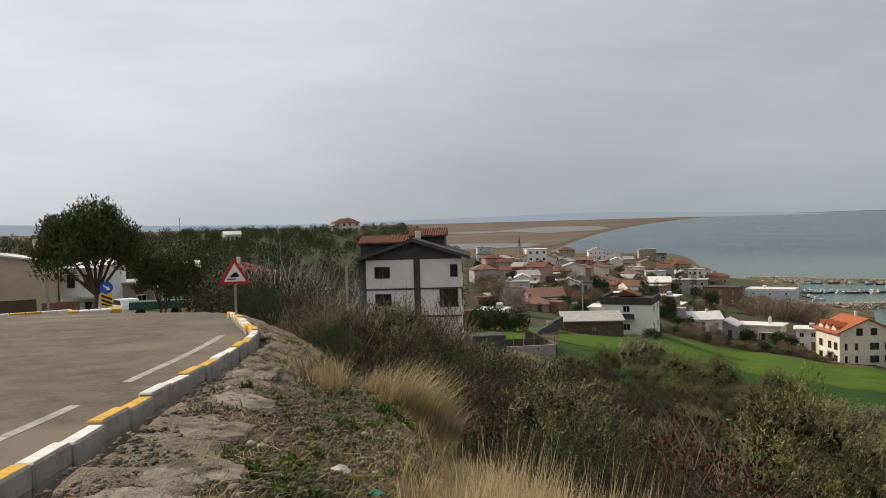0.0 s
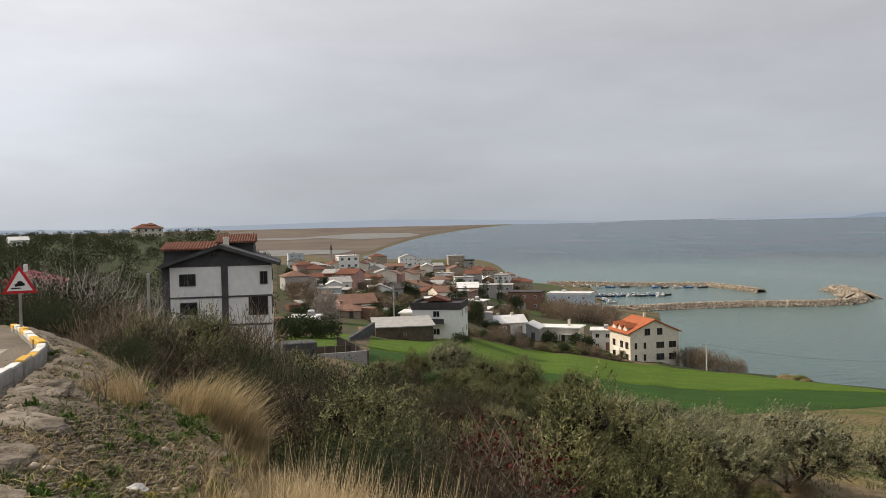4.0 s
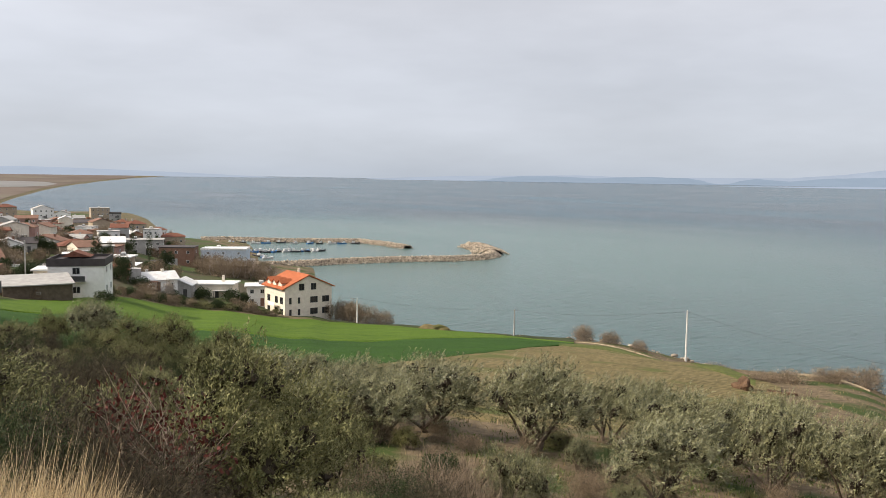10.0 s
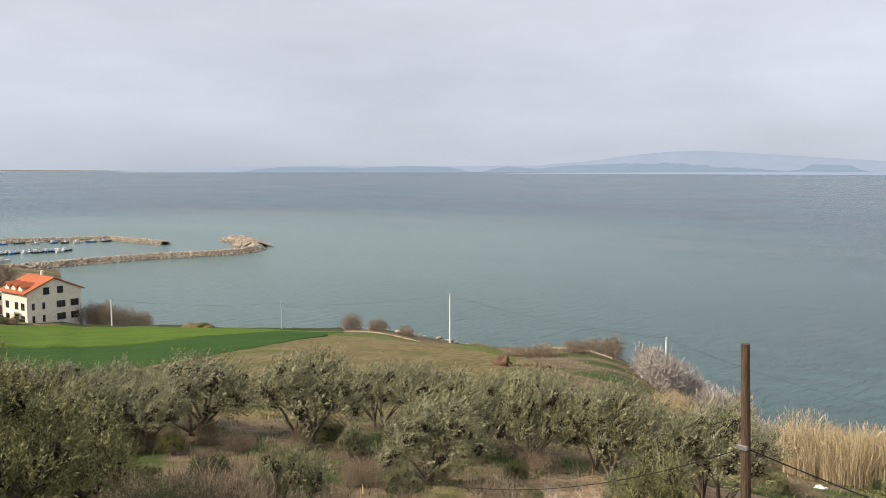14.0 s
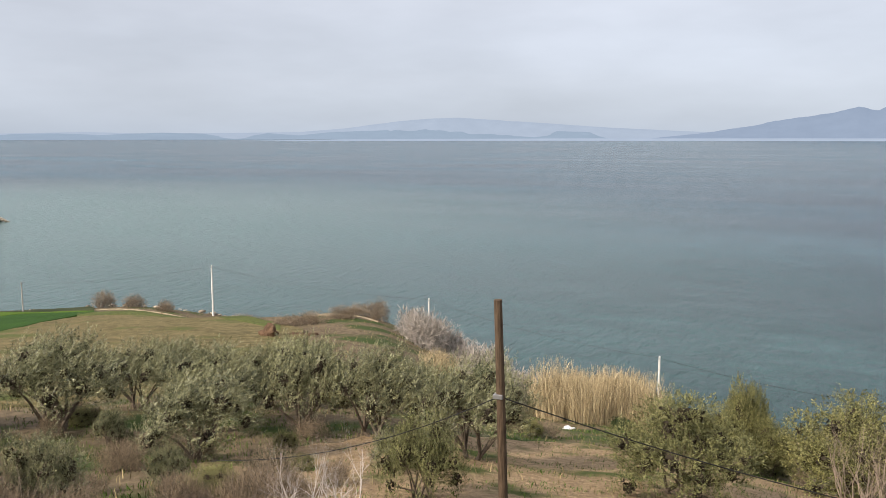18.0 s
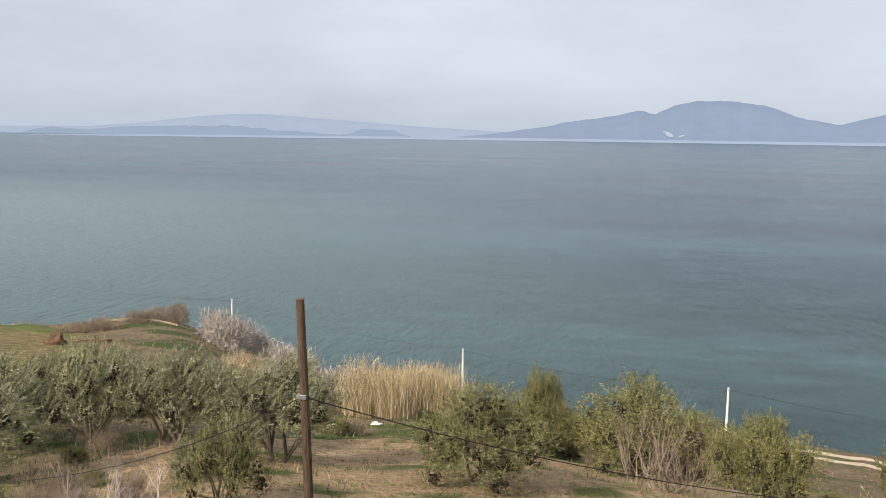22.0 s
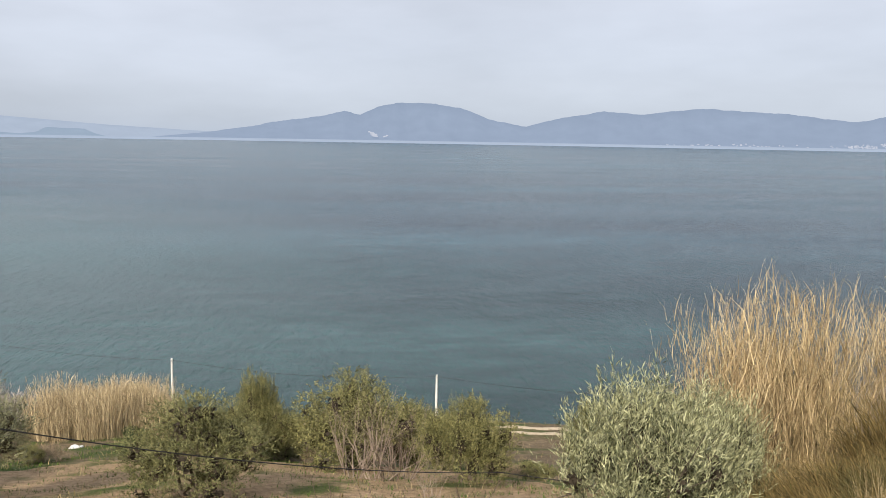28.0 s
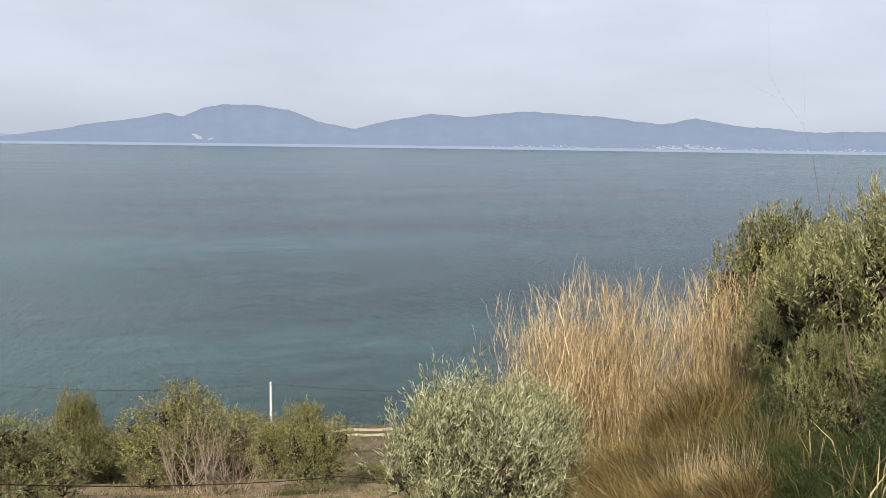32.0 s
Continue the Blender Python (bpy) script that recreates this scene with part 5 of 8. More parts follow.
plant("laurel_tree", "laurel1", "broad yellow-green laurel tree with bare twigs before it", "tree", -93.2, 54, 9.4, 5.9, 40)
plant("laurel_tree", "laurel2", "broad yellow-green laurel tree with bare twigs before it", "tree", -97.0, 57, 6.0, 4.8, 80)
plant("laurel_tree", "laurel2", "small dense laurel tree at the soil's edge", "tree", -100.6, 41, 4.9, 4.5, 0)
plant("laurel_tree", "laurel0", "laurel tree half hidden behind an olive bush", "tree", -109.0, 44, 3.0, 5.0, 30)
plant("laurel_tree", "laurel1", "low laurel beside a slender laurel tree", "tree", -84.6, 58, 4.6, 4.0, 10)

r = random.Random(44)
for i in range(46):
    a, d = r.uniform(-60, -24), r.uniform(27, 58)
    plant("low_brush", r.choice(("brush0", "brush1", "brush2", "dark0", "laurel1")), "low tangled brush between olive trees", "shrub", a, d, r.uniform(1.2, 2.6), r.uniform(0.6, 1.3), i * 50.0, "low brush of the grove")
for i in range(22):
    a, d = r.uniform(-112, -70), r.uniform(52, 80)
    plant("low_brush", r.choice(("brush0", "brush1", "brush2", "laurel0", "dark1")), "low tangled brush above the shore", "shrub", a, d, r.uniform(1.6, 3.2), r.uniform(0.8, 1.6), i * 50.0, "low brush above the shore")
# ---- near vegetation ----
cs, rs = lobes(0.95, 1.9, 0.0, 34, 91, 0.24, 0.8)
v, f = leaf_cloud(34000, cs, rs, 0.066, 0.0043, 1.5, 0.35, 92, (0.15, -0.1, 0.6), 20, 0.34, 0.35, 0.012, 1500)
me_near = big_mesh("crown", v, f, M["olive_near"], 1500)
t = limbs(cs[::3], 0.035, 93, 3, 0.2, 0.3)
me_stem = bpy.data.meshes.new("trunk")
me_stem.from_pydata([tuple(p) for p in t.v], [], t.f)
me_stem.materials.append(M["bark"])
TREES["near_olive"] = (me_stem, me_near, 0.95, 1.9)
plant("olive_bush", "near_olive", "pale silvery young olive bush close by on the slope", "shrub", -112.0, 6.3, 1.5, 1.34, 0)
plant("olive_bush", "near_olive", "grey-green olive bush before dry reeds", "shrub", -115.8, 7.9, 1.2, 1.15, 70)
cs, rs = lobes(1.6, 2.1, 0.0, 44, 95, 0.22, 0.8)
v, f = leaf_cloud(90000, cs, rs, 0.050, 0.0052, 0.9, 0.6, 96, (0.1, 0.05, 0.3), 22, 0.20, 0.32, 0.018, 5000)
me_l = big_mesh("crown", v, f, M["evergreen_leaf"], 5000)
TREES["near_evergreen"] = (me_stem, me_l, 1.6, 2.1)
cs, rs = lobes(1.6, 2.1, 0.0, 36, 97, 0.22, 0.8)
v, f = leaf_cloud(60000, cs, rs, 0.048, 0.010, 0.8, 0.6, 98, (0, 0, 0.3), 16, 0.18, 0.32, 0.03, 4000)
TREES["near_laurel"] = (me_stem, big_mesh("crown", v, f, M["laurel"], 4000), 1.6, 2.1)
plant("evergreen_shrub", "near_laurel", "dense yellow-green broad-leaved shrub on the upper slope", "shrub", -132.4, 10.8, 2.2, 2.15, 0)
plant("evergreen_shrub", "near_evergreen", "tall grey-green evergreen shrub with narrow leaves on the bank", "shrub", -139.6, 7.9, 2.7, 2.0, 0)
plant("evergreen_shrub", "near_evergreen", "grey-green evergreen shrub beside dry reeds", "shrub", -135.0, 8.6, 1.9, 1.65, 120)
plant("evergreen_shrub", "near_evergreen", "low skirt of a narrow-leaved evergreen shrub", "shrub", -134.8, 7.2, 1.1, 1.0, 220)
for i, (a, d, s, tall) in enumerate(((-114.4, 10.2, 0.7, 0.85), (-116.2, 9.6, 0.9, 1.0), (-117.8, 9.2, 1.0, 1.06), (-119.2, 9.5, 1.0, 1.08), (-120.8, 9.3, 0.95, 1.0), (-125.4, 10.2, 0.8, 0.8), (-126.6, 10.0, 0.95, 0.86), (-128.0, 10.2, 0.95, 0.84), (-129.4, 10.0, 0.8, 0.75), (-118.6, 10.4, 1.05, 1.0), (-127.2, 10.8, 0.95, 0.82), (-117.0, 10.4, 0.8, 1.1), (-119.9, 8.9, 0.75, 0.85), (-118.2, 8.8, 0.6, 0.8))):
    tuft("reed_clump", "brown_cane" if i in (4, 8, 13) else "cane", "tall dry golden reeds on the slope", a - 1.5, d, s * 0.88, tall * 1.12, i * 57.0, "dry reeds near the path")
for i, (a, d, s) in enumerate(((-123.6, 9.6, 0.9), (-125.0, 9.5, 0.9), (-124.2, 9.2, 0.8), (-124.8, 10.0, 1.0))):
    bare("bare_shrub", "pale%d" % (i % 2), "grey dead twigs between dry reeds", a, d, s, 1.75, i * 70.0)
for i, (a, d, s, tall, key) in enumerate(((-118.0, 8.5, 0.5, 1.3, "cushion"), (-120.0, 7.2, 0.9, 1.1, "cushion_green"), (-122.6, 6.9, 1.1, 1.0, "cushion"), (-125.6, 7.0, 1.1, 1.15, "cushion"), (-124, 6.1, 1.0, 1.0, "cushion"), (-121.0, 6.0, 0.9, 0.9, "cushion_green"), (-127.4, 8.2, 1.2, 1.5, "cushion"), (-129.4, 8.6, 1.1, 1.4, "cushion_green"),
                                   (-128, 6.6, 1.1, 1.1, "cushion_green"), (-130.6, 6.6, 1.1, 1.2, "cushion_green"), (-127, 5.6, 0.9, 0.9, "cushion"), (-130.5, 5.4, 0.9, 0.9, "cushion"), (-118.6, 6.4, 0.8, 0.9, "cushion"), (-124.6, 5.2, 0.8, 0.8, "cushion"))):
    tuft("grass_clump", key, "rounded cushion of yellow-brown dry grass", a, d, s, tall, i * 77.0, "dry grass cushions")
for i, (a, d, s) in enumerate(((-126.5, 6.0, 0.30), (-128.6, 5.7, 0.28), (-125.2, 6.4, 0.26))):
    tuft("pale_grass_clump", "pale_gold", "few pale dry stems standing over cushion grass", a, d, s, 2.6, i * 40.0, "pale stems")
for i, (a, d, s) in enumerate(((-135.0, 5.2, 0.8), (-138.5, 4.8, 0.85), (-141.5, 5.0, 0.9), (-137, 6.2, 0.9), (-133.4, 6.2, 0.6), (-144, 4.6, 0.9), (-131.5, 6.6, 0.9), (-134.5, 5.9, 1.0), (-136.5, 5.5, 1.0), (-139.5, 5.6, 1.0))):
    tuft("hanging_grass", "sedge", "long dark green grass hanging down the bank", a, d, s * 0.9, 1.0, i * 40.0, "hanging grass")
for i, (a, d, s) in enumerate(((2.6, 14.2, 0.62), (1.2, 14.6, 0.7), (0.2, 15.0, 0.62), (1.8, 15.4, 0.55), (4.0, 14.8, 0.4))):
    tuft("straw_clump", "gold", "golden dry grass bending in the wind on the roadside bank", a, d, s * 1.3, 1.0, i * 3.0, "golden grass")
for i in range(22):
    a, d = -3.0 - 12.0 * (i + random.random()) / 22, random.uniform(5.0, 7.8)
    tuft("pale_grass_clump", "pale_gold", "tall pale dry grass on the bank", a, d, random.uniform(0.55, 0.9), random.uniform(1.25, 1.7), random.uniform(-20, 20), "pale grass of the bank")
for i in range(14):
    a, d = -1.5 - 7 * (i + random.random()) / 14, random.uniform(5.2, 8.5)
    tuft("pale_grass_clump", "pale_gold", "wispy pale dry grass on the roadside bank", a, d, random.uniform(0.4, 0.65), random.uniform(0.8, 1.05), random.uniform(-20, 20), "pale grass of the bank")
for i in range(16):
    a, d = -13 - 13 * (i + random.random()) / 16, random.uniform(4.4, 6.8)
    tuft("pale_grass_clump", "pale_gold", "tall pale dry grass on the bank", a, d, random.uniform(0.5, 0.8), random.uniform(0.8, 1.05), random.uniform(-20, 20), "pale grass of the bank")
for i in range(150):
    a, d = random.uniform(-30, 9), random.uniform(4.3, 13)
    if a > 0.5 and (d < 11 or i % 3):
        continue
    tuft("dry_grass_clump", random.choice(("pale", "pale_gold", "mixed")), "grey-brown dry grass on the bank", a, d, random.uniform(0.5, 0.95), 1.0, random.uniform(0, 360), "dry grass of the bank")
for i in range(70):
    a, d = random.uniform(-6, 13), random.uniform(4.4, 20)
    tuft("green_grass_clump", "green", "short green grass among gravel", a, d, random.uniform(0.5, 1.1), 0.8, random.uniform(0, 360), "green grass of the bank")

# brambles and bare shrubs of the steep bank
for i, (a, d, w, h) in enumerate(((-3.5, 17, 3.6, 2.4), (-7, 16, 3.8, 2.3), (-10.5, 15, 3.6, 2.1), (-13.5, 16.5, 3.8, 2.2), (-5, 22, 4.2, 2.9), (-9, 23, 4.4, 2.8), (-13, 25, 4.4, 2.8), (0, 24, 4.0, 2.6), (3, 27, 4.2, 2.6),
                                  (6, 29, 4.2, 2.4), (-17, 22, 4, 2.2), (-17, 13, 3.0, 1.4), (-9, 12, 2.6, 1.5), (9, 36, 4.5, 2.4), (-2, 33, 5, 3), (-7, 34, 5, 3), (-12, 38, 5, 3), (-16, 44, 5, 2.6), (-20, 30, 4.2, 2.2), (-14.5, 11, 2.4, 1.5), (-32, 19, 3.2, 1.8), (-36, 17, 3.0, 1.7), (-28, 15, 2.6, 1.4))):
    plant("bramble_bush", ("bramble0", "thicket0", "bramble1", "bramble2", "evergreen1", "bramble2", "thicket1", "bramble1")[i % 8], "dense dark tangled bramble and evergreen thicket", "shrub", a, d, w, h, i * 53.0, "brambles of the bank")
    bare("bramble_tangle", "brown%d" % (i % 2), "tangled brown bramble twigs over a thicket", a, d - 0.4, w * 1.05, h * 1.2, i * 31.0, "bramble twigs")
for i, (a, d, w, h, key) in enumerate(((5.2, 27, 4.0, 2.6, "bramble0"), (2.8, 27, 3.8, 2.8, "thicket0"), (0.6, 28, 4.2, 3.2, "brush1"), (-1.6, 25, 3.6, 3.0, "evergreen1"), (-3.6, 24, 3.4, 2.8, "bramble1"), (7.6, 31, 4.2, 2.4, "brush2"))):
    plant("bramble_bush", key, "tall tangled thicket below the white house", "shrub", a, d, w, h, i * 47.0, "brambles of the bank")
    bare("bramble_tangle", "thin%d" % (i % 2), "bare grey branches over a thicket", a + 0.8, d - 0.8, w, h * 1.05, i * 67.0, "bramble twigs")
for i, (a, d, w, h) in enumerate(((-4, 26, 3.2, 2.6), (-0.5, 21, 2.4, 2.4), (9.8, 42, 5, 3.2), (12.2, 34, 3.4, 1.8), (-9, 30, 4, 2.6), (-6, 14.5, 1.8, 1.3), (-11.5, 18, 2.6, 1.9), (-3, 13.5, 1.4, 0.9), (-8, 19, 2.6, 2.2), (-14.5, 20, 2.8, 2.0), (2, 17, 1.8, 1.2), (5, 33, 3.6, 2.2), (7.5, 24, 2.2, 1.3), (-20, 40, 4, 2.8))):
    plant("evergreen_bush", "evergreen%d" % (i % 2), "dark green evergreen bush in the thicket", "shrub", a, d, w, h, i * 29.0, "evergreens of the bank")
plant("red_leaf_shrub", "red", "straggling shrub with dark red leaves", "shrub", -17.4, 14.0, 2.5, 3.0, 0)
bare("bare_shrub", "thin0", "bare grey twigs among red leaves", -17.6, 14.3, 2.4, 3.1, 60)
bare("bare_shrub", "thin1", "bare grey twigs beside a red-leaved shrub", -15.2, 14.6, 2.0, 2.6, 10)
bare("sapling", "sapling", "thin leafless sapling on the roadside bank", 8.4, 11.5, 0.9, 1.5, 0)
bare("sapling", "sapling", "thin leafless sapling on the roadside bank", 6.8, 13.0, 0.9, 1.5, 90)
r = random.Random(311)
for i in range(120):
    a, d = r.uniform(0.0, 13.0), 4.6 + 13 * r.random() ** 1.3
    x, y = polar(a, d)
    if x < kerb_x(y) + 0.35 or (x < kerb_x(y) + 1.1 and i % 4):
        continue
    key = r.choice(("weed0", "weed1", "weed0", "weed1", "weed_yellow"))
    tuft("weed_clump", key, "yellowing weed among gravel and litter" if key == "weed_yellow" else "low broad-leaved green weed among litter", a, d, r.uniform(0.35, 0.85), r.uniform(0.7, 1.1), r.uniform(0, 360), "weeds of the roadside")
for i, (a, d, w, h, key) in enumerate(((3.2, 19, 3.0, 1.8, "brown0"), (1.2, 20, 3.0, 2.1, "brown1"), (-1.6, 20, 2.6, 2.8, "thin0"), (-34, 25, 3.4, 3.0, "thin1"), (-37, 26, 3.4, 3.0, "thin0"), (-31.0, 24, 3.0, 2.8, "thin1"), (-35.4, 23.5, 2.6, 2.6, "thin0"), (-32.4, 22.5, 2.6, 2.6, "thin0"), (-55, 29, 2.6, 2.6, "thin0"),
                                       (-57, 24.5, 3.0, 3.0, "tree1"), (-59, 24, 2.6, 2.7, "tree1"), (-55.2, 25, 2.4, 2.4, "tree1"), (-53, 26, 2.6, 2.4, "thin1"), (-56.2, 21.5, 2.4, 3.3, "tree1"), (-59.4, 21, 2.4, 3.2, "tree1"), (-49, 27, 2.4, 2.0, "thin0"), (-92.8, 43, 5.4, 6.0, "thin0"), (-94.4, 42, 5.4, 6.2, "thin1"), (-96.2, 43, 4.6, 5.0, "thin0"), (-95.2, 41, 4.4, 5.2, "brown0"), (-2.4, 17, 2.0, 2.4, "brown1"), (-5.5, 16, 2.2, 2.6, "brown0"), (-9.5, 15, 2.0, 2.2, "thin1"), (-12.4, 14.6, 2.0, 2.0, "brown0"), (0.6, 15.5, 1.8, 1.3, "thin0"), (4.6, 22, 3.0, 2.0, "brown1"), (7.0, 25, 3.0, 2.0, "brown0"),
                                       (-91, 32, 2.2, 3.4, "sapling"), (-94.5, 30, 2.2, 3.6, "sapling"), (-101, 30, 2.4, 3.2, "sapling"), (-98, 33, 2.2, 3.0, "thin1"), (-88.5, 33, 1.6, 2.6, "sapling"), (-39, 21, 2.4, 2.4, "thin1"), (-42.5, 24, 2.4, 2.2, "thin0"))):
    bare("bare_shrub", key, "leafless shrub of thin grey-brown twigs", a, d, w, h, i * 41.0, "bare shrubs")
    if key != "sapling" and key[:4] != "tree" and a > -90 and not -15 < a < 8:
        plant("twiggy_undergrowth", ("pale%d" if key.startswith("pale") else "brush%d") % (i % 3), "fine grey-brown twigs under a leafless shrub", "shrub", a + 0.4, d + 0.5, w * 0.9, h * 0.62, i * 23.0, "twiggy undergrowth")
for i, (a, d, w, h) in enumerate(((6.6, 50, 5, 6.2), (8.6, 54, 5.5, 6.6), (10.6, 52, 5, 6.4), (12.4, 58, 5, 5.6), (5.2, 58, 4.6, 5.4), (9.6, 64, 6, 6.4), (27.5, 90, 6, 9))):
    bare("bare_tree", "tree2", "leafless grey tree with fine twigs", a, d, w * 1.1, h, i * 71.0, "bare trees by the houses", "tree")
    bare("bare_tree", "tree%d" % (1 + i % 2), "leafless grey tree with fine twigs", a + 1.1, d + 3, w * 1.1, h * 0.9, i * 133.0, "bare trees by the houses", "tree")
# bluff over the sea
for i, (a, d, w, h) in enumerate(((-64.4, 120, 6, 4.2), (-66.2, 117, 7, 4.6), (-68.4, 112, 6.5, 4.2), (-70.2, 108, 5.5, 3.8), (-71.8, 104, 6, 4.0), (-67.2, 124, 6, 3.6), (-65.2, 113, 6, 4.4), (-69.3, 108, 6.5, 4.6), (-73.0, 102, 5, 3.2))):
    plant("pale_bare_shrub", "palefar%d" % (i % 3), "pale grey leafless shrub on the bluff", "shrub", a, d, w, h, i * 41.0, "pale shrubs of the bluff")
    for q in (-0.5, 0.6):
        bare("pale_bare_shrub", "pale%d" % (i % 2), "pale grey leafless shrub on the bluff", a + q, d - 1.0, w, h * 1.05, i * 31.0 + 90 * q, "pale shrubs of the bluff")
for i, (a, d, w, h) in enumerate(((-62, 128, 5, 3.6), (-44.6, 184, 5.2, 4.2), (-46.4, 182, 5, 3.4), (-48.2, 178, 4.4, 2.6), (-57.4, 118, 6, 2.2), (-55.9, 116, 5, 1.9), (-59.6, 124, 5, 2.4), (-53.2, 150, 6, 2.8), (-70.5, 118, 6, 3.0), (-72.6, 112, 6, 3.2), (-74.5, 110, 5, 2.6), (-81.6, 108, 4, 2.4), (-60.6, 130, 4.4, 2.2))):
    plant("brown_shrub", "brushfar%d" % (i % 3), "round brown wind-cut shrub on the bluff", "shrub", a, d, w * 0.95, h * 0.85, i * 37.0, "brown shrubs of the bluff", 0.5)
    bare("bare_shrub", "thin%d" % (i % 2), "thin leafless twigs over a wind-cut shrub", a + 0.2, d - 0.5, w, h * 1.05, i * 31.0, "bare twigs of the bluff")
plant("dark_shrub", "dark1", "dark green shrub among pale bare twigs", "shrub", -69.4, 100, 4.4, 3.2, 0)
r = random.Random(17)
for i in range(46):
    far = i % 15 == 0
    a = -65.2 - 1.6 * r.random() if far else -73.4 - 6.6 * (i + r.random()) / 46
    d = r.uniform(88, 92) if far else r.uniform(76, 88)
    tuft("reed_bed", "reed", "tall dry straw-coloured reeds on the bluff", a, d, r.uniform(0.75, 1.1) * (0.7 if far else 1), r.uniform(0.6, 1.15) * (0.7 if far else 1), i * 33.0, "reeds of the bluff")
for i, (a, d, w, h) in enumerate(((-28.2, 210, 6, 4.6), (-29.2, 208, 7, 5.0), (-30.3, 206, 7, 4.8), (-31.3, 204, 5, 3.4), (-28.8, 214, 6, 5.0))):
    plant("brown_shrub", "brushfar%d" % (i % 3), "tall brown leafless shrub beside the shore house", "shrub", a, d, w, h, i * 37.0, "shrubs by the shore house")
for i in range(16):
    a = -19.6 - 4.6 * (i % 8) / 8 + random.uniform(-.3, .3)
    d = 290 + 26 * (i // 8) + random.uniform(-8, 8)
    bare("bare_tree", "tree%d" % (i % 2), "leafless brown tree below the village", a, d, 9, 8 + 2 * random.random(), i * 71.0, "bare trees of the village", "tree")
    plant("brown_shrub", "brushfar%d" % (i % 3), "brown leafless undergrowth below the village", "shrub", a + 0.1, d + 3, 8, 5, i * 37.0, "undergrowth of the village")
for i, (a, d, w, h, key) in enumerate(((-15.2, 300, 2.2, 7.4, "cypress"), (-16.2, 298, 2.6, 6.8, "cypress"), (-13.1, 262, 4.2, 6.4, "fir"), (-17.2, 300, 6, 6.0, "dark0"), (-13.9, 260, 2.2, 4.2, "cypress"), (-19.4, 214, 4.6, 3.6, "dark1"), (-21.2, 212, 4.8, 3.4, "dark2"), (-22.0, 214, 4, 3.0, "dark0"), (-15.6, 206, 6, 2.8, "dark1"), (-17.5, 205, 5, 2.0, "dark2"), (-3.0, 120, 7, 3.6, "dark0"), (-4.4, 118, 6, 3.4, "dark1"), (-2.2, 112, 5, 3, "dark2"), (-9.8, 430, 9, 6, "dark1"), (-13.6, 150, 4, 2.0, "dark2"))):
    plant("village_tree" if h > 4 else "garden_shrub", key, "dark evergreen tree between village houses" if h > 4 else "dark evergreen shrub beside a house", "tree" if h > 4 else "shrub", a, d, w, h, i * 19.0, "village evergreens")
plant("umbrella_pine", "pine", "large umbrella pine with a broad dark crown by the road", "tree", 22.15, 57, 6.3, 1.0, 0, place=pose(*polar(22.15, 57), 34.4, 0, 0, 0) @ Matrix.Diagonal((1.06, 1.06, 7.4, 1)))
plant("low_pine", "pine_low", "lower dark pine beside the umbrella pine", "tree", 17.9, 58, 4.0, 1.0, 0, "low pines", place=pose(*polar(17.9, 58), 34.0, 0, 0, 0) @ Matrix.Diagonal((1, 1, 4.5, 1)))
plant("low_pine", "pine_low", "lower dark pine beside the umbrella pine", "tree", 16.7, 60, 3.0, 1.0, 90, "low pines", place=pose(*polar(16.7, 60), 33.6, 0, 0, 90) @ Matrix.Diagonal((1, 1, 4.6, 1)))

bare("bare_shrub", "sapling", "thin leafless twigs reaching over the bank", -138.2, 6.6, 1.6, 3.1, 40)
bare("bare_shrub", "sapling", "thin leafless twigs reaching over the bank", -134.6, 7.6, 0.7, 2.1, 140)


# eroded red bank at the bluff and bits of litter
def lump(name, label, category, place, size, mat, seed, sub=3, rough=0.35):
    b = bmesh.new()
    bmesh.ops.create_icosphere(b, subdivisions=sub, radius=1)
    for v in b.verts:
        v.co *= 1 + rough * noise.noise(v.co * 1.7 + Vector((seed, 0, 0))) + rough * 0.5 * noise.noise(v.co * 4.5 + Vector((0, seed, 0)))
        v.co = Vector((v.co.x * size[0], v.co.y * size[1], v.co.z * size[2]))
    ob = part(name, b, M[mat], None)
    ob.matrix_world = place
    return tagged(ob, label, category)


lump("earth_bank", "eroded red earth bank at the field's edge", "bank", on_land(-54.8, 103, 30, 0.2), (0.9, 1.3, 1.5), "red_earth", 3, 4, 0.6)
lump("earth_bank", "eroded red earth bank at the field's edge", "bank", on_land(-56.8, 104, 10, 0.5), (2.6, 0.8, 0.8), "red_earth", 9, 4, 0.6)
lump("earth_mound", "low mound of earth at the field's end", "bank", on_land(-34.6, 192, 10, 0.5), (4.0, 2.0, 1.7), "stubble", 5)
lump("plastic_bag", "crumpled white plastic bag on the bank", "litter", on_land(5.7, 8.0, 10), (0.09, 0.07, 0.05), "roof_white", 7, 2, 0.6)
lump("plastic_bag", "crumpled green plastic bag on the bank", "litter", on_land(3.4, 7.6, 10), (0.08, 0.05, 0.035), "litter_green", 8, 2, 0.6)
lump("plastic_sack", "white plastic sack lying by the reeds", "litter", on_land(-74.9, 70, 10), (0.55, 0.4, 0.3), "roof_white", 4, 2, 0.5)

r = random.Random(61)
for i in range(44):
    a, d = -8 - 22 * (i + r.random()) / 44, r.uniform(44, 72)
    plant("dark_bush", ("thicket0", "thicket1", "evergreen0", "bramble1")[i % 4], "dark dense bush at the foot of the field", "shrub", a, d, r.uniform(2.4, 4.6), r.uniform(1.8, 3.4), i * 44.0, "bushes below the field")

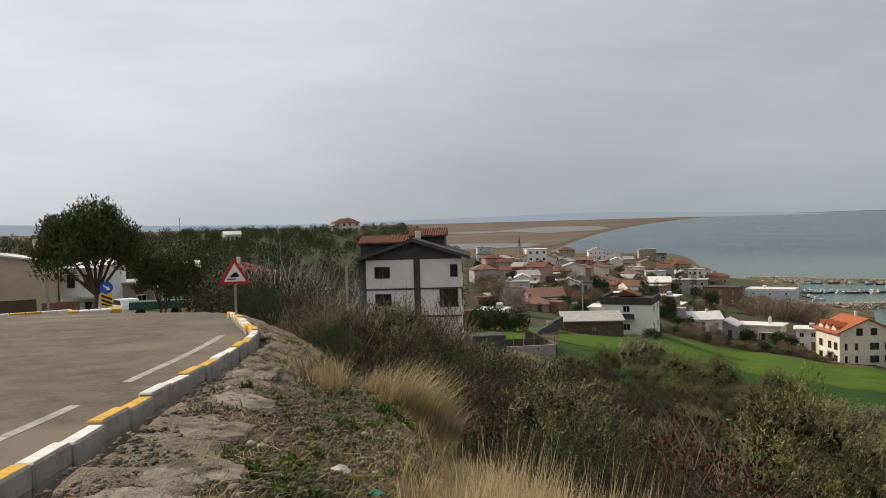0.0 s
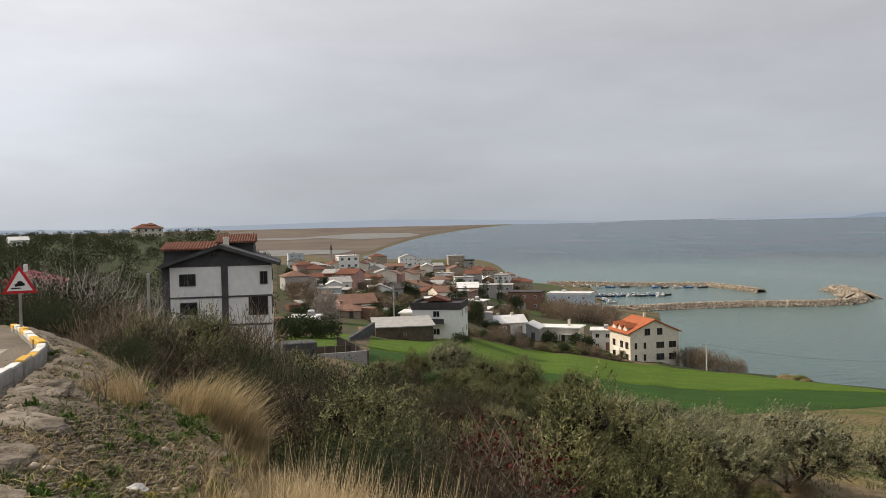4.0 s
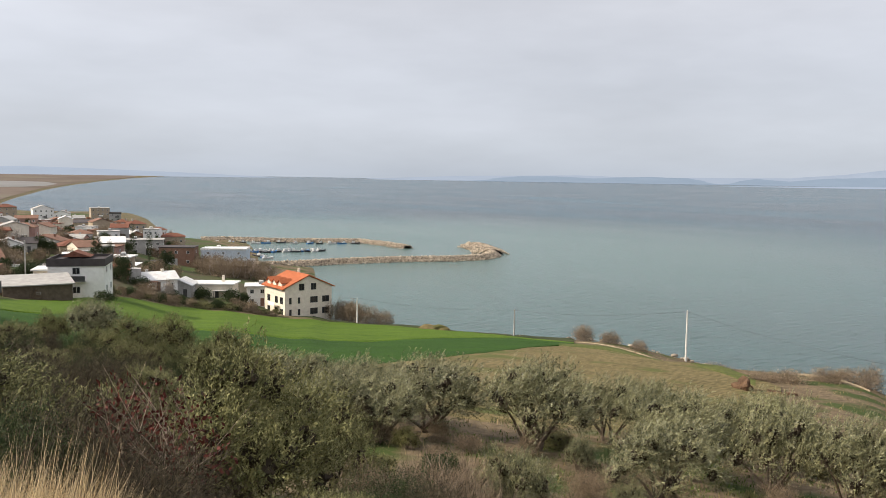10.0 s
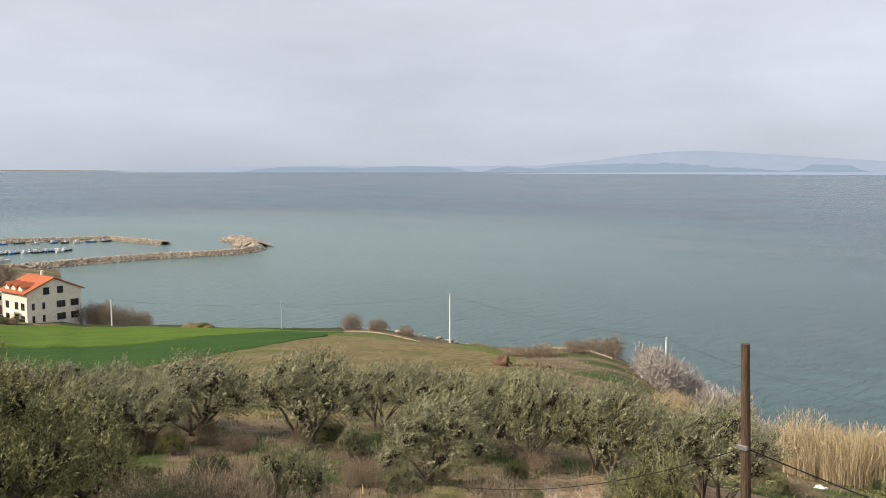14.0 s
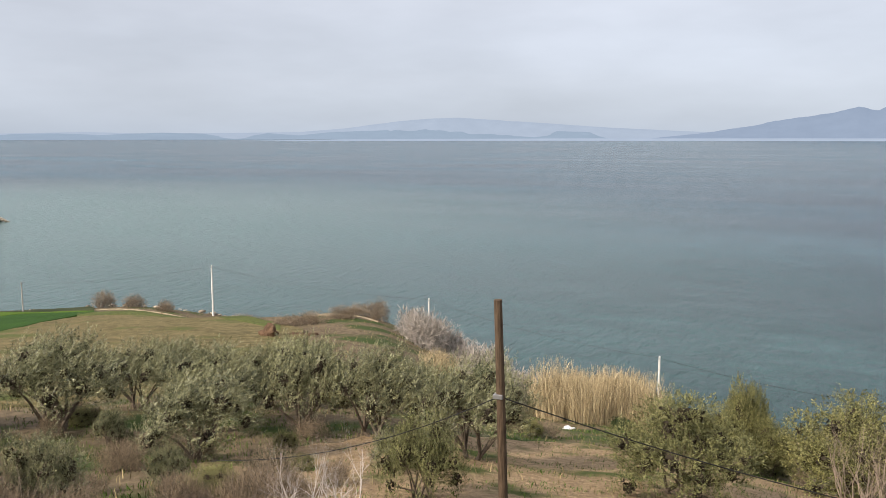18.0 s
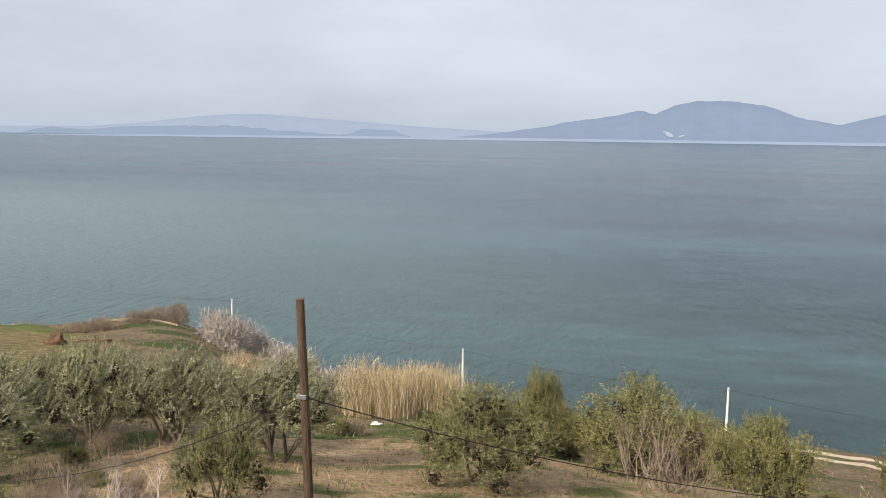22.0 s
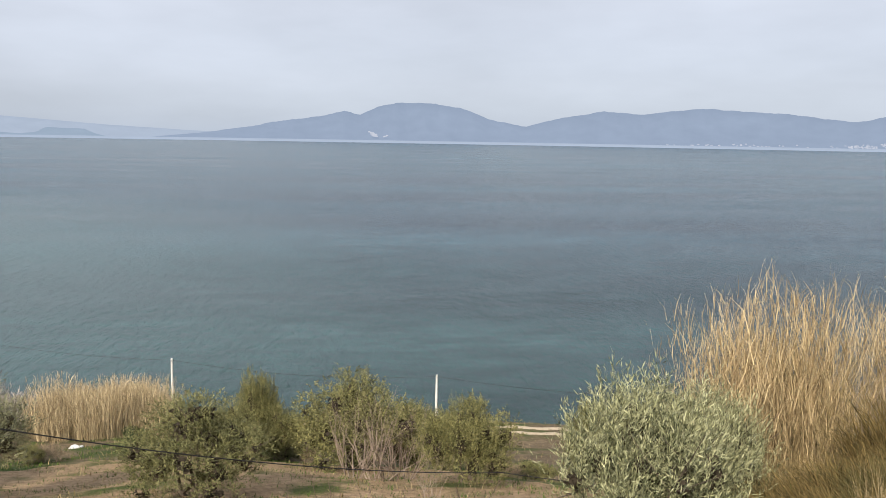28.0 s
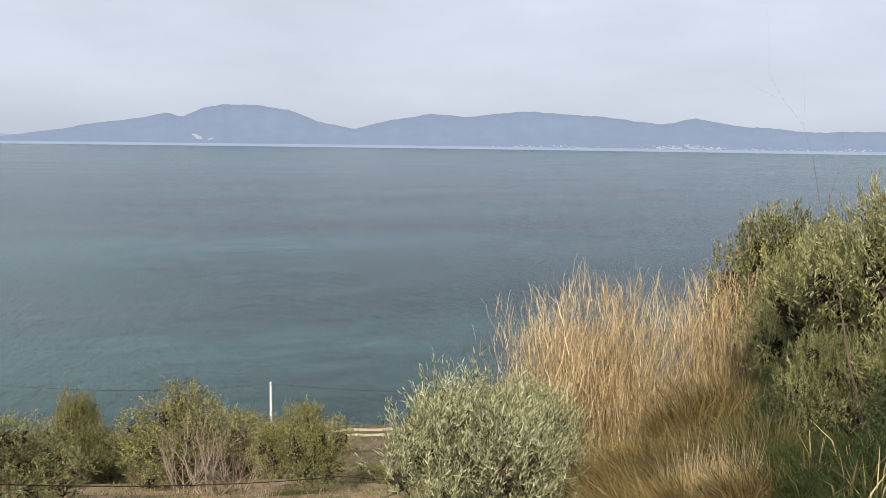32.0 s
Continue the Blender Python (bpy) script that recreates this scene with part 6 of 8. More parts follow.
for i, (a, d, w, h) in enumerate(((-141, 6.0, 1.4, 0.9), (-133, 7.2, 1.2, 0.8))):
    plant("evergreen_bush", "evergreen%d" % (i % 2), "dark green low bush under the evergreen shrub", "shrub", a, d, w, h, i * 29.0, "low bushes of the slope")
# ---- village ----
WINDOWS = {}


def window_meshes(w, h, frame_mat):
    key = (round(w, 2), round(h, 2), frame_mat)
    if key not in WINDOWS:
        b, t = bmesh.new(), 0.09
        for x0, x1, z0, z1 in ((-w / 2, w / 2, h / 2 - t, h / 2), (-w / 2, w / 2, -h / 2, -h / 2 + t), (-w / 2, -w / 2 + t, -h / 2 + t, h / 2 - t), (w / 2 - t, w / 2, -h / 2 + t, h / 2 - t), (-t / 3, t / 3, -h / 2 + t, h / 2 - t)):
            add_box(b, x0, x1, -0.07, 0.02, z0, z1)
        me = bpy.data.meshes.new("window")
        b.to_mesh(me)
        b.free()
        me.materials.append(M[frame_mat])
        p = box(-w / 2 + 0.02, w / 2 - 0.02, -0.025, 0.015, -h / 2 + 0.02, h / 2 - 0.02)
        pane = bpy.data.meshes.new("pane")
        p.to_mesh(pane)
        p.free()
        pane.materials.append(M["glass"])
        WINDOWS[key] = (me, pane)
    return WINDOWS[key]


def window(parent, x, y, z, w, h, face=0.0, frame_mat="frame"):
    """A window set on a wall; face: degrees by which its wall is turned from the front."""
    me, pane = window_meshes(w, h, frame_mat)
    ob = shared("window", me, parent, pose(x, y, z, 0, 0, face))
    shared("pane", pane, ob, Matrix())
    return ob


def roof_mesh(kind, w, dep, h, rise, over):
    b = bmesh.new()
    x, y, t = w / 2 + over, dep / 2 + over, 0.16
    if kind == "flat":
        add_box(b, -x, x, -y, y, h, h + 0.28)
    elif kind == "parapet":
        for x0, x1, y0, y1 in ((-x, x, -y, -y + 0.25), (-x, x, y - 0.25, y), (-x, -x + 0.25, -y + 0.25, y - 0.25), (x - 0.25, x, -y + 0.25, y - 0.25)):
            add_box(b, x0, x1, y0, y1, h - rise * 0.6, h + rise * 0.4)
        add_box(b, -x + 0.25, x - 0.25, -y + 0.25, y - 0.25, h - 0.1, h + 0.05)
    elif kind == "gable_y":
        prism(b, [(-x, h), (0, h + rise), (x, h), (x, h + t), (0, h + rise + t * 1.3), (-x, h + t)], -y, y)
    elif kind == "gable_x":
        prism(b, [(-y, h), (0, h + rise), (y, h), (y, h + t), (0, h + rise + t * 1.3), (-y, h + t)], -x, x)
        bmesh.ops.rotate(b, verts=b.verts, cent=(0, 0, 0), matrix=Matrix.Rotation(radians(90), 3, "Z"))
    elif kind == "shed":
        prism(b, [(-y, h), (y, h + rise), (y, h + rise + t), (-y, h + t)], -x, x)
        bmesh.ops.rotate(b, verts=b.verts, cent=(0, 0, 0), matrix=Matrix.Rotation(radians(90), 3, "Z"))
    else:
        r = max(0.0, x - y)
        top = [b.verts.new((-r, 0, h + rise)), b.verts.new((r, 0, h + rise))] if r > 0.1 else [b.verts.new((0, 0, h + rise))] * 2
        low = [b.verts.new(p) for p in ((-x, -y, h), (x, -y, h), (x, y, h), (-x, y, h))]
        und = [b.verts.new((v.co.x, v.co.y, h - 0.14)) for v in low]
        if r > 0.1:
            b.faces.new((low[0], low[1], top[1], top[0]))
            b.faces.new((low[2], low[3], top[0], top[1]))
        else:
            b.faces.new((low[0], low[1], top[0]))
            b.faces.new((low[2], low[3], top[0]))
        b.faces.new((low[1], low[2], top[1]))
        b.faces.new((low[3], low[0], top[0]))
        for i in range(4):
            b.faces.new((low[i], und[i], und[(i + 1) % 4], low[(i + 1) % 4]))
        b.faces.new(und[::-1])
    return b


def house(label, azimuth, d, w, dep, h, roof, wall, roof_mat, turn=0.0, rise=1.3, over=0.35, storeys=1, cols=2, side_cols=1, win=(1.0, 1.1), chimney=False, group="village houses", frame_mat="frame", door=True, name="house", sink=0.3, tank=False):
    """A house that faces the viewpoint: body, roof, windows, door, chimney."""
    root = empty(name, label, "house", on_land(azimuth, d, turn, 0.0), group)
    b = bmesh.new()
    y, x = dep / 2, w / 2
    if roof == "gable_y":
        prism(b, [(-x, -3), (x, -3), (x, h), (0, h + rise * x / (x + over)), (-x, h)], -y, y)
    elif roof in ("gable_x", "shed"):
        prism(b, [(-y, -3), (y, -3), (y, h + (rise if roof == "shed" else 0)), (0, h + rise * (0.5 if roof == "shed" else y / (y + over))), (-y, h)], -x, x)
        bmesh.ops.rotate(b, verts=b.verts, cent=(0, 0, 0), matrix=Matrix.Rotation(radians(90), 3, "Z"))
    else:
        add_box(b, -x, x, -y, y, -3, h)
    part("wall", b, M[wall], root)
    part("roof", roof_mesh(roof, w, dep, h, rise, over), M[roof_mat], root)
    step = h / storeys
    for s in range(storeys):
        z = step * s + step * 0.52
        for c in range(cols):
            wx = -x + w * (c + 0.5) / cols
            if door and s == 0 and c == cols // 2 and cols > 1:
                dd = part("door", box(wx - 0.45, wx + 0.45, -y - 0.05, -y + 0.02, 0, 2.05, 0.01), M["wall_brick" if wall == "wall_white" else "frame_dark"], root)
                part("door_handle", box(wx + 0.3, wx + 0.36, -y - 0.1, -y - 0.05, 0.98, 1.06), M["steel"], dd)
                continue
            window(root, wx, -y, z, *win, 0, frame_mat)
        for c in range(side_cols):
            wy = -y + dep * (c + 0.5) / side_cols
            window(root, x, wy, z, *win, 90, frame_mat)
            window(root, -x, wy, z, *win, -90, frame_mat)
    seed = random.Random(int(abs(azimuth) * 1000 + d))
    if roof in ("hip", "gable_x", "gable_y") and seed.random() < 0.7:
        cx = seed.uniform(-0.3, 0.3) * w
        ch = part("chimney", box(cx - 0.28, cx + 0.28, 0.1, 0.66, h, h + rise + 0.55, 0.03), M["wall_brick" if seed.random() < 0.4 else "wall_grey"], root)
        part("chimney_cap", box(cx - 0.36, cx + 0.36, 0.02, 0.74, h + rise + 0.55, h + rise + 0.65), M["roof_grey"], ch)
    if roof == "flat" and seed.random() < 0.7:
        tx = seed.uniform(-0.3, 0.25) * w
        stand = part("heater_stand", box(tx, tx + 1.3, -0.3, 0.9, h + 0.28, h + 0.75), M["steel"], root)
        part("water_heater", box(tx + 0.05, tx + 1.25, 0.3, 0.8, h + 0.75, h + 1.25, 0.15), M["roof_white"], stand, "white roof water tank")
    if seed.random() < 0.55 and w > 5:
        px = seed.choice((-1, 1)) * w * 0.22
        porch = part("porch_roof", prism(bmesh.new(), [(px - 1.6, 2.25), (px + 1.6, 2.25), (px + 1.6, 2.37), (px - 1.6, 2.37)], -y - 1.7, -y - 0.003), M[seed.choice(("roof_grey", "roof_brown", "roof_white"))], root)
        for ex in (-1.5, 1.5):
            part("porch_post", box(px + ex - 0.05, px + ex + 0.05, -y - 1.65, -y - 1.55, -2, 2.25), M["frame_dark"], porch)
    if storeys > 1 and seed.random() < 0.6:
        bx = seed.uniform(-0.2, 0.2) * w
        bal = part("balcony", box(bx - 1.4, bx + 1.4, -y - 1.1, -y - 0.003, step - 0.12, step, 0.01), M["roof_grey"], root)
        part("railing", box(bx - 1.4, bx + 1.4, -y - 1.1, -y - 1.04, step, step + 0.9), M[seed.choice(("wall_white", "frame_dark", "wall_tan"))], bal)
    if seed.random() < 0.5:
        sx = seed.choice((-1, 1)) * (x + 1.35)
        part("lean_to", prism(bmesh.new(), [(sx - 1.3, -2.5), (sx + 1.3, -2.5), (sx + 1.3, 2.1), (sx - 1.3, 2.3)], -y * 0.6, y * 0.7), M[seed.choice(("wall_grey", "wall_shed", "wall_brick"))], root)
    if chimney:
        part("chimney", box(w * 0.18, w * 0.18 + 0.6, -0.3, 0.3, h + rise * 0.3, h + rise + 0.7, 0.03), M["wall_cream"], root)
    if tank:
        part("water_heater", box(-w * 0.2, -w * 0.2 + 1.6, -0.4, 0.3, h + 0.3, h + 1.2, 0.2), M["roof_white"], root, "white roof water tank")
    return root


H = house
H("tall white three-storey house with balconies on the village slope", -6.1, 452, 10.5, 9, 10.2, "flat", "wall_white", "roof_white", 12, storeys=3, cols=3, side_cols=2, win=(1.4, 1.3))
H("low white wall building with a flat roof", -4.7, 256, 8.4, 6, 2.8, "flat", "wall_blue", "roof_grey", -6, cols=2)
H("long low building under a bright white metal roof", -8.4, 290, 9.4, 6, 2.4, "shed", "wall_white", "roof_white", 4, rise=0.9, cols=4)
H("low grey-white annex with a flat roof", -9.9, 292, 5.0, 6, 3.2, "flat", "wall_white", "roof_grey", 0, cols=2)
H("wide low house under a faded pinkish roof", -6.6, 206, 8.4, 8, 2.6, "gable_x", "wall_pink", "roof_brown", 14, rise=1.9, cols=2)
H("low house under weathered brown tiles", -6.0, 192, 7.4, 6, 1.8, "hip", "wall_tan", "roof_brown", -14, rise=1.3, cols=2)
H("tan house under a flat red tiled roof", -7.2, 342, 13, 9, 3.4, "gable_x", "wall_tan", "roof_red", 5, rise=1.0, cols=4)
H("tan block with brick-red upper floor", -8.1, 640, 12, 10, 9, "hip", "wall_tan", "roof_red", 10, rise=2, storeys=3, cols=3)
H("white apartment house by the shore", -10.1, 640, 13, 10, 8.5, "gable_y", "wall_white", "roof_grey", 8, rise=2.4, storeys=3, cols=4)
H("white shore house with a pitched roof", -11.2, 610, 9, 8, 6.5, "gable_y", "wall_white", "roof_grey", -8, rise=2.0, storeys=2, cols=3)
H("small white house under a red hipped roof", -10.6, 436, 8.4, 7, 2.9, "hip", "wall_white", "roof_red", 0, rise=1.9, cols=3, over=0.6)
H("yellowish concrete block on the shore", -13.3, 690, 13, 10, 9.0, "flat", "wall_tan", "roof_grey", 8, storeys=3, cols=4)
H("narrow grey concrete block by the shore", -14.2, 680, 8, 8, 6.5, "parapet", "wall_grey", "roof_dark", 0, storeys=2, cols=2, rise=0.8)
H("dark roofed long barn-like house", -12.6, 486, 13, 8, 4.6, "shed", "wall_tan", "roof_dark", 0, rise=1.2, cols=4)
H("low brown block-walled shed with a pale flat roof", -9.7, 150, 9.9, 7, 2.6, "shed", "wall_shed", "roof_grey", 6, rise=0.9, cols=1, side_cols=0, door=False, win=(0.6, 0.5))
big = H("tall pale grey house with a dark parapet", -12.25, 162, 9.0, 9, 6.5, "parapet", "wall_white", "roof_dark", -10, rise=1.3, storeys=2, cols=1, side_cols=2, win=(1.3, 1.2), door=False, over=0.15)
part("upper_roof", prism(bmesh.new(), [(-3.2, 6.9), (-1.2, 7.9), (1.6, 6.9)], 0.0, 4.0), M["roof_red"], big, "red tiled upper roof")
H("cream front with porch columns beside a tall grey house", -10.4, 166, 3.8, 6, 4.4, "flat", "wall_cream", "roof_white", -10, storeys=2, cols=3, win=(0.7, 1.2), door=False)
H("house under a rust-red tiled roof", -11.9, 286, 10, 8, 3.2, "hip", "wall_tan", "roof_red", 10, rise=1.8, cols=3)
H("small tan house with a pale flat roof", -14.4, 236, 6.4, 6, 3.9, "flat", "wall_tan", "roof_white", -18, over=0.7, cols=2)
H("low brick outbuilding with a patched tile roof", -14.2, 214, 6.0, 5, 1.7, "shed", "wall_brick", "roof_red", 0, rise=1.2, cols=1, door=False)
H("house under a bright white metal roof", -16.5, 216, 9.0, 7, 2.5, "gable_x", "wall_white", "roof_white", 16, rise=1.6, cols=3, chimney=True, over=0.5)
H("dark fronted porch house with a white gable", -18.2, 219, 5.6, 7, 2.8, "gable_y", "wall_grey", "roof_white", -12, rise=1.4, cols=2)
H("long cream house with a flat roof and chimneys", -20.2, 222, 10.6, 6, 3.7, "flat", "wall_cream", "roof_white", -14, cols=4, chimney=True, over=0.5)
H("dark brown flat-roofed house", -18.0, 330, 12.4, 9, 6.8, "flat", "wall_brick", "roof_dark", -12, storeys=2, cols=3, over=0.2)
H("pale blue house above the harbour", -20.9, 350, 17.5, 10, 6.6, "parapet", "wall_blue", "roof_white", -10, storeys=2, cols=3, rise=0.7, win=(0.9, 0.9), over=0.1, tank=True)
H("house under a long red tiled roof", -17.6, 445, 12, 8, 4.6, "hip", "wall_tan", "roof_red", 0, rise=1.6, cols=3)
H("grey flat-roofed building behind cypresses", -15.8, 350, 15.5, 9, 5.6, "flat", "wall_grey", "roof_grey", -4, storeys=2, cols=4)
H("tan three-storey house near the shore", -15.4, 470, 9, 9, 7.2, "hip", "wall_tan", "roof_red", 10, storeys=2, cols=3, rise=1.8)
H("white house with a roof terrace", -16.4, 440, 7, 8, 6.8, "flat", "wall_white", "roof_grey", -12, storeys=2, cols=3, tank=True)
H("small white two-storey house with a balcony", -22.9, 222, 5.0, 6, 4.9, "flat", "wall_white", "roof_white", 0, storeys=2, cols=2, over=0.6)
H("house under a red tiled roof", -4.0, 396, 8, 7, 4.2, "hip", "wall_tan", "roof_red", 0, rise=2, cols=2)
H("tall grey building at the village edge", -2.7, 560, 9.5, 9, 9.6, "flat", "wall_blue", "roof_grey", 6, storeys=3, cols=2)
H("house with a white sheet roof", -13.9, 330, 10, 8, 3.0, "shed", "wall_tan", "roof_white", 0, rise=1.6, cols=3)
H("house under brown tiles among trees", -5.3, 520, 10, 9, 5, "hip", "wall_white", "roof_red", 15, rise=2.0, storeys=2, cols=3)
H("white house with a pitched roof", -7.4, 560, 9, 8, 5.6, "gable_y", "wall_white", "roof_red", -15, rise=2.0, storeys=2, cols=2)
H("low tan house among roofs", -9.2, 520, 11, 9, 4.8, "gable_x", "wall_pink", "roof_brown", 0, rise=1.7, storeys=2, cols=3)
H("low house under brown tiles", -11.4, 540, 9, 8, 3.6, "hip", "wall_brick", "roof_brown", 12, rise=1.8, cols=2)
H("low white house under red tiles", -14.6, 560, 9, 8, 4.6, "hip", "wall_white", "roof_red", -10, rise=1.8, storeys=2, cols=3)
H("small house with a white gable", -5.2, 290, 5.0, 6, 2.4, "gable_y", "wall_white", "roof_white", 0, rise=1.2, cols=1, door=False)
H("long tan house with an orange roof edge", -3.6, 330, 10, 8, 3.0, "gable_x", "wall_white", "roof_red", 0, rise=1.3, cols=3)
H("low tan house below the slope", -8.3, 390, 14, 8, 3.6, "gable_x", "wall_brick", "roof_brown", -5, rise=1.8, cols=3)
H("low grey house among roofs", -12.2, 390, 9, 8, 3.2, "hip", "wall_grey", "roof_brown", 6, rise=1.6, cols=2)
H("white low house among roofs", -13.8, 420, 9, 8, 3.6, "flat", "wall_white", "roof_grey", 6, cols=3)
H("red roofed house among trees", -16.8, 520, 8, 7, 3.6, "hip", "wall_white", "roof_red", 6, rise=1.6, cols=2)
H("low house with a tin roof", -10.8, 336, 8, 7, 2.8, "gable_x", "wall_tan", "roof_brown", -8, rise=1.5, cols=2)
H("small white house on the slope", -3.2, 150, 4.6, 5, 2.3, "flat", "wall_white", "roof_white", -16, cols=1, door=False)
H("white farm house in the olive hills", 13.8, 330, 6, 5, 2.6, "gable_x", "wall_white", "roof_white", 10, rise=1.2, cols=2)
# more roofs that fill the far village
r = random.Random(5)
for i in range(58):
    a = -2.6 - 13.2 * ((i * 0.618) % 1)
    d = 265 + 365 * ((i * 0.37) % 1) * (1 if a > -9 else 0.9)
    wall = r.choice(("wall_white", "wall_tan", "wall_cream", "wall_pink", "wall_grey", "wall_brick"))
    H("village house with %s walls" % wall.split("_")[1], a, d, r.uniform(6, 10), r.uniform(6, 9), r.choice((2.9, 3.2, 5.6)), r.choice(("hip", "gable_x", "gable_y", "flat")), wall,
      r.choice(("roof_red", "roof_brown", "roof_grey", "roof_brown", "roof_dark", "roof_white")), r.uniform(-25, 25), rise=1.6, cols=2)
for i in range(70):
    a, d = -2.5 - 14.5 * r.random(), r.uniform(190, 640)
    plant("garden_brush", "brushfar%d" % (i % 3), "brown leafless brush between village houses", "shrub", a + 0.2, d + 2, r.uniform(4, 8), r.uniform(2, 4.5), i * 7.0, "brush among the houses")
    bare("bare_tree", "tree%d" % (i % 2), "leafless brown tree between village houses", a, d, r.uniform(4, 7), r.uniform(3.5, 6.5), i * 71.0, "bare trees among the houses", "tree")
for i in range(90):
    a, d = -2.5 - 16 * r.random(), r.uniform(175, 560)
    if a < -14 and d < 204:
        continue
    key = r.choice(("brushfar0", "brushfar1", "brushfar2", "palefar0", "dark0", "dark2", "brushfar1"))
    plant("leafless_tree", key, "twiggy leafless tree among the houses" if key[0] != "d" else "dark evergreen tree among the houses", "tree", a, d, r.uniform(3, 6), r.uniform(3, 6.5), i * 13.0, "small trees of the village")
for i in range(70):
    a, d = -2.2 - 14 * r.random(), r.uniform(190, 600)
    plant("garden_shrub", "dark%d" % (i % 3), "dark evergreen shrub beside a house", "shrub", a, d, r.uniform(3, 6), r.uniform(2, 4), i * 19.0, "village evergreens")
for az, d, hh, mat in ((-5.05, 500, 17, "wall_grey"), (-6.6, 480, 12, "wall_white")):
    root = empty("minaret", "slender %s minaret above the roofs" % mat.split("_")[1], "tower", on_land(az, d), "minarets")
    part("shaft", box(-0.7, 0.7, -0.7, 0.7, -1, hh * 0.72, 0.2), M[mat], root)
    part("balcony", box(-1.1, 1.1, -1.1, 1.1, hh * 0.72, hh * 0.76, 0.2), M[mat], root)
    b = bmesh.new()
    bmesh.ops.create_cone(b, cap_ends=True, segments=10, radius1=0.7, radius2=0.05, depth=hh * 0.24, matrix=Matrix.Translation((0, 0, hh * 0.88)))
    part("spire", b, M["roof_dark"], root)

for i in range(40):
    a, d = -3.0 - 15.5 * ((i * 0.73) % 1), r.uniform(165, 480)
    if a < -14 and d < 205:
        continue
    if i % 2:
        H("small lean-to shed between houses", a, d, r.uniform(2.5, 4.5), r.uniform(2.5, 4), r.uniform(1.9, 2.4), "shed", r.choice(("wall_shed", "wall_grey", "wall_brick", "wall_tan")), r.choice(("roof_grey", "roof_brown", "roof_white")),
          r.uniform(-30, 30), rise=0.5, cols=1, side_cols=0, door=False, win=(0.6, 0.6), name="shed", group="village sheds", over=0.15)
    else:
        yw = part("yard_wall", box(-r.uniform(3, 7), r.uniform(3, 7), -0.1, 0.1, -1.5, r.uniform(1.0, 1.6), 0.02), M[r.choice(("wall_grey", "wall_white", "wall_shed"))], None)
        yw.matrix_world = on_land(a, d, r.uniform(-35, 35))
        tagged(yw, "low rendered yard wall between houses", "wall", "yard walls")

r = random.Random(87)
for i in range(46):
    q = (i + r.random()) / 46
    a = -9.6 - 14.6 * q
    d = float(np.interp(-a, (7.5, 10.8, 15.2, 18.4, 22, 26.5), (134, 149, 173, 196, 194, 200))) + r.uniform(1.5, 9)
    key = r.choice(("dark0", "dark2", "brushfar0", "brushfar1", "brushfar2", "thicket0"))
    plant("hedge_shrub", key, "uneven hedge shrub between the field and the houses", "shrub", a, d, r.uniform(2.0, 4.2), r.uniform(1.0, 2.4), i * 37.0, "hedge above the field")
# white three-storey house with dark cladding, the nearest of all
root = empty("white_house", "white three-storey house with dark grey bands and red tiled roofs", "house", pose(*polar(1.75, 97)[:2], 27.2, 0, 0, 1.75 - 4))
W, Dp = 5.1, 4.6
b = prism(bmesh.new(), [(-W, -2.5), (W, -2.5), (W, 8.7), (0.2, 8.7), (-W, 8.7)], -Dp, Dp)
part("wall", b, M["wall_white"], root)
part("gable", prism(bmesh.new(), [(-W - 0.05, 8.7), (W + 0.05, 8.7), (W + 0.05, 8.85), (0, 10.62), (-W - 0.05, 8.85)], -Dp - 0.06, Dp), M["wall_dark"], root, "dark grey gable")
part("eave", prism(bmesh.new(), [(-W - 1.0, 8.6), (0, 10.6), (W + 1.0, 8.6), (W + 1.0, 8.95), (0, 11.0), (-W - 1.0, 8.95)], -Dp - 0.9, Dp + 0.6), M["wall_dark"], root, "wide dark eave")
part("side_cladding", box(-W - 0.9, -W - 0.003, -Dp + 0.6, Dp, -2.5, 8.8), M["wall_dark"], root, "dark grey side wall")
part("pilaster", box(0.05, 0.72, -Dp - 0.12, -Dp - 0.003, -2.5, 10.6), M["wall_dark"], root)
part("upper_band", box(-W - 0.02, W + 0.02, -Dp - 0.08, -Dp - 0.003, 5.45, 5.62), M["wall_dark"], root)
part("lower_band", box(-W - 0.02, W + 0.02, -Dp - 0.08, -Dp - 0.003, 2.45, 2.65), M["wall_dark"], root)
part("rear_storey", box(-W - 1.2, W - 1.9, 0.4, Dp + 3, 8.9, 10.45), M["wall_dark"], root, "dark set-back upper storey")
part("right_storey", box(-0.5, W - 1.9, 0.5, Dp + 2, 10.45, 11.1), M["wall_dark"], root)


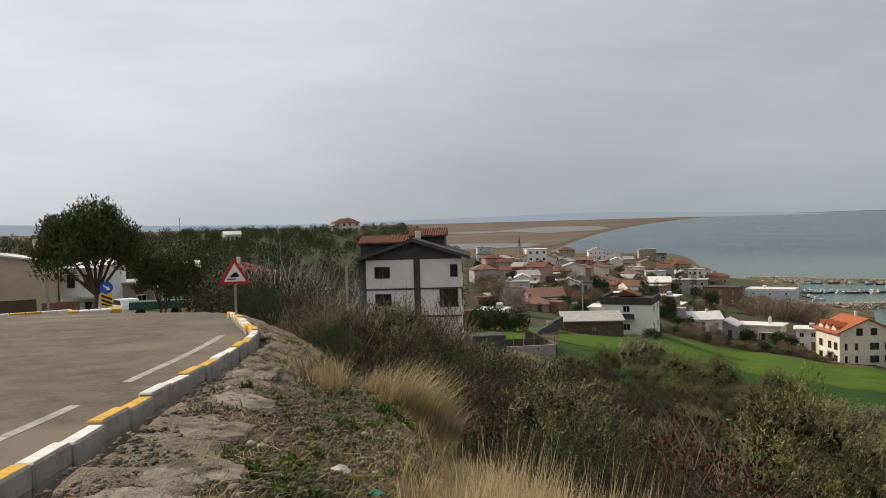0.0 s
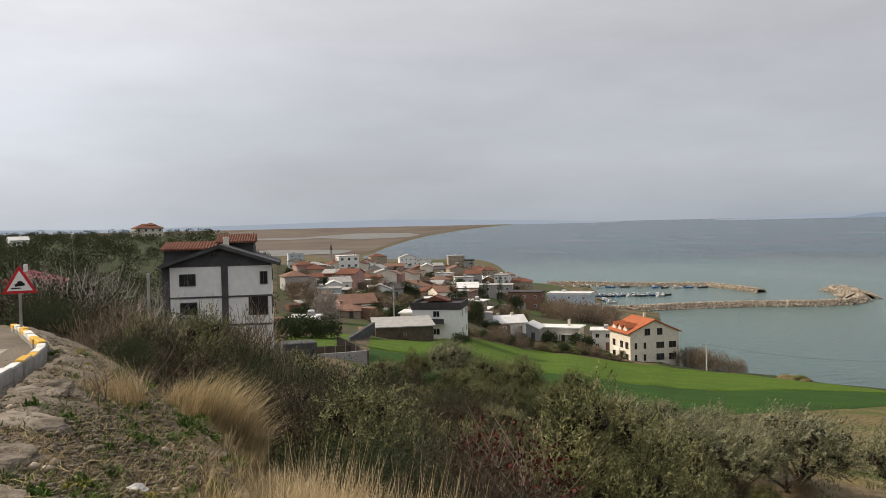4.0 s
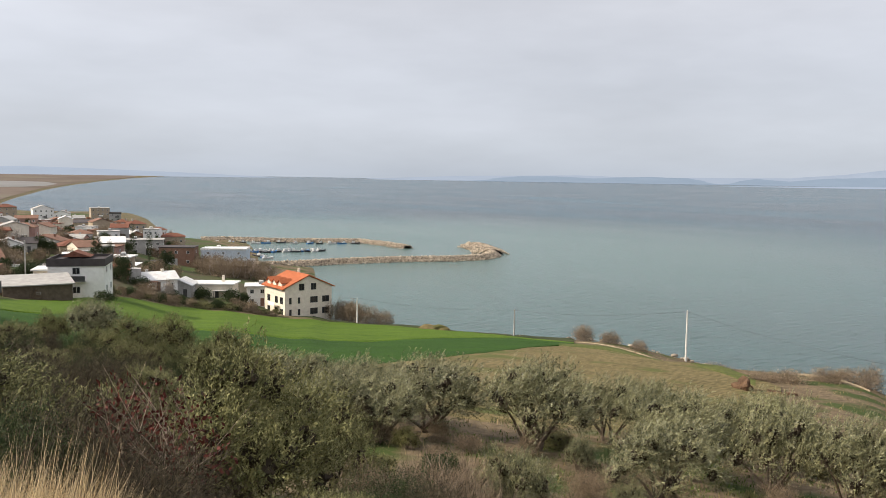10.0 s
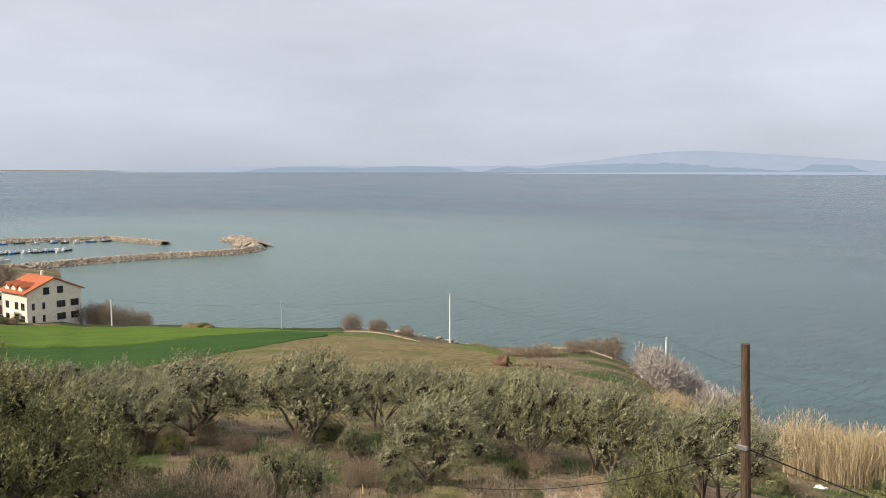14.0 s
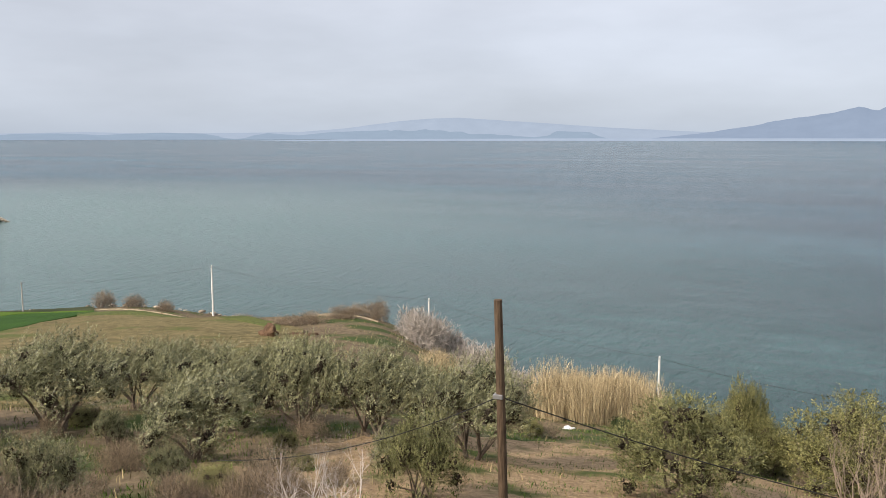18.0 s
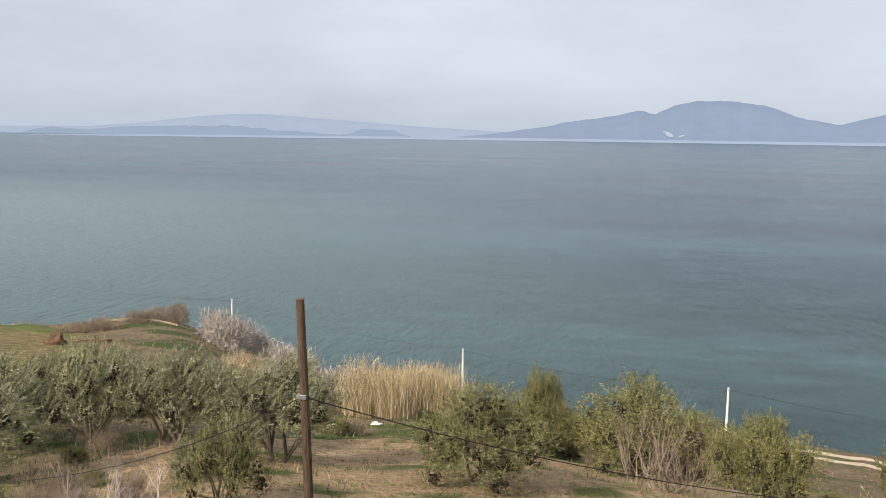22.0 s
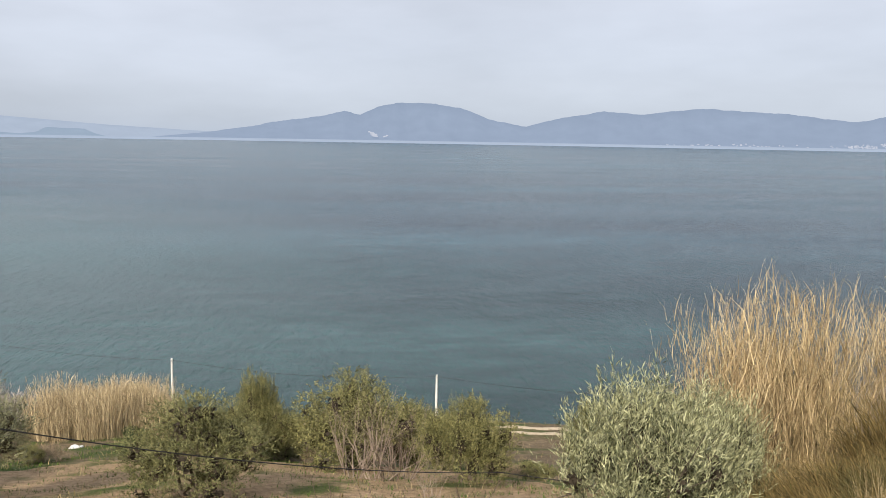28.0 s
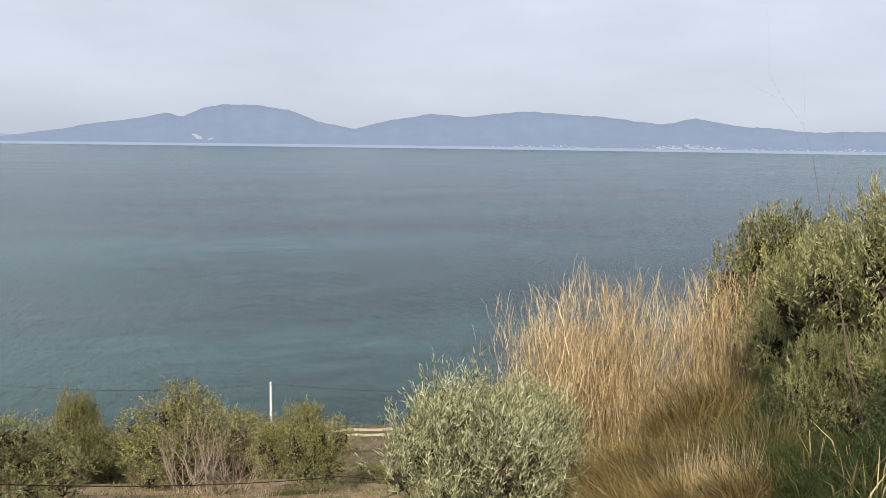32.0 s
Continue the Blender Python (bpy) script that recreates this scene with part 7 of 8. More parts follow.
def tile_roof(x0, x1, y0, y1, z0, z1, rows):
    """A tiled roof that rises away from the front, with ridged rows of tiles."""
    b = bmesh.new()
    vs = [b.verts.new(p) for p in ((x0, y0, z0), (x1, y0, z0), (x1, y1, z1), (x0, y1, z1), (x0, y0, z0 - 0.14), (x1, y0, z0 - 0.14), (x1, y1, z0 - 0.14), (x0, y1, z0 - 0.14))]
    for f in ((0, 1, 2, 3), (4, 5, 1, 0), (5, 6, 2, 1), (7, 4, 0, 3), (6, 7, 3, 2), (7, 6, 5, 4)):
        b.faces.new([vs[i] for i in f])
    roof = part("tile_roof", b, M["roof_red"], root, "red tiled roof")
    for i in range(rows):
        x = x0 + (x1 - x0) * (i + 0.2) / rows
        w = (x1 - x0) / rows * 0.55
        b = bmesh.new()
        q = [b.verts.new(p) for p in ((x, y0 - 0.03, z0 + 0.01), (x + w, y0 - 0.03, z0 + 0.01), (x + w / 2, y0 - 0.03, z0 + 0.1), (x, y1, z1 + 0.01), (x + w, y1, z1 + 0.01), (x + w / 2, y1, z1 + 0.1))]
        for f in ((0, 2, 1), (3, 4, 5), (0, 3, 5, 2), (1, 2, 5, 4)):
            b.faces.new([q[k] for k in f])
        part("roof_tile", b, M["roof_red"], roof)


tile_roof(-W - 1.4, -0.6, -0.6, 3.6, 10.5, 11.2, 18)
tile_roof(-0.8, W - 1.6, -0.3, 4.2, 11.15, 11.9, 16)
part("chimney", box(0.1, 0.7, -1.6, -1.0, 10.2, 11.7, 0.03), M["wall_cream"], root)
for x, z, w, h in ((-3.35, 7.35, 1.65, 1.25), (4.35, 7.4, 0.8, 1.35), (-3.3, 4.4, 1.75, 1.3), (3.75, 4.55, 2.0, 2.1), (-0.65, 10.0, 0.8, 0.7), (-0.3, 1.3, 0.8, 0.9)):
    window(root, x, -Dp - (0.07 if z > 9 else 0), z, w, h, 0, "frame_dark")
window(root, W, -Dp + 1.2, 4.55, 1.9, 2.1, 90, "frame_dark")
for s in range(3):
    window(root, W, 2.0, 1.4 + 3 * s, 1.2, 1.3, 90, "frame_dark")

# cream shore house under an orange roof
root = empty("shore_house", "cream three-storey house under a new orange tiled roof by the shore", "house", on_land(-25.55, 214, 27, 0))
W, Dp, hh = 6.3, 5.6, 7.4
part("wall", prism(bmesh.new(), [(-W, -3), (W, -3), (W, hh), (0, hh + 2.7), (-W, hh)], -Dp, Dp), M["wall_cream"], root)
part("roof", prism(bmesh.new(), [(-W - 0.7, hh - 0.3), (0, hh + 2.75), (W + 0.7, hh - 0.3), (W + 0.7, hh - 0.05), (0, hh + 3.05), (-W - 0.7, hh - 0.05)], -Dp - 0.35, Dp + 0.5), M["roof_orange"], root, "orange tiled roof")
part("chimney", box(0.6, 1.1, 1.0, 1.5, hh + 2, hh + 3.9, 0.03), M["wall_cream"], root)
for i in range(3):
    y0 = -3.6 + 3.0 * i
    dm = part("dormer", prism(bmesh.new(), [(y0, hh - 0.2), (y0 + 1.8, hh - 0.2), (y0 + 1.8, hh + 1.0), (y0 + 0.9, hh + 1.7), (y0, hh + 1.0)], 3.6, 6.2), M["wall_cream"], root)
    dm.data.transform(Matrix.Rotation(radians(90), 4, "Z"))
    dr = part("dormer_roof", prism(bmesh.new(), [(y0 - 0.25, hh + 0.95), (y0 + 0.9, hh + 1.8), (y0 + 2.05, hh + 0.95), (y0 + 2.05, hh + 1.1), (y0 + 0.9, hh + 2.0), (y0 - 0.25, hh + 1.1)], 3.2, 6.5), M["roof_orange"], dm)
    dr.data.transform(Matrix.Rotation(radians(90), 4, "Z"))
for z in (1.5, 4.3):
    for x, w in ((-4.9, 0.6), (-2.6, 0.6), (1.4, 2.0), (4.6, 1.9)):
        window(root, x, -Dp, z, w, 1.5, 0, "frame_dark")
    for y in (-3.8, -1.0, 3.2):
        window(root, -W, y, z, 1.5, 1.6, -90, "frame_dark")
    bal = part("balcony", box(-W - 1.3, -W - 0.003, -2.4, 0.8, z - 1.55, z - 1.35, 0.02), M["wall_cream"], root)
    part("railing", box(-W - 1.3, -W - 1.2, -2.4, 0.8, z - 1.35, z - 0.5, 0.02), M["wall_white"], bal)
for x in (-1.9, 1.3):
    window(root, x, -Dp, 7.5, 1.4, 1.6, 0, "frame_dark")

# garden walls and small yard below the white house
root = empty("garden_wall", "pale concrete garden wall round a small yard", "wall", on_land(-5.6, 82, 14), kind="")
part("front_wall", box(-2.6, 2.6, -0.1, 0.1, -1.5, 0.6, 0.02), M["roof_grey"], root)
part("side_wall", box(2.6, 2.8, -0.1, 12, -1.5, 0.6, 0.02), M["wall_shed"], root)
part("back_wall", box(-2.6, 2.6, 6.0, 6.2, -1.5, 0.4, 0.02), M["wall_shed"], root)
for i in range(6):
    part("fence_post", box(-2.5 + i, -2.44 + i, 0.0, 0.06, 0.6, 1.6), M["steel"], root)
root = empty("dark_trailer", "dark grey box trailer parked in a yard", "trailer", on_land(-2.9, 72, 8))
part("body", box(-1.4, 1.4, -1.0, 1.0, 0.6, 2.0, 0.06), M["wall_dark"], root)
for x in (-0.8, 0.8):
    b = bmesh.new()
    bmesh.ops.create_cone(b, cap_ends=True, segments=14, radius1=0.34, radius2=0.34, depth=0.2, matrix=Matrix.Translation((x, -0.8, 0.34)) @ Matrix.Rotation(radians(90), 4, "X"))
    part("wheel", b, M["rubber"], root)
b = bmesh.new()
for i in range(5):
    add_box(b, -0.3 + 0.02 * i, 0.3, -10 + 5 * i, -5.02 + 5 * i, -1, 0.75 + 0.05 * (i % 2))
wallob = part("dark_wall", b, M["wall_dark"], None)
wallob.matrix_world = on_land(-6.5, 128, -12)
tagged(wallob, "dark stone boundary wall running down beside the green field", "wall")

# houses at the road's far side
def roadside_house(name, label, az0, az1, d, top, foot, depth, wall, roof_mat, roof="flat", rise=0.8, cols=3, storeys=1, win=(1.0, 1.1), turn=0.0, frame_mat="frame", extra=1.5):
    """A house between two directions: its front's upper edge and foot given by the fall of the line of sight."""
    az = (az0 + az1) / 2
    w = 2 * d * math.tan(radians(abs(az0 - az1) / 2))
    z0, h = EYE + foot * d, (top - foot) * d
    root = empty(name, label, "house", pose(*polar(az, d), z0, 0, 0, az + turn), "roadside houses")
    x = w / 2
    b = bmesh.new()
    add_box(b, -x, x, 0, depth, -extra, h)
    part("wall", b, M[wall], root)
    if roof == "flat":
        part("roof", box(-x - 0.25, x + 0.25, -0.3, depth + 0.3, h + 0.003, h + 0.16, 0.02), M[roof_mat], root)
    elif roof == "shed":
        pr = prism(bmesh.new(), [(-0.5, h - 0.02), (depth + 0.3, h + rise), (depth + 0.3, h + rise + 0.12), (-0.5, h + 0.10)], -x - 0.4, x + 0.4)
        bmesh.ops.rotate(pr, verts=pr.verts, cent=(0, 0, 0), matrix=Matrix.Rotation(radians(90), 3, "Z"))
        part("roof", pr, M[roof_mat], root)
    else:
        rf = roof_mesh("hip", w, depth, h, rise, 0.5)
        bmesh.ops.translate(rf, verts=rf.verts, vec=(0, depth / 2, 0))
        part("roof", rf, M[roof_mat], root)
    for s_ in range(storeys):
        for c in range(cols):
            window(root, -x + w * (c + 0.5) / cols, 0, h * (s_ + 0.55) / storeys, *win, 0, frame_mat)
    return root


def far_row():
    # long cream building: its wall falls towards the near corner under a white sheet roof
    d = 86.0
    root = empty("long_building", "long cream building under a sloping white metal roof", "house", pose(*polar(26.4, d), EYE - 0.10 * d, 0, 0, 26.4), "roadside houses")
    xa, xb = -d * math.tan(radians(7)), d * math.tan(radians(2.46))
    za, zb = (0.10 - 0.006) * d, (0.10 - 0.0344) * d
    part("wall", prism(bmesh.new(), [(xa, -2), (xb, -2), (xb, zb), (xa, za)], 0, 9), M["wall_buff"], root)
    part("roof", prism(bmesh.new(), [(xa, za), (xb + 0.3, zb - 0.02), (xb + 0.3, zb + 0.12), (xa, za + 0.16)], -0.35, 9.5), M["roof_white"], root, "white metal roof")
    for cx in (-2.2, 1.6):
        zc = za + (zb - za) * (cx - xa) / (xb - xa)
        part("chimney", box(cx, cx + 0.45, 2, 2.5, zc, zc + 1.9, 0.03), M["wall_grey"], root)
    part("canopy", box(-6, -1.6, -1.8, -0.003, 4.2, 4.35), M["roof_grey"], root)
    part("downpipe", box(xb - 0.2, xb - 0.1, -0.1, -0.003, 0, zb), M["frame_dark"], root)
    white = roadside_house("white_side_house", "white two-storey house front with dark windows beside the road", 23.9, 21.8, 87, -0.041, -0.10, 7, "wall_white", "roof_white", "shed", 0.5, 2, 2, (0.75, 1.25), -24, "frame_dark")
    part("plinth", box(-1.6, 1.6, -0.03, -0.003, -1, 0.9), M["wall_pink"], white)
    part("balcony", box(-0.2, 1.7, -1.0, -0.003, 2.35, 2.5), M["roof_grey"], white)
    roadside_house("low_house", "low rendered house behind the pines", 21.4, 18.6, 92, -0.060, -0.10, 6, "wall_tan", "roof_grey", "flat", 0.5, 2)
    roadside_house("low_house", "low pale house with a vine trellis by the gate", 18.6, 14.9, 90, -0.0665, -0.105, 6, "wall_grey", "roof_grey", "flat", 0.5, 3, 1, (1.1, 1.1))
    pink = roadside_house("pink_house", "pink house under a dark red sheet roof", 15.1, 11.6, 100, -0.0555, -0.085, 7, "wall_rose", "roof_crimson", "hip", 1.35, 3, 1, (1.2, 1.1), -8)
    part("chimney", box(-0.6, -0.2, 3.0, 3.4, 3.4, 4.9, 0.03), M["roof_white"], pink)
    roadside_house("low_house", "low house under a white sheet roof", 17.2, 15.9, 118, -0.045, -0.08, 6, "wall_tan", "roof_white", "shed", 0.6, 1)
    for i, (a, e, d2) in enumerate(((15.0, -0.0255, 330), (16.5, -0.031, 300), (14.2, -0.024, 350))):
        roadside_house("hill_house", "small pale house among the groves of the hill", a + 0.5, a - 0.5, d2, e, e - 0.02, 5, "wall_white", "roof_grey", "hip", 1.0, 2)
    roadside_house("hilltop_villa", "pale villa with red roofs alone on a hilltop", 7.2, 5.5, 465, 0.0004, -0.0105, 9, "wall_cream", "roof_red", "hip", 2.3, 4, 2, (1.3, 1.4), 12)
    roadside_house("villa_tower", "upper storey of the hilltop villa under its own red roof", 6.5, 5.9, 468, 0.0035, -0.004, 6, "wall_cream", "roof_red", "hip", 1.4, 2, 1, (1.0, 1.2), 12)
    gate = part("metal_gate", box(-1.1, 1.1, -0.05, 0.05, -0.6, 2.3, 0.02), M["wall_blue"], None)
    gate.matrix_world = pose(*polar(14.45, 80), EYE - 0.104 * 80, 0, 0, 14)
    tagged(gate, "pale blue sheet metal gate", "gate")
    trellis = empty("vine_trellis", "wooden trellis with bare vines over a yard", "trellis", pose(*polar(15.6, 84), EYE - 0.1 * 84, 0, 0, 15))
    for k in range(5):
        part("post", box(-2.8 + 1.4 * k, -2.72 + 1.4 * k, -0.04, 0.04, -1, 3.1), M["pole_wood"], trellis)
    for k in range(3):
        part("beam", box(-3.2, 3.2, -0.3 + 0.3 * k, -0.22 + 0.3 * k, 3.1, 3.18), M["pole_wood"], trellis)
    for a, d2, ln, hh, mat in ((26.4, 62, 2.6, 1.7, "wall_shed"), (23.9, 70, 2.6, 1.6, "wall_brick"), (13.2, 76, 2.6, 2.4, "wall_cream")):
        wall = part("yard_wall", box(-ln / 2, ln / 2, -0.12, 0.12, -1, hh, 0.02), M[mat], None)
        wall.matrix_world = pose(*polar(a, d2), EYE - 0.098 * d2, 0, 0, a)
        tagged(wall, "weathered rendered yard wall", "wall")
    cart = empty("farm_cart", "dark green farm trailer parked under the pines", "trailer", pose(*polar(18.2, 70), EYE - 0.098 * 70, 0, 0, 18))
    part("bed", box(-2.2, 2.2, -0.8, 0.8, 0.7, 1.3, 0.03), M["sign_green"], cart)
    for x in (-1.4, 1.2):
        b = bmesh.new()
        bmesh.ops.create_cone(b, cap_ends=True, segments=14, radius1=0.4, radius2=0.4, depth=0.2, matrix=Matrix.Translation((x, -0.7, 0.4)) @ Matrix.Rotation(radians(90), 4, "X"))
        part("wheel", b, M["rubber"], cart)


far_row()
# ---- harbour ----


def breakwater(name, label, line, width, height, count, seed):
    """A heap of rocks along a line on the sea."""
    r = np.random.default_rng(seed)
    pts = np.array(line, float)
    seg = np.linalg.norm(np.diff(pts, axis=0), axis=1)
    at = np.concatenate([[0], np.cumsum(seg)])
    root = empty(name, label, "breakwater", Matrix())
    s = Soup()
    n = int(at[-1] / 4)
    for i in range(n + 1):
        q = at[-1] * i / n
        x, y = np.interp(q, at, pts[:, 0]), np.interp(q, at, pts[:, 1])
        x2, y2 = np.interp(min(q + 1, at[-1]), at, pts[:, 0]), np.interp(min(q + 1, at[-1]), at, pts[:, 1])
        x1, y1 = np.interp(max(q - 1, 0), at, pts[:, 0]), np.interp(max(q - 1, 0), at, pts[:, 1])
        t = Vector((x2 - x1, y2 - y1, 0)).normalized()
        u = Vector((-t.y, t.x, 0))
        o = len(s.v)
        for k, z in ((-1, -1.5), (-0.35, height * 0.85), (0.35, height * 0.85), (1, -1.5)):
            s.v.append(Vector((x, y, z)) + u * k * width * 0.5)
        if i:
            for k in range(3):
                s.f.append((o - 4 + k, o - 3 + k, o + k + 1, o + k))
    s.object("core", M["rock"], root)
    ico = bmesh.new()
    bmesh.ops.create_icosphere(ico, subdivisions=1, radius=1)
    iv, jf = np.array([v.co[:] for v in ico.verts]), np.array([[v.index for v in f.verts] for f in ico.faces])
    ico.free()
    vs, fs = [], []
    for i in range(count):
        q = r.random() * at[-1]
        x, y = np.interp(q, at, pts[:, 0]), np.interp(q, at, pts[:, 1])
        x2, y2 = np.interp(min(q + 1, at[-1]), at, pts[:, 0]), np.interp(min(q + 1, at[-1]), at, pts[:, 1])
        t = np.array((x2 - x, y2 - y)) + 1e-6
        t /= np.linalg.norm(t)
        k = r.uniform(-1, 1)
        z = height * min(1, 1.35 * (1 - abs(k))) + r.uniform(-0.2, 0.2)
        size = r.uniform(0.3, 0.68) * np.array((1, r.uniform(0.6, 1.1), r.uniform(0.55, 0.9)))
        a = r.random() * 6.28
        p = iv * size * (1 + 0.25 * r.normal(size=(len(iv), 1)))
        p = np.stack([p[:, 0] * np.cos(a) - p[:, 1] * np.sin(a), p[:, 0] * np.sin(a) + p[:, 1] * np.cos(a), p[:, 2]], 1)
        vs.append(p + np.array((x - t[1] * k * width * 0.5, y + t[0] * k * width * 0.5, z)))
        fs.append(jf + i * len(iv))
    ob = new("rubble", big_mesh("rubble", np.concatenate(vs), np.concatenate(fs), M["rock"]))
    ob.parent = root
    ob["kind"] = "stuff"
    return root


breakwater("breakwater", "long breakwater of pale heaped rocks with a hooked end", ((146, 346), (160, 343), (187, 344), (215, 340), (241, 331), (256, 331), (270, 340), (281, 356)), 8.5, 2.1, 3600, 3)
breakwater("breakwater", "broad rocky head of the hooked breakwater", ((277, 350), (287, 366), (294, 382), (297, 394)), 19, 2.5, 800, 6)
breakwater("breakwater", "breakwater of pale rocks along the harbour", ((176, 500), (190, 494), (214, 470), (240, 456), (254, 448), (256, 425), (256, 398)), 8.0, 1.9, 2600, 4)
# quay along the inner harbour and the floating jetty
quay = part("jetty", box(-24, 24, -1.6, 1.6, -0.6, 0.7, 0.05), M["wall_dark"], None)
quay.matrix_world = pose(182, 412, 0, 0, 0, -22)
tagged(quay, "dark low jetty in the harbour", "jetty")


def boat_models():
    out = []
    for hull, cab in (("hull_white", "hull_white"), ("hull_blue", "hull_white"), ("hull_dark", "hull_white")):
        root = empty("fishing_boat", "moored fishing boat with a small cabin", "boat", pose(0, 0, -50), "fishing boats")
        b = bmesh.new()
        prof = ((-4.0, 0.9, 1.0), (-2.0, 1.25, 0.95), (1.0, 1.3, 1.0), (3.0, 0.8, 1.25), (4.4, 0.05, 1.6))
        rows = []
        for x, w, z in prof:
            rows.append([b.verts.new((x, -w, z)), b.verts.new((x, -w * 0.6, -0.2)), b.verts.new((x, w * 0.6, -0.2)), b.verts.new((x, w, z))])
        for p, q in zip(rows, rows[1:]):
            for k in range(3):
                b.faces.new((p[k], p[k + 1], q[k + 1], q[k]))
            b.faces.new((p[3], p[0], q[0], q[3]))
        b.faces.new(rows[0])
        b.faces.new(rows[-1][::-1])
        part("hull", b, M[hull], root)
        c = part("cabin", box(-2.6, -0.4, -0.8, 0.8, 0.95, 2.6, 0.08), M[cab], root)
        part("cabin_window", box(-0.42, -0.36, -0.6, 0.6, 1.8, 2.3), M["glass"], c)
        part("mast", box(0.6, 0.7, -0.05, 0.05, 0.9, 4.2), M["steel"], root)
        out.append(root)
    return out


models = boat_models()
r = random.Random(8)
for o in models:
    o.scale = (0.68, 0.68, 0.68)
for i in range(30):
    t = i / 17
    x, y = (168 + 36 * t, 414 - 12 * t) if i < 18 else (176 + 70 * ((i - 18) / 11), 482 - 38 * ((i - 18) / 11) - 6)
    copy_thing(models[i % 3], pose(x + r.uniform(-2, 2), y + r.uniform(-3, 3), 0.05, 0, 0, r.uniform(-40, 40) + (0 if i % 2 else 180)))
for o in models:
    o.matrix_world = pose(168 + r.uniform(-4, 4), 378 + 6 * models.index(o), 0.1, 0, 0, 60 * models.index(o)) @ Matrix.Scale(0.68, 4)

# ---- poles and wires ----


def concrete_pole(azimuth, top_tan, d, height, mat="pole_concrete", label="slim concrete power pole by the shore"):
    x, y = polar(azimuth, d)
    top = EYE + top_tan * d
    root = empty("power_pole", label, "pole", pose(x, y, top - height), "shore power poles")
    s = Soup()
    s.add(tube([(0, 0, -1.0), (0, 0, height)], [0.19, 0.12], 8))
    s.object("shaft", M[mat], root)
    part("insulator", box(-0.25, 0.25, -0.05, 0.05, height - 0.35, height - 0.2, 0.01), M["steel"], root)
    return Vector((x, y, top - 0.2))


tops = [concrete_pole(-40.0, -0.1532, 183, 8.6, "roof_grey"), concrete_pole(-51.2, -0.1461, 158, 8.2), concrete_pole(-65.45, -0.1905, 122, 7.5), concrete_pole(-80.85, -0.2527, 108, 7.8), concrete_pole(-98.36, -0.2798, 104, 7.6), concrete_pole(-119, -0.28, 106, 7.6)]


def cable(name, label, a, b, sag, rad):
    s = Soup()
    pts = [a.lerp(b, i / 24) - Vector((0, 0, sag * 4 * (i / 24) * (1 - i / 24))) for i in range(25)]
    s.add(tube(pts, [rad] * 25, 4))
    return tagged(s.object(name, M["wire"]), label, "cable", "power lines")


lamp_top = Vector((*polar(-29.45, 203), EYE - 0.1425 * 203))
for a, b in zip([lamp_top] + tops, tops):
    cable("power_line", "thin dark power line between shore poles", a, b, 0.9, 0.022)
root = empty("street_lamp", "tall pale street lamp post beside the shore house", "lamp", pose(lamp_top.x, lamp_top.y, land(lamp_top.x, lamp_top.y)))
hgt = lamp_top.z - land(lamp_top.x, lamp_top.y)
s = Soup()
s.add(tube([(0, 0, -0.5), (0, 0, hgt)], [0.17, 0.12], 8))
s.object("post", M["pole_concrete"], root)
part("lamp_arm", box(-1.2, 0, -0.05, 0.05, hgt - 0.1, hgt, 0.02), M["steel"], root)
part("lamp_head", box(-1.7, -1.1, -0.14, 0.14, hgt - 0.14, hgt + 0.04, 0.04), M["roof_grey"], root)
# tarred wooden post with its cable
px, py = polar(-69.87, 22.0)
foot = land(px, py)
top = EYE - 0.1885 * 22.0
root = empty("wooden_post", "dark weathered wooden utility post", "pole", pose(px, py, 0, 0, 0, 0))
s = Soup()
s.add(tube([(0.33, -0.12, foot - 0.6), (0.16, -0.06, foot + 3.2), (0, 0, top)], [0.13, 0.118, 0.105], 12))
s.object("shaft", M["pole_wood"], root)
part("cable_clamp", box(-0.02, 0.16, -0.14, 0.12, top - 2.62, top - 2.5, 0.01), M["steel"], root)
knot = Vector((px + 0.06, py - 0.03, top - 2.56))
ends = [Vector((*polar(-51, 26), EYE - 0.37 * 26)), Vector((*polar(-103, 30), EYE - 0.395 * 30)), Vector((*polar(-128, 26), EYE - 0.36 * 26))]
cable("black_cable", "black cable slung from the wooden post", knot, ends[0], 0.5, 0.014)
cable("black_cable", "black cable slung from the wooden post", knot, ends[1], 0.35, 0.016)
cable("black_cable", "black cable slung low over the orchard", ends[1], ends[2], 0.3, 0.014)
# a grey concrete mast in the thicket
mast = part("concrete_mast", box(-0.1, 0.1, -0.1, 0.1, -1, 6.2, 0.02), M["roof_grey"], None)
mast.matrix_world = on_land(6.3, 62)
tagged(mast, "grey concrete mast among bare trees", "pole")
for az, hh, d in ((-9.15, 9, 170), (20.0, 9, 300), (17.0, 9, 420), (24.6, 7, 70)):
    mast = part("village_pole", box(-0.12, 0.12, -0.12, 0.12, -1, hh, 0.03), M["roof_grey"], None)
    mast.matrix_world = on_land(az, d)
    tagged(mast, "slim grey power pole", "pole", "village poles")

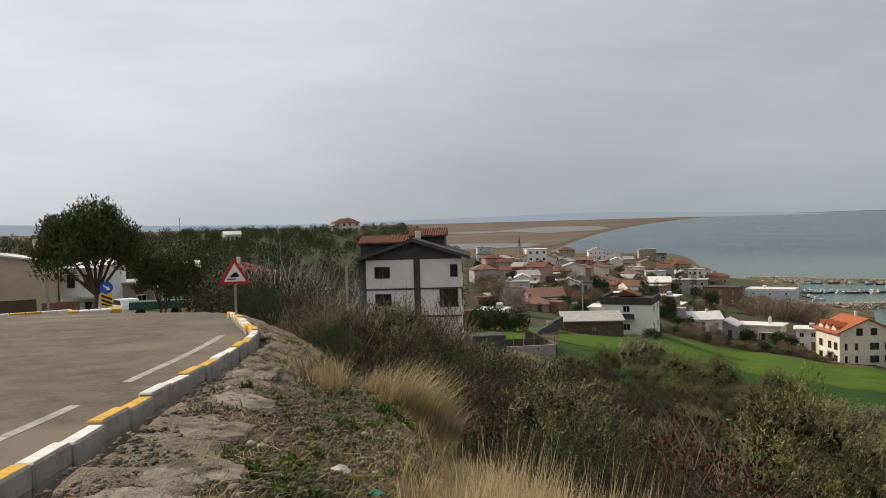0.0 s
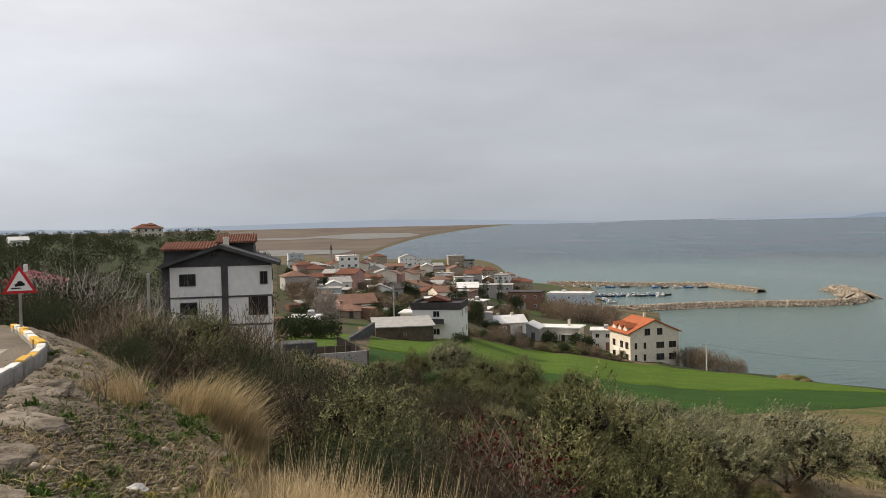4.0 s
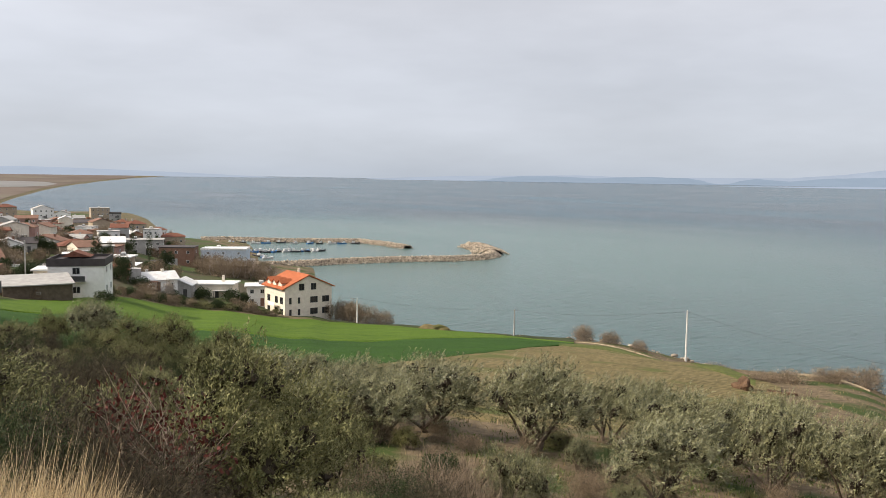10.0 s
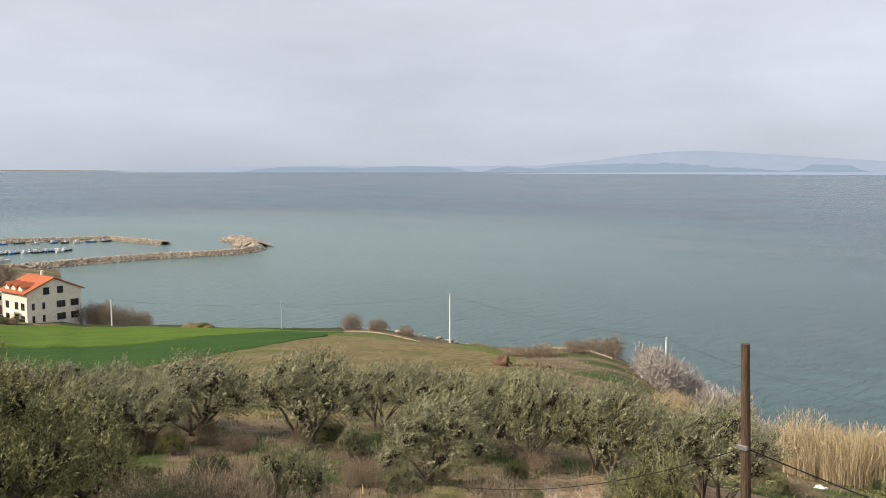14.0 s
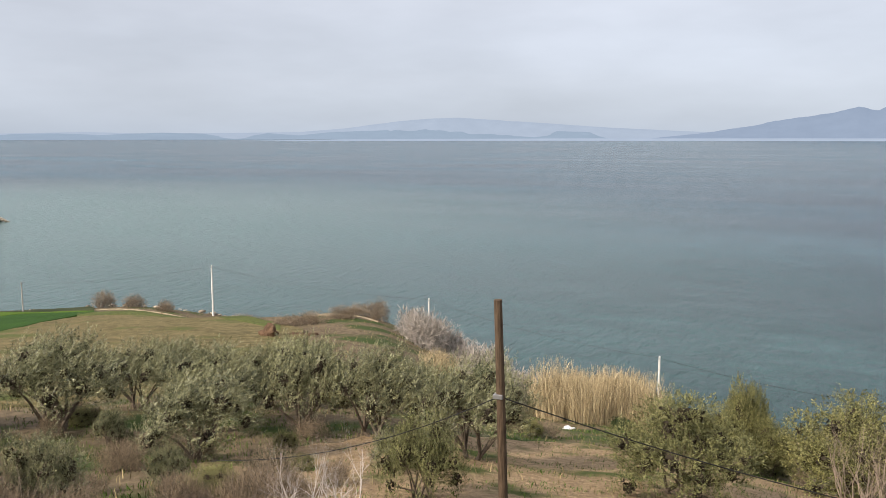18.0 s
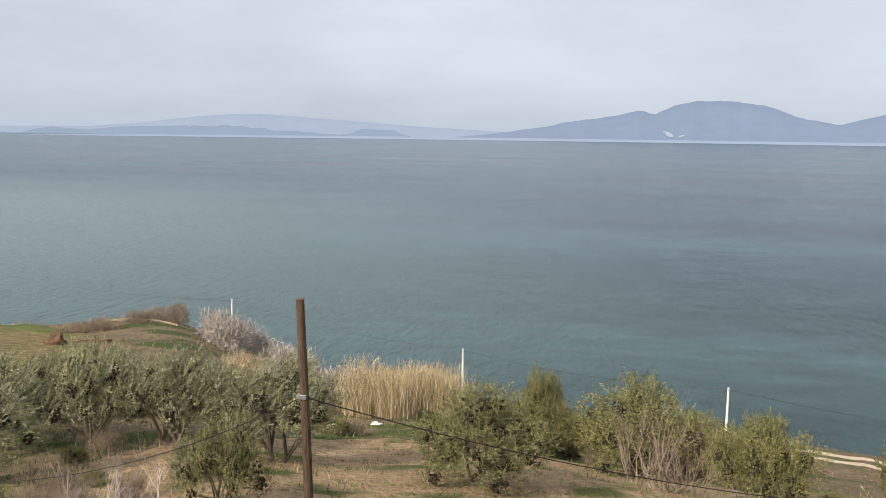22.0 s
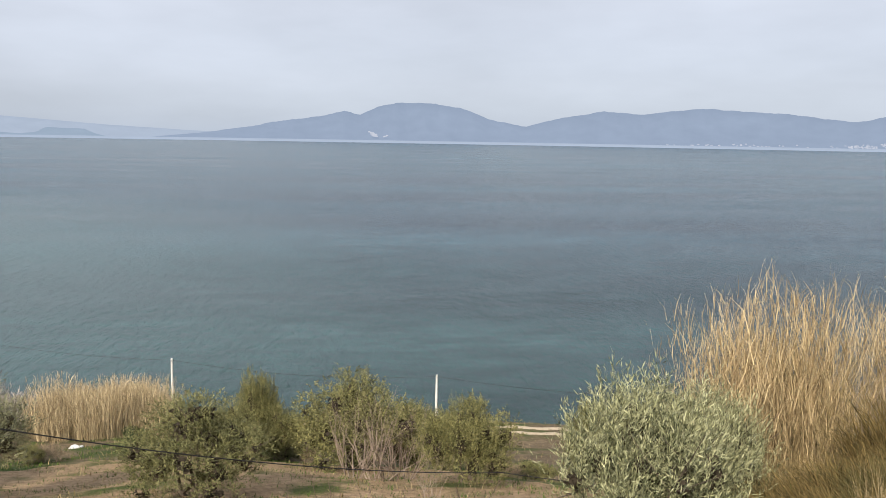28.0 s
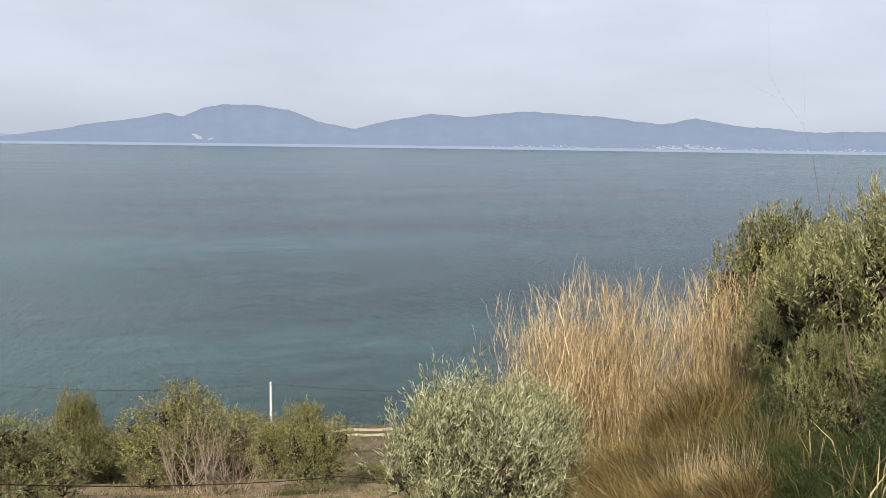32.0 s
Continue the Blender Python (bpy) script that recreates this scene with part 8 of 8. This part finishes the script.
# ---- road furniture ----
b_len = 0.70
y, i = -12.55, 0
kerb = empty("trim_kerb", "raised concrete kerb painted yellow and white in turn", "kerb", Matrix(), kind="structure")
KM = {}
for key in ("yellow_paint", "white_paint"):
    bm = bmesh.new()
    add_box(bm, -0.075, 0.075, -b_len / 2 + 0.010, b_len / 2 - 0.012, -0.45, 0.0, 0.018)
    me = bpy.data.meshes.new("kerb_block")
    bm.to_mesh(me)
    bm.free()
    me.materials.append(M["concrete"])
    pm = bmesh.new()
    add_box(pm, -0.078, 0.066, -b_len / 2 + 0.012, b_len / 2 - 0.012, -0.10, 0.004, 0.014)
    paint = bpy.data.meshes.new("paint")
    pm.to_mesh(paint)
    pm.free()
    paint.materials.append(M[key])
    KM[key] = (me, paint)
r = random.Random(3)
while y < 22.0:
    x, x2 = kerb_x(y), kerb_x(y + b_len)
    slope = math.atan2(-(x2 - x), b_len)
    ln = math.hypot(x2 - x, b_len)
    key = "yellow_paint" if (i % 4) in (1, 2) else "white_paint"
    m = Matrix.Translation(((x + x2) / 2 - 0.075 + r.uniform(-.018, .018), y + b_len * math.cos(slope) / 2, road_z(y, x) + 0.16 + r.uniform(-.022, .018))) @ Matrix.Rotation(slope + r.uniform(-.03, .03), 4, "Z") @ Matrix.Rotation(-0.03 - 0.0056 * max(0, y - 17) + r.uniform(-.012, .012), 4, "X") @ Matrix.Rotation(r.uniform(-.03, .03), 4, "Y")
    blk = shared("kerb_block", KM[key][0], kerb, m)
    shared("paint", KM[key][1], blk, Matrix())
    y += b_len * math.cos(slope)
    i += 1
# worn edge line on the asphalt
for y0, y1 in ((6.6, 9.6), (11.2, 17.0)):
    vv, ff = [], []
    n = 16
    for k in range(n + 1):
        yy = y0 + (y1 - y0) * k / n
        xx = -3.75 - 0.022 * max(0, yy - 9) - 0.010 * max(0, yy - 13) ** 2
        for dx in (0, -0.13):
            vv.append((xx + dx, yy, road_z(yy) + 0.004))
        if k:
            o = 2 * k
            ff.append((o - 2, o - 1, o + 1, o))
    tagged(mesh_object("trim_edge_line", vv, ff, M["white_line"]), "worn white edge line on the asphalt", "road marking", kind="structure")
# kerbed island with its signs
isl = empty("trim_traffic_island", "low traffic island with a yellow and white kerb", "kerb", pose(*polar(21.75, 38), road_z(35.3, -14) - 0.1, 0, 0, 21.75), kind="structure")
for k, key in enumerate(("yellow_paint", "white_paint", "white_paint", "white_paint", "yellow_paint")):
    part("kerb_block", box(-1.03 + 0.41 * k, -0.63 + 0.41 * k, -0.3, 0.3, -0.4, 0.26, 0.03), M[key], isl)
far_kerb = empty("trim_far_kerb", "far kerb of the road painted yellow and white", "kerb", pose(*polar(26.2, 40), road_z(36, -18) - 0.02, 0, 0, 27), kind="structure")
for k in range(12):
    part("kerb_block", box(-5 + 0.6 * k, -4.42 + 0.6 * k, -0.15, 0.15, -0.4, 0.14, 0.02), M["yellow_paint" if k % 4 < 2 else "white_paint"], far_kerb)


def disc(radius, z, y0, y1, segments=28):
    return prism(bmesh.new(), [(radius * math.cos(2 * math.pi * k / segments), z + radius * math.sin(2 * math.pi * k / segments)) for k in range(segments)], y0, y1)


x, y = polar(21.1, 41)
root = empty("keep_right_sign", "round blue arrow sign over a yellow and black striped board", "sign", pose(x, y, EYE - 0.0897 * 41, 0, 0, 21.2))
part("post", box(-0.03, 0.03, 0.002, 0.06, -0.4, 1.3), M["steel"], root)
part("disc", disc(0.275, 1.12, -0.03, 0.0), M["sign_blue"], root)
arrow = bmesh.new()
prism(arrow, [(-0.15, 1.20), (-0.11, 1.25), (0.05, 1.13), (0.09, 1.18), (0.16, 1.00), (-0.03, 1.03), (0.01, 1.08)], -0.036, -0.031)
part("arrow", arrow, M["sign_white"], root)
part("striped_board", box(-0.23, 0.23, -0.03, 0.0, 0.27, 0.84), M["sign_yellow"], root)
for k in range(3):
    z = 0.36 + 0.19 * k
    part("stripe", prism(bmesh.new(), [(-0.22, z + 0.09), (-0.22, z), (0.22, max(0.28, z - 0.2)), (0.22, max(0.30, z - 0.11))], -0.036, -0.031), M["sign_black"], root)
# triangular warning sign
x, y = polar(12.98, 21.0)
root = empty("warning_sign", "red-edged triangular sign of a car on a soft verge", "sign", pose(x, y, land(x, y), 0, 0, 13))
part("post", box(-0.03, 0.03, 0.002, 0.06, -0.6, EYE - 0.06 * 21 - land(x, y)), M["steel"], root, "grey steel post")
TZ = EYE - 0.0355 * 21 - land(x, y)      # tip of the triangle
sd = 0.70
hgt = sd * 0.866


def tri(size, cz):
    hh2 = size * 0.866
    return [(-size / 2, cz - hh2 / 3), (size / 2, cz - hh2 / 3), (0, cz + hh2 * 2 / 3)]


cz = TZ - hgt * 2 / 3
part("red_border", prism(bmesh.new(), tri(sd, cz), -0.02, 0.0), M["sign_red"], root)
part("white_field", prism(bmesh.new(), tri(sd * 0.72, cz), -0.026, -0.021), M["sign_white"], root)
car = bmesh.new()
prism(car, [(-0.09, cz - 0.055), (0.10, cz - 0.035), (0.10, cz + 0.015), (0.07, cz + 0.02), (0.05, cz + 0.065), (-0.03, cz + 0.06), (-0.06, cz + 0.01), (-0.10, cz)], -0.032, -0.027)
part("car_picture", car, M["sign_black"], root)
part("verge_picture", prism(bmesh.new(), [(-0.17, cz - 0.1), (0.02, cz - 0.1), (0.02, cz - 0.075), (-0.17, cz - 0.075)], -0.032, -0.027), M["sign_black"], root)
# parked white car
root = empty("parked_car", "white hatchback parked beyond the road", "car", pose(*polar(20.3, 76), EYE - 0.0945 * 76, 0, 0, 128))
part("body", prism(bmesh.new(), [(-2.0, 0.3), (2.0, 0.3), (2.02, 0.75), (1.85, 0.92), (-1.9, 0.98), (-2.05, 0.7)], -0.82, 0.82), M["car_white"], root)
cabn = part("cabin", prism(bmesh.new(), [(-1.75, 0.98), (1.0, 0.93), (0.35, 1.44), (-1.3, 1.46)], -0.74, 0.74), M["car_white"], root)
part("side_glass", prism(bmesh.new(), [(-1.5, 1.02), (0.75, 0.98), (0.28, 1.38), (-1.2, 1.40)], -0.752, 0.752), M["glass"], cabn)
for wx in (-1.25, 1.25):
    for wy in (-0.8, 0.8):
        bm = bmesh.new()
        bmesh.ops.create_cone(bm, cap_ends=True, segments=16, radius1=0.3, radius2=0.3, depth=0.2, matrix=Matrix.Translation((wx, wy, 0.3)) @ Matrix.Rotation(radians(90), 4, "X"))
        w_ = part("wheel", bm, M["rubber"], root)
        bm = bmesh.new()
        bmesh.ops.create_cone(bm, cap_ends=True, segments=12, radius1=0.17, radius2=0.17, depth=0.22, matrix=Matrix.Translation((wx, wy, 0.3)) @ Matrix.Rotation(radians(90), 4, "X"))
        part("rim", bm, M["steel"], w_)

# ---- ground cover ----
def scatter(name, label, mat, n, az, dist, h, w, seed, lean=0.6, power=1.0, keep=None, category="grass"):
    """Uncounted blades over a stretch of the ground."""
    r = np.random.default_rng(seed)
    a = r.uniform(az[0], az[1], n)
    d = dist[0] + (dist[1] - dist[0]) * r.random(n) ** power
    x, y = -np.sin(np.radians(a)) * d, np.cos(np.radians(a)) * d
    ok = np.array([noise.noise((p * 0.45, q * 0.45, seed)) > -0.05 and p > kerb_x(q) + 0.35 for p, q in zip(x, y)])
    if keep:
        ok &= np.array([keep(p, q) for p, q in zip(x, y)])
    x, y = x[ok], y[ok]
    n = len(x)
    v, f = blades(x, y, height_many(x, y) - 0.02, h * (0.5 + r.random(n)), w * (0.6 + 0.8 * r.random(n)), r.random(n) * 6.28, lean * (0.3 + r.random(n)), seed + 1)
    ob = new(name, big_mesh(name, v, f, M[mat]))
    return tagged(ob, label, category, kind="stuff")


scatter("short_grass", "short green grass on the bank", "grass", 20000, (-45, 14), (3, 22), 0.09, 0.006, 101, power=1.3)
scatter("leaf_litter", "brown leaf litter and broken straw on the bank", "litter", 60000, (-12, 17), (3.6, 19), 0.08, 0.0055, 109, lean=2.2, category="litter")
scatter("low_weeds", "low green weeds among the gravel", "grass", 5000, (2, 16), (4, 16), 0.07, 0.012, 110, lean=1.2, category="weeds")
scatter("dry_weeds", "short dry weeds on the bank", "straw", 40000, (-60, 2), (3.2, 24), 0.28, 0.005, 102, power=1.2)
scatter("flattened_straw", "flattened pale straw and stalks on the roadside bank", "straw_grey", 5000, (0, 14), (4.2, 17), 0.14, 0.0045, 114, lean=2.4, category="litter")
scatter("slope_grass", "mixed dry grass on the near slope", "straw_grey", 20000, (-142, -60), (2.6, 22), 0.26, 0.006, 103, power=1.0)
scatter("slope_green", "green grass on the near slope", "grass", 12000, (-142, -100), (2.6, 14), 0.22, 0.006, 104)
scatter("orchard_grass", "tufts of green grass between orchard trees", "grass", 44000, (-112, -34), (26, 75), 0.22, 0.02, 105)
scatter("orchard_weeds", "dry weeds between orchard trees", "straw_grey", 14000, (-112, -30), (24, 120), 0.35, 0.022, 106)
scatter("bluff_grass", "dry grass along the bluff", "straw_grey", 16000, (-84, -46), (95, 185), 0.28, 0.02, 107, keep=lambda x, y: 2.5 < land(x, y) < 14)


def stones(name, label, n, az, dist, size, mat, seed):
    r = np.random.default_rng(seed)
    ico = bmesh.new()
    bmesh.ops.create_icosphere(ico, subdivisions=1, radius=1)
    iv, jf = np.array([v.co[:] for v in ico.verts]), np.array([[v.index for v in f.verts] for f in ico.faces])
    ico.free()
    vs, fs = [], []
    k = 0
    while k < n:
        a, d = r.uniform(*az), r.uniform(*dist)
        x, y = polar(a, d)
        if x < kerb_x(y) + 0.1:
            continue
        s = size * (0.35 + r.random() ** 3 * 2.2)
        p = iv * s * np.array((1, r.uniform(0.6, 1), r.uniform(0.35, 0.6))) * (1 + 0.2 * r.normal(size=(len(iv), 1)))
        vs.append(p + np.array((x, y, land(x, y) + s * 0.1 + (0.025 if d < 20 else 0))))
        fs.append(jf + k * len(iv))
        k += 1
    return tagged(new(name, big_mesh(name, np.concatenate(vs), np.concatenate(fs), M[mat])), label, "stones", kind="stuff")


r = np.random.default_rng(77)
b = bmesh.new()
for _ in range(1500):
    yy = r.uniform(4, 18)
    xx = kerb_x(yy) - 0.25 - abs(r.normal()) * 1.1
    s = r.uniform(0.003, 0.009)
    bmesh.ops.create_cube(b, size=s, matrix=pose(xx, yy, road_z(yy) + s * 0.3, r.uniform(0, 90), r.uniform(0, 90), r.uniform(0, 90)))
tagged(part("road_grit", b, M["gravel"], None), "loose grit along the edge of the asphalt", "grit", kind="stuff")


stones("shoulder_stones", "pale gravel and broken stones on the shoulder", 9000, (4, 26), (4, 20), 0.017, "gravel", 111)
def slab(label, azimuth, d, w, ln, seed):
    """A broken plate of old asphalt lying tilted on the shoulder."""
    r = random.Random(seed)
    n = 26
    b = bmesh.new()
    rim = [(1 + 0.28 * noise.noise((math.cos(6.283 * k / n) * 1.6, math.sin(6.283 * k / n) * 1.6, seed)) + r.uniform(-.06, .06)) for k in range(n)]
    loops = []
    for f, z in ((1.03, -0.16), (1.0, 0.025), (0.93, 0.05), (0.6, 0.055), (0.25, 0.06)):
        loops.append([b.verts.new((w / 2 * rim[k] * f * math.cos(6.283 * k / n), ln / 2 * rim[k] * f * math.sin(6.283 * k / n), z + r.uniform(-.012, .012))) for k in range(n)])
    for p, q in zip(loops, loops[1:]):
        for k in range(n):
            b.faces.new((p[k], p[(k + 1) % n], q[(k + 1) % n], q[k]))
    b.faces.new(loops[-1])
    ob = part("asphalt_slab", b, M["old_asphalt"], None)
    ob.matrix_world = on_land(azimuth, d, r.uniform(-30, 30), 0.0) @ pose(0, 0, 0.0, r.uniform(-5, 5), r.uniform(2, 8), 0)
    return tagged(ob, label, "slab", "broken slabs")


for i, (a, d, w, ln) in enumerate(((16.8, 5.3, 0.85, 0.75), (18.4, 5.9, 0.7, 0.8), (14.2, 6.7, 0.75, 0.7), (13.2, 8.2, 0.6, 0.9), (11.6, 9.6, 0.6, 1.0), (11.2, 11.6, 0.55, 1.1), (15.2, 5.9, 0.4, 0.4))):
    slab("broken pale plate of old asphalt on the shoulder", a, d, w, ln, 40 + i)
stones("bank_stones", "scattered pale stones on the bank", 160, (-10, 14), (5, 16), 0.035, "rock", 112)
stones("shore_stones", "scattered rocks along the shore edge", 420, (-60, -37), (186, 206), 0.35, "rock", 113)


# woods of the hills behind the village, as low round tree tops
def wood(name, label, n, az, dist, size, mat, seed, keep=None, leaves=160, leaf=0.24):
    r = np.random.default_rng(seed)
    cs, rs = [], []
    while len(cs) < n:
        a, d = r.uniform(*az), r.uniform(*dist)
        x, y = polar(a, d)
        if keep and not keep(a, d):
            continue
        s = size * r.uniform(0.7, 1.3)
        cs.append((x, y, land(x, y) + s * 0.75))
        rs.append((s, s, s * 0.9))
    v, f = leaf_cloud(n * leaves, cs, rs, size * leaf, size * leaf * 0.28, 0.5, 0.5, seed, ruffle=0.4)
    return tagged(new(name, big_mesh(name, v, f, M[mat])), label, "trees", kind="stuff")


wood("hill_olive_woods", "olive groves covering the hill behind the village", 900, (1.5, 40), (170, 480), 2.0, "hill_leaf", 121)
wood("hill_olive_rows", "olive-green tree crowns on the hill", 420, (-1, 34), (150, 450), 1.9, "hill_leaf", 122)
wood("valley_thicket", "dark thicket behind the bare trees", 160, (3.5, 16), (66, 150), 1.9, "dark_leaf", 123, None, 500, 0.12)
wood("valley_brush", "brown brush in the dip before the houses", 150, (2.8, 15), (36, 92), 1.3, "bramble_leaf", 124, None, 500, 0.12)
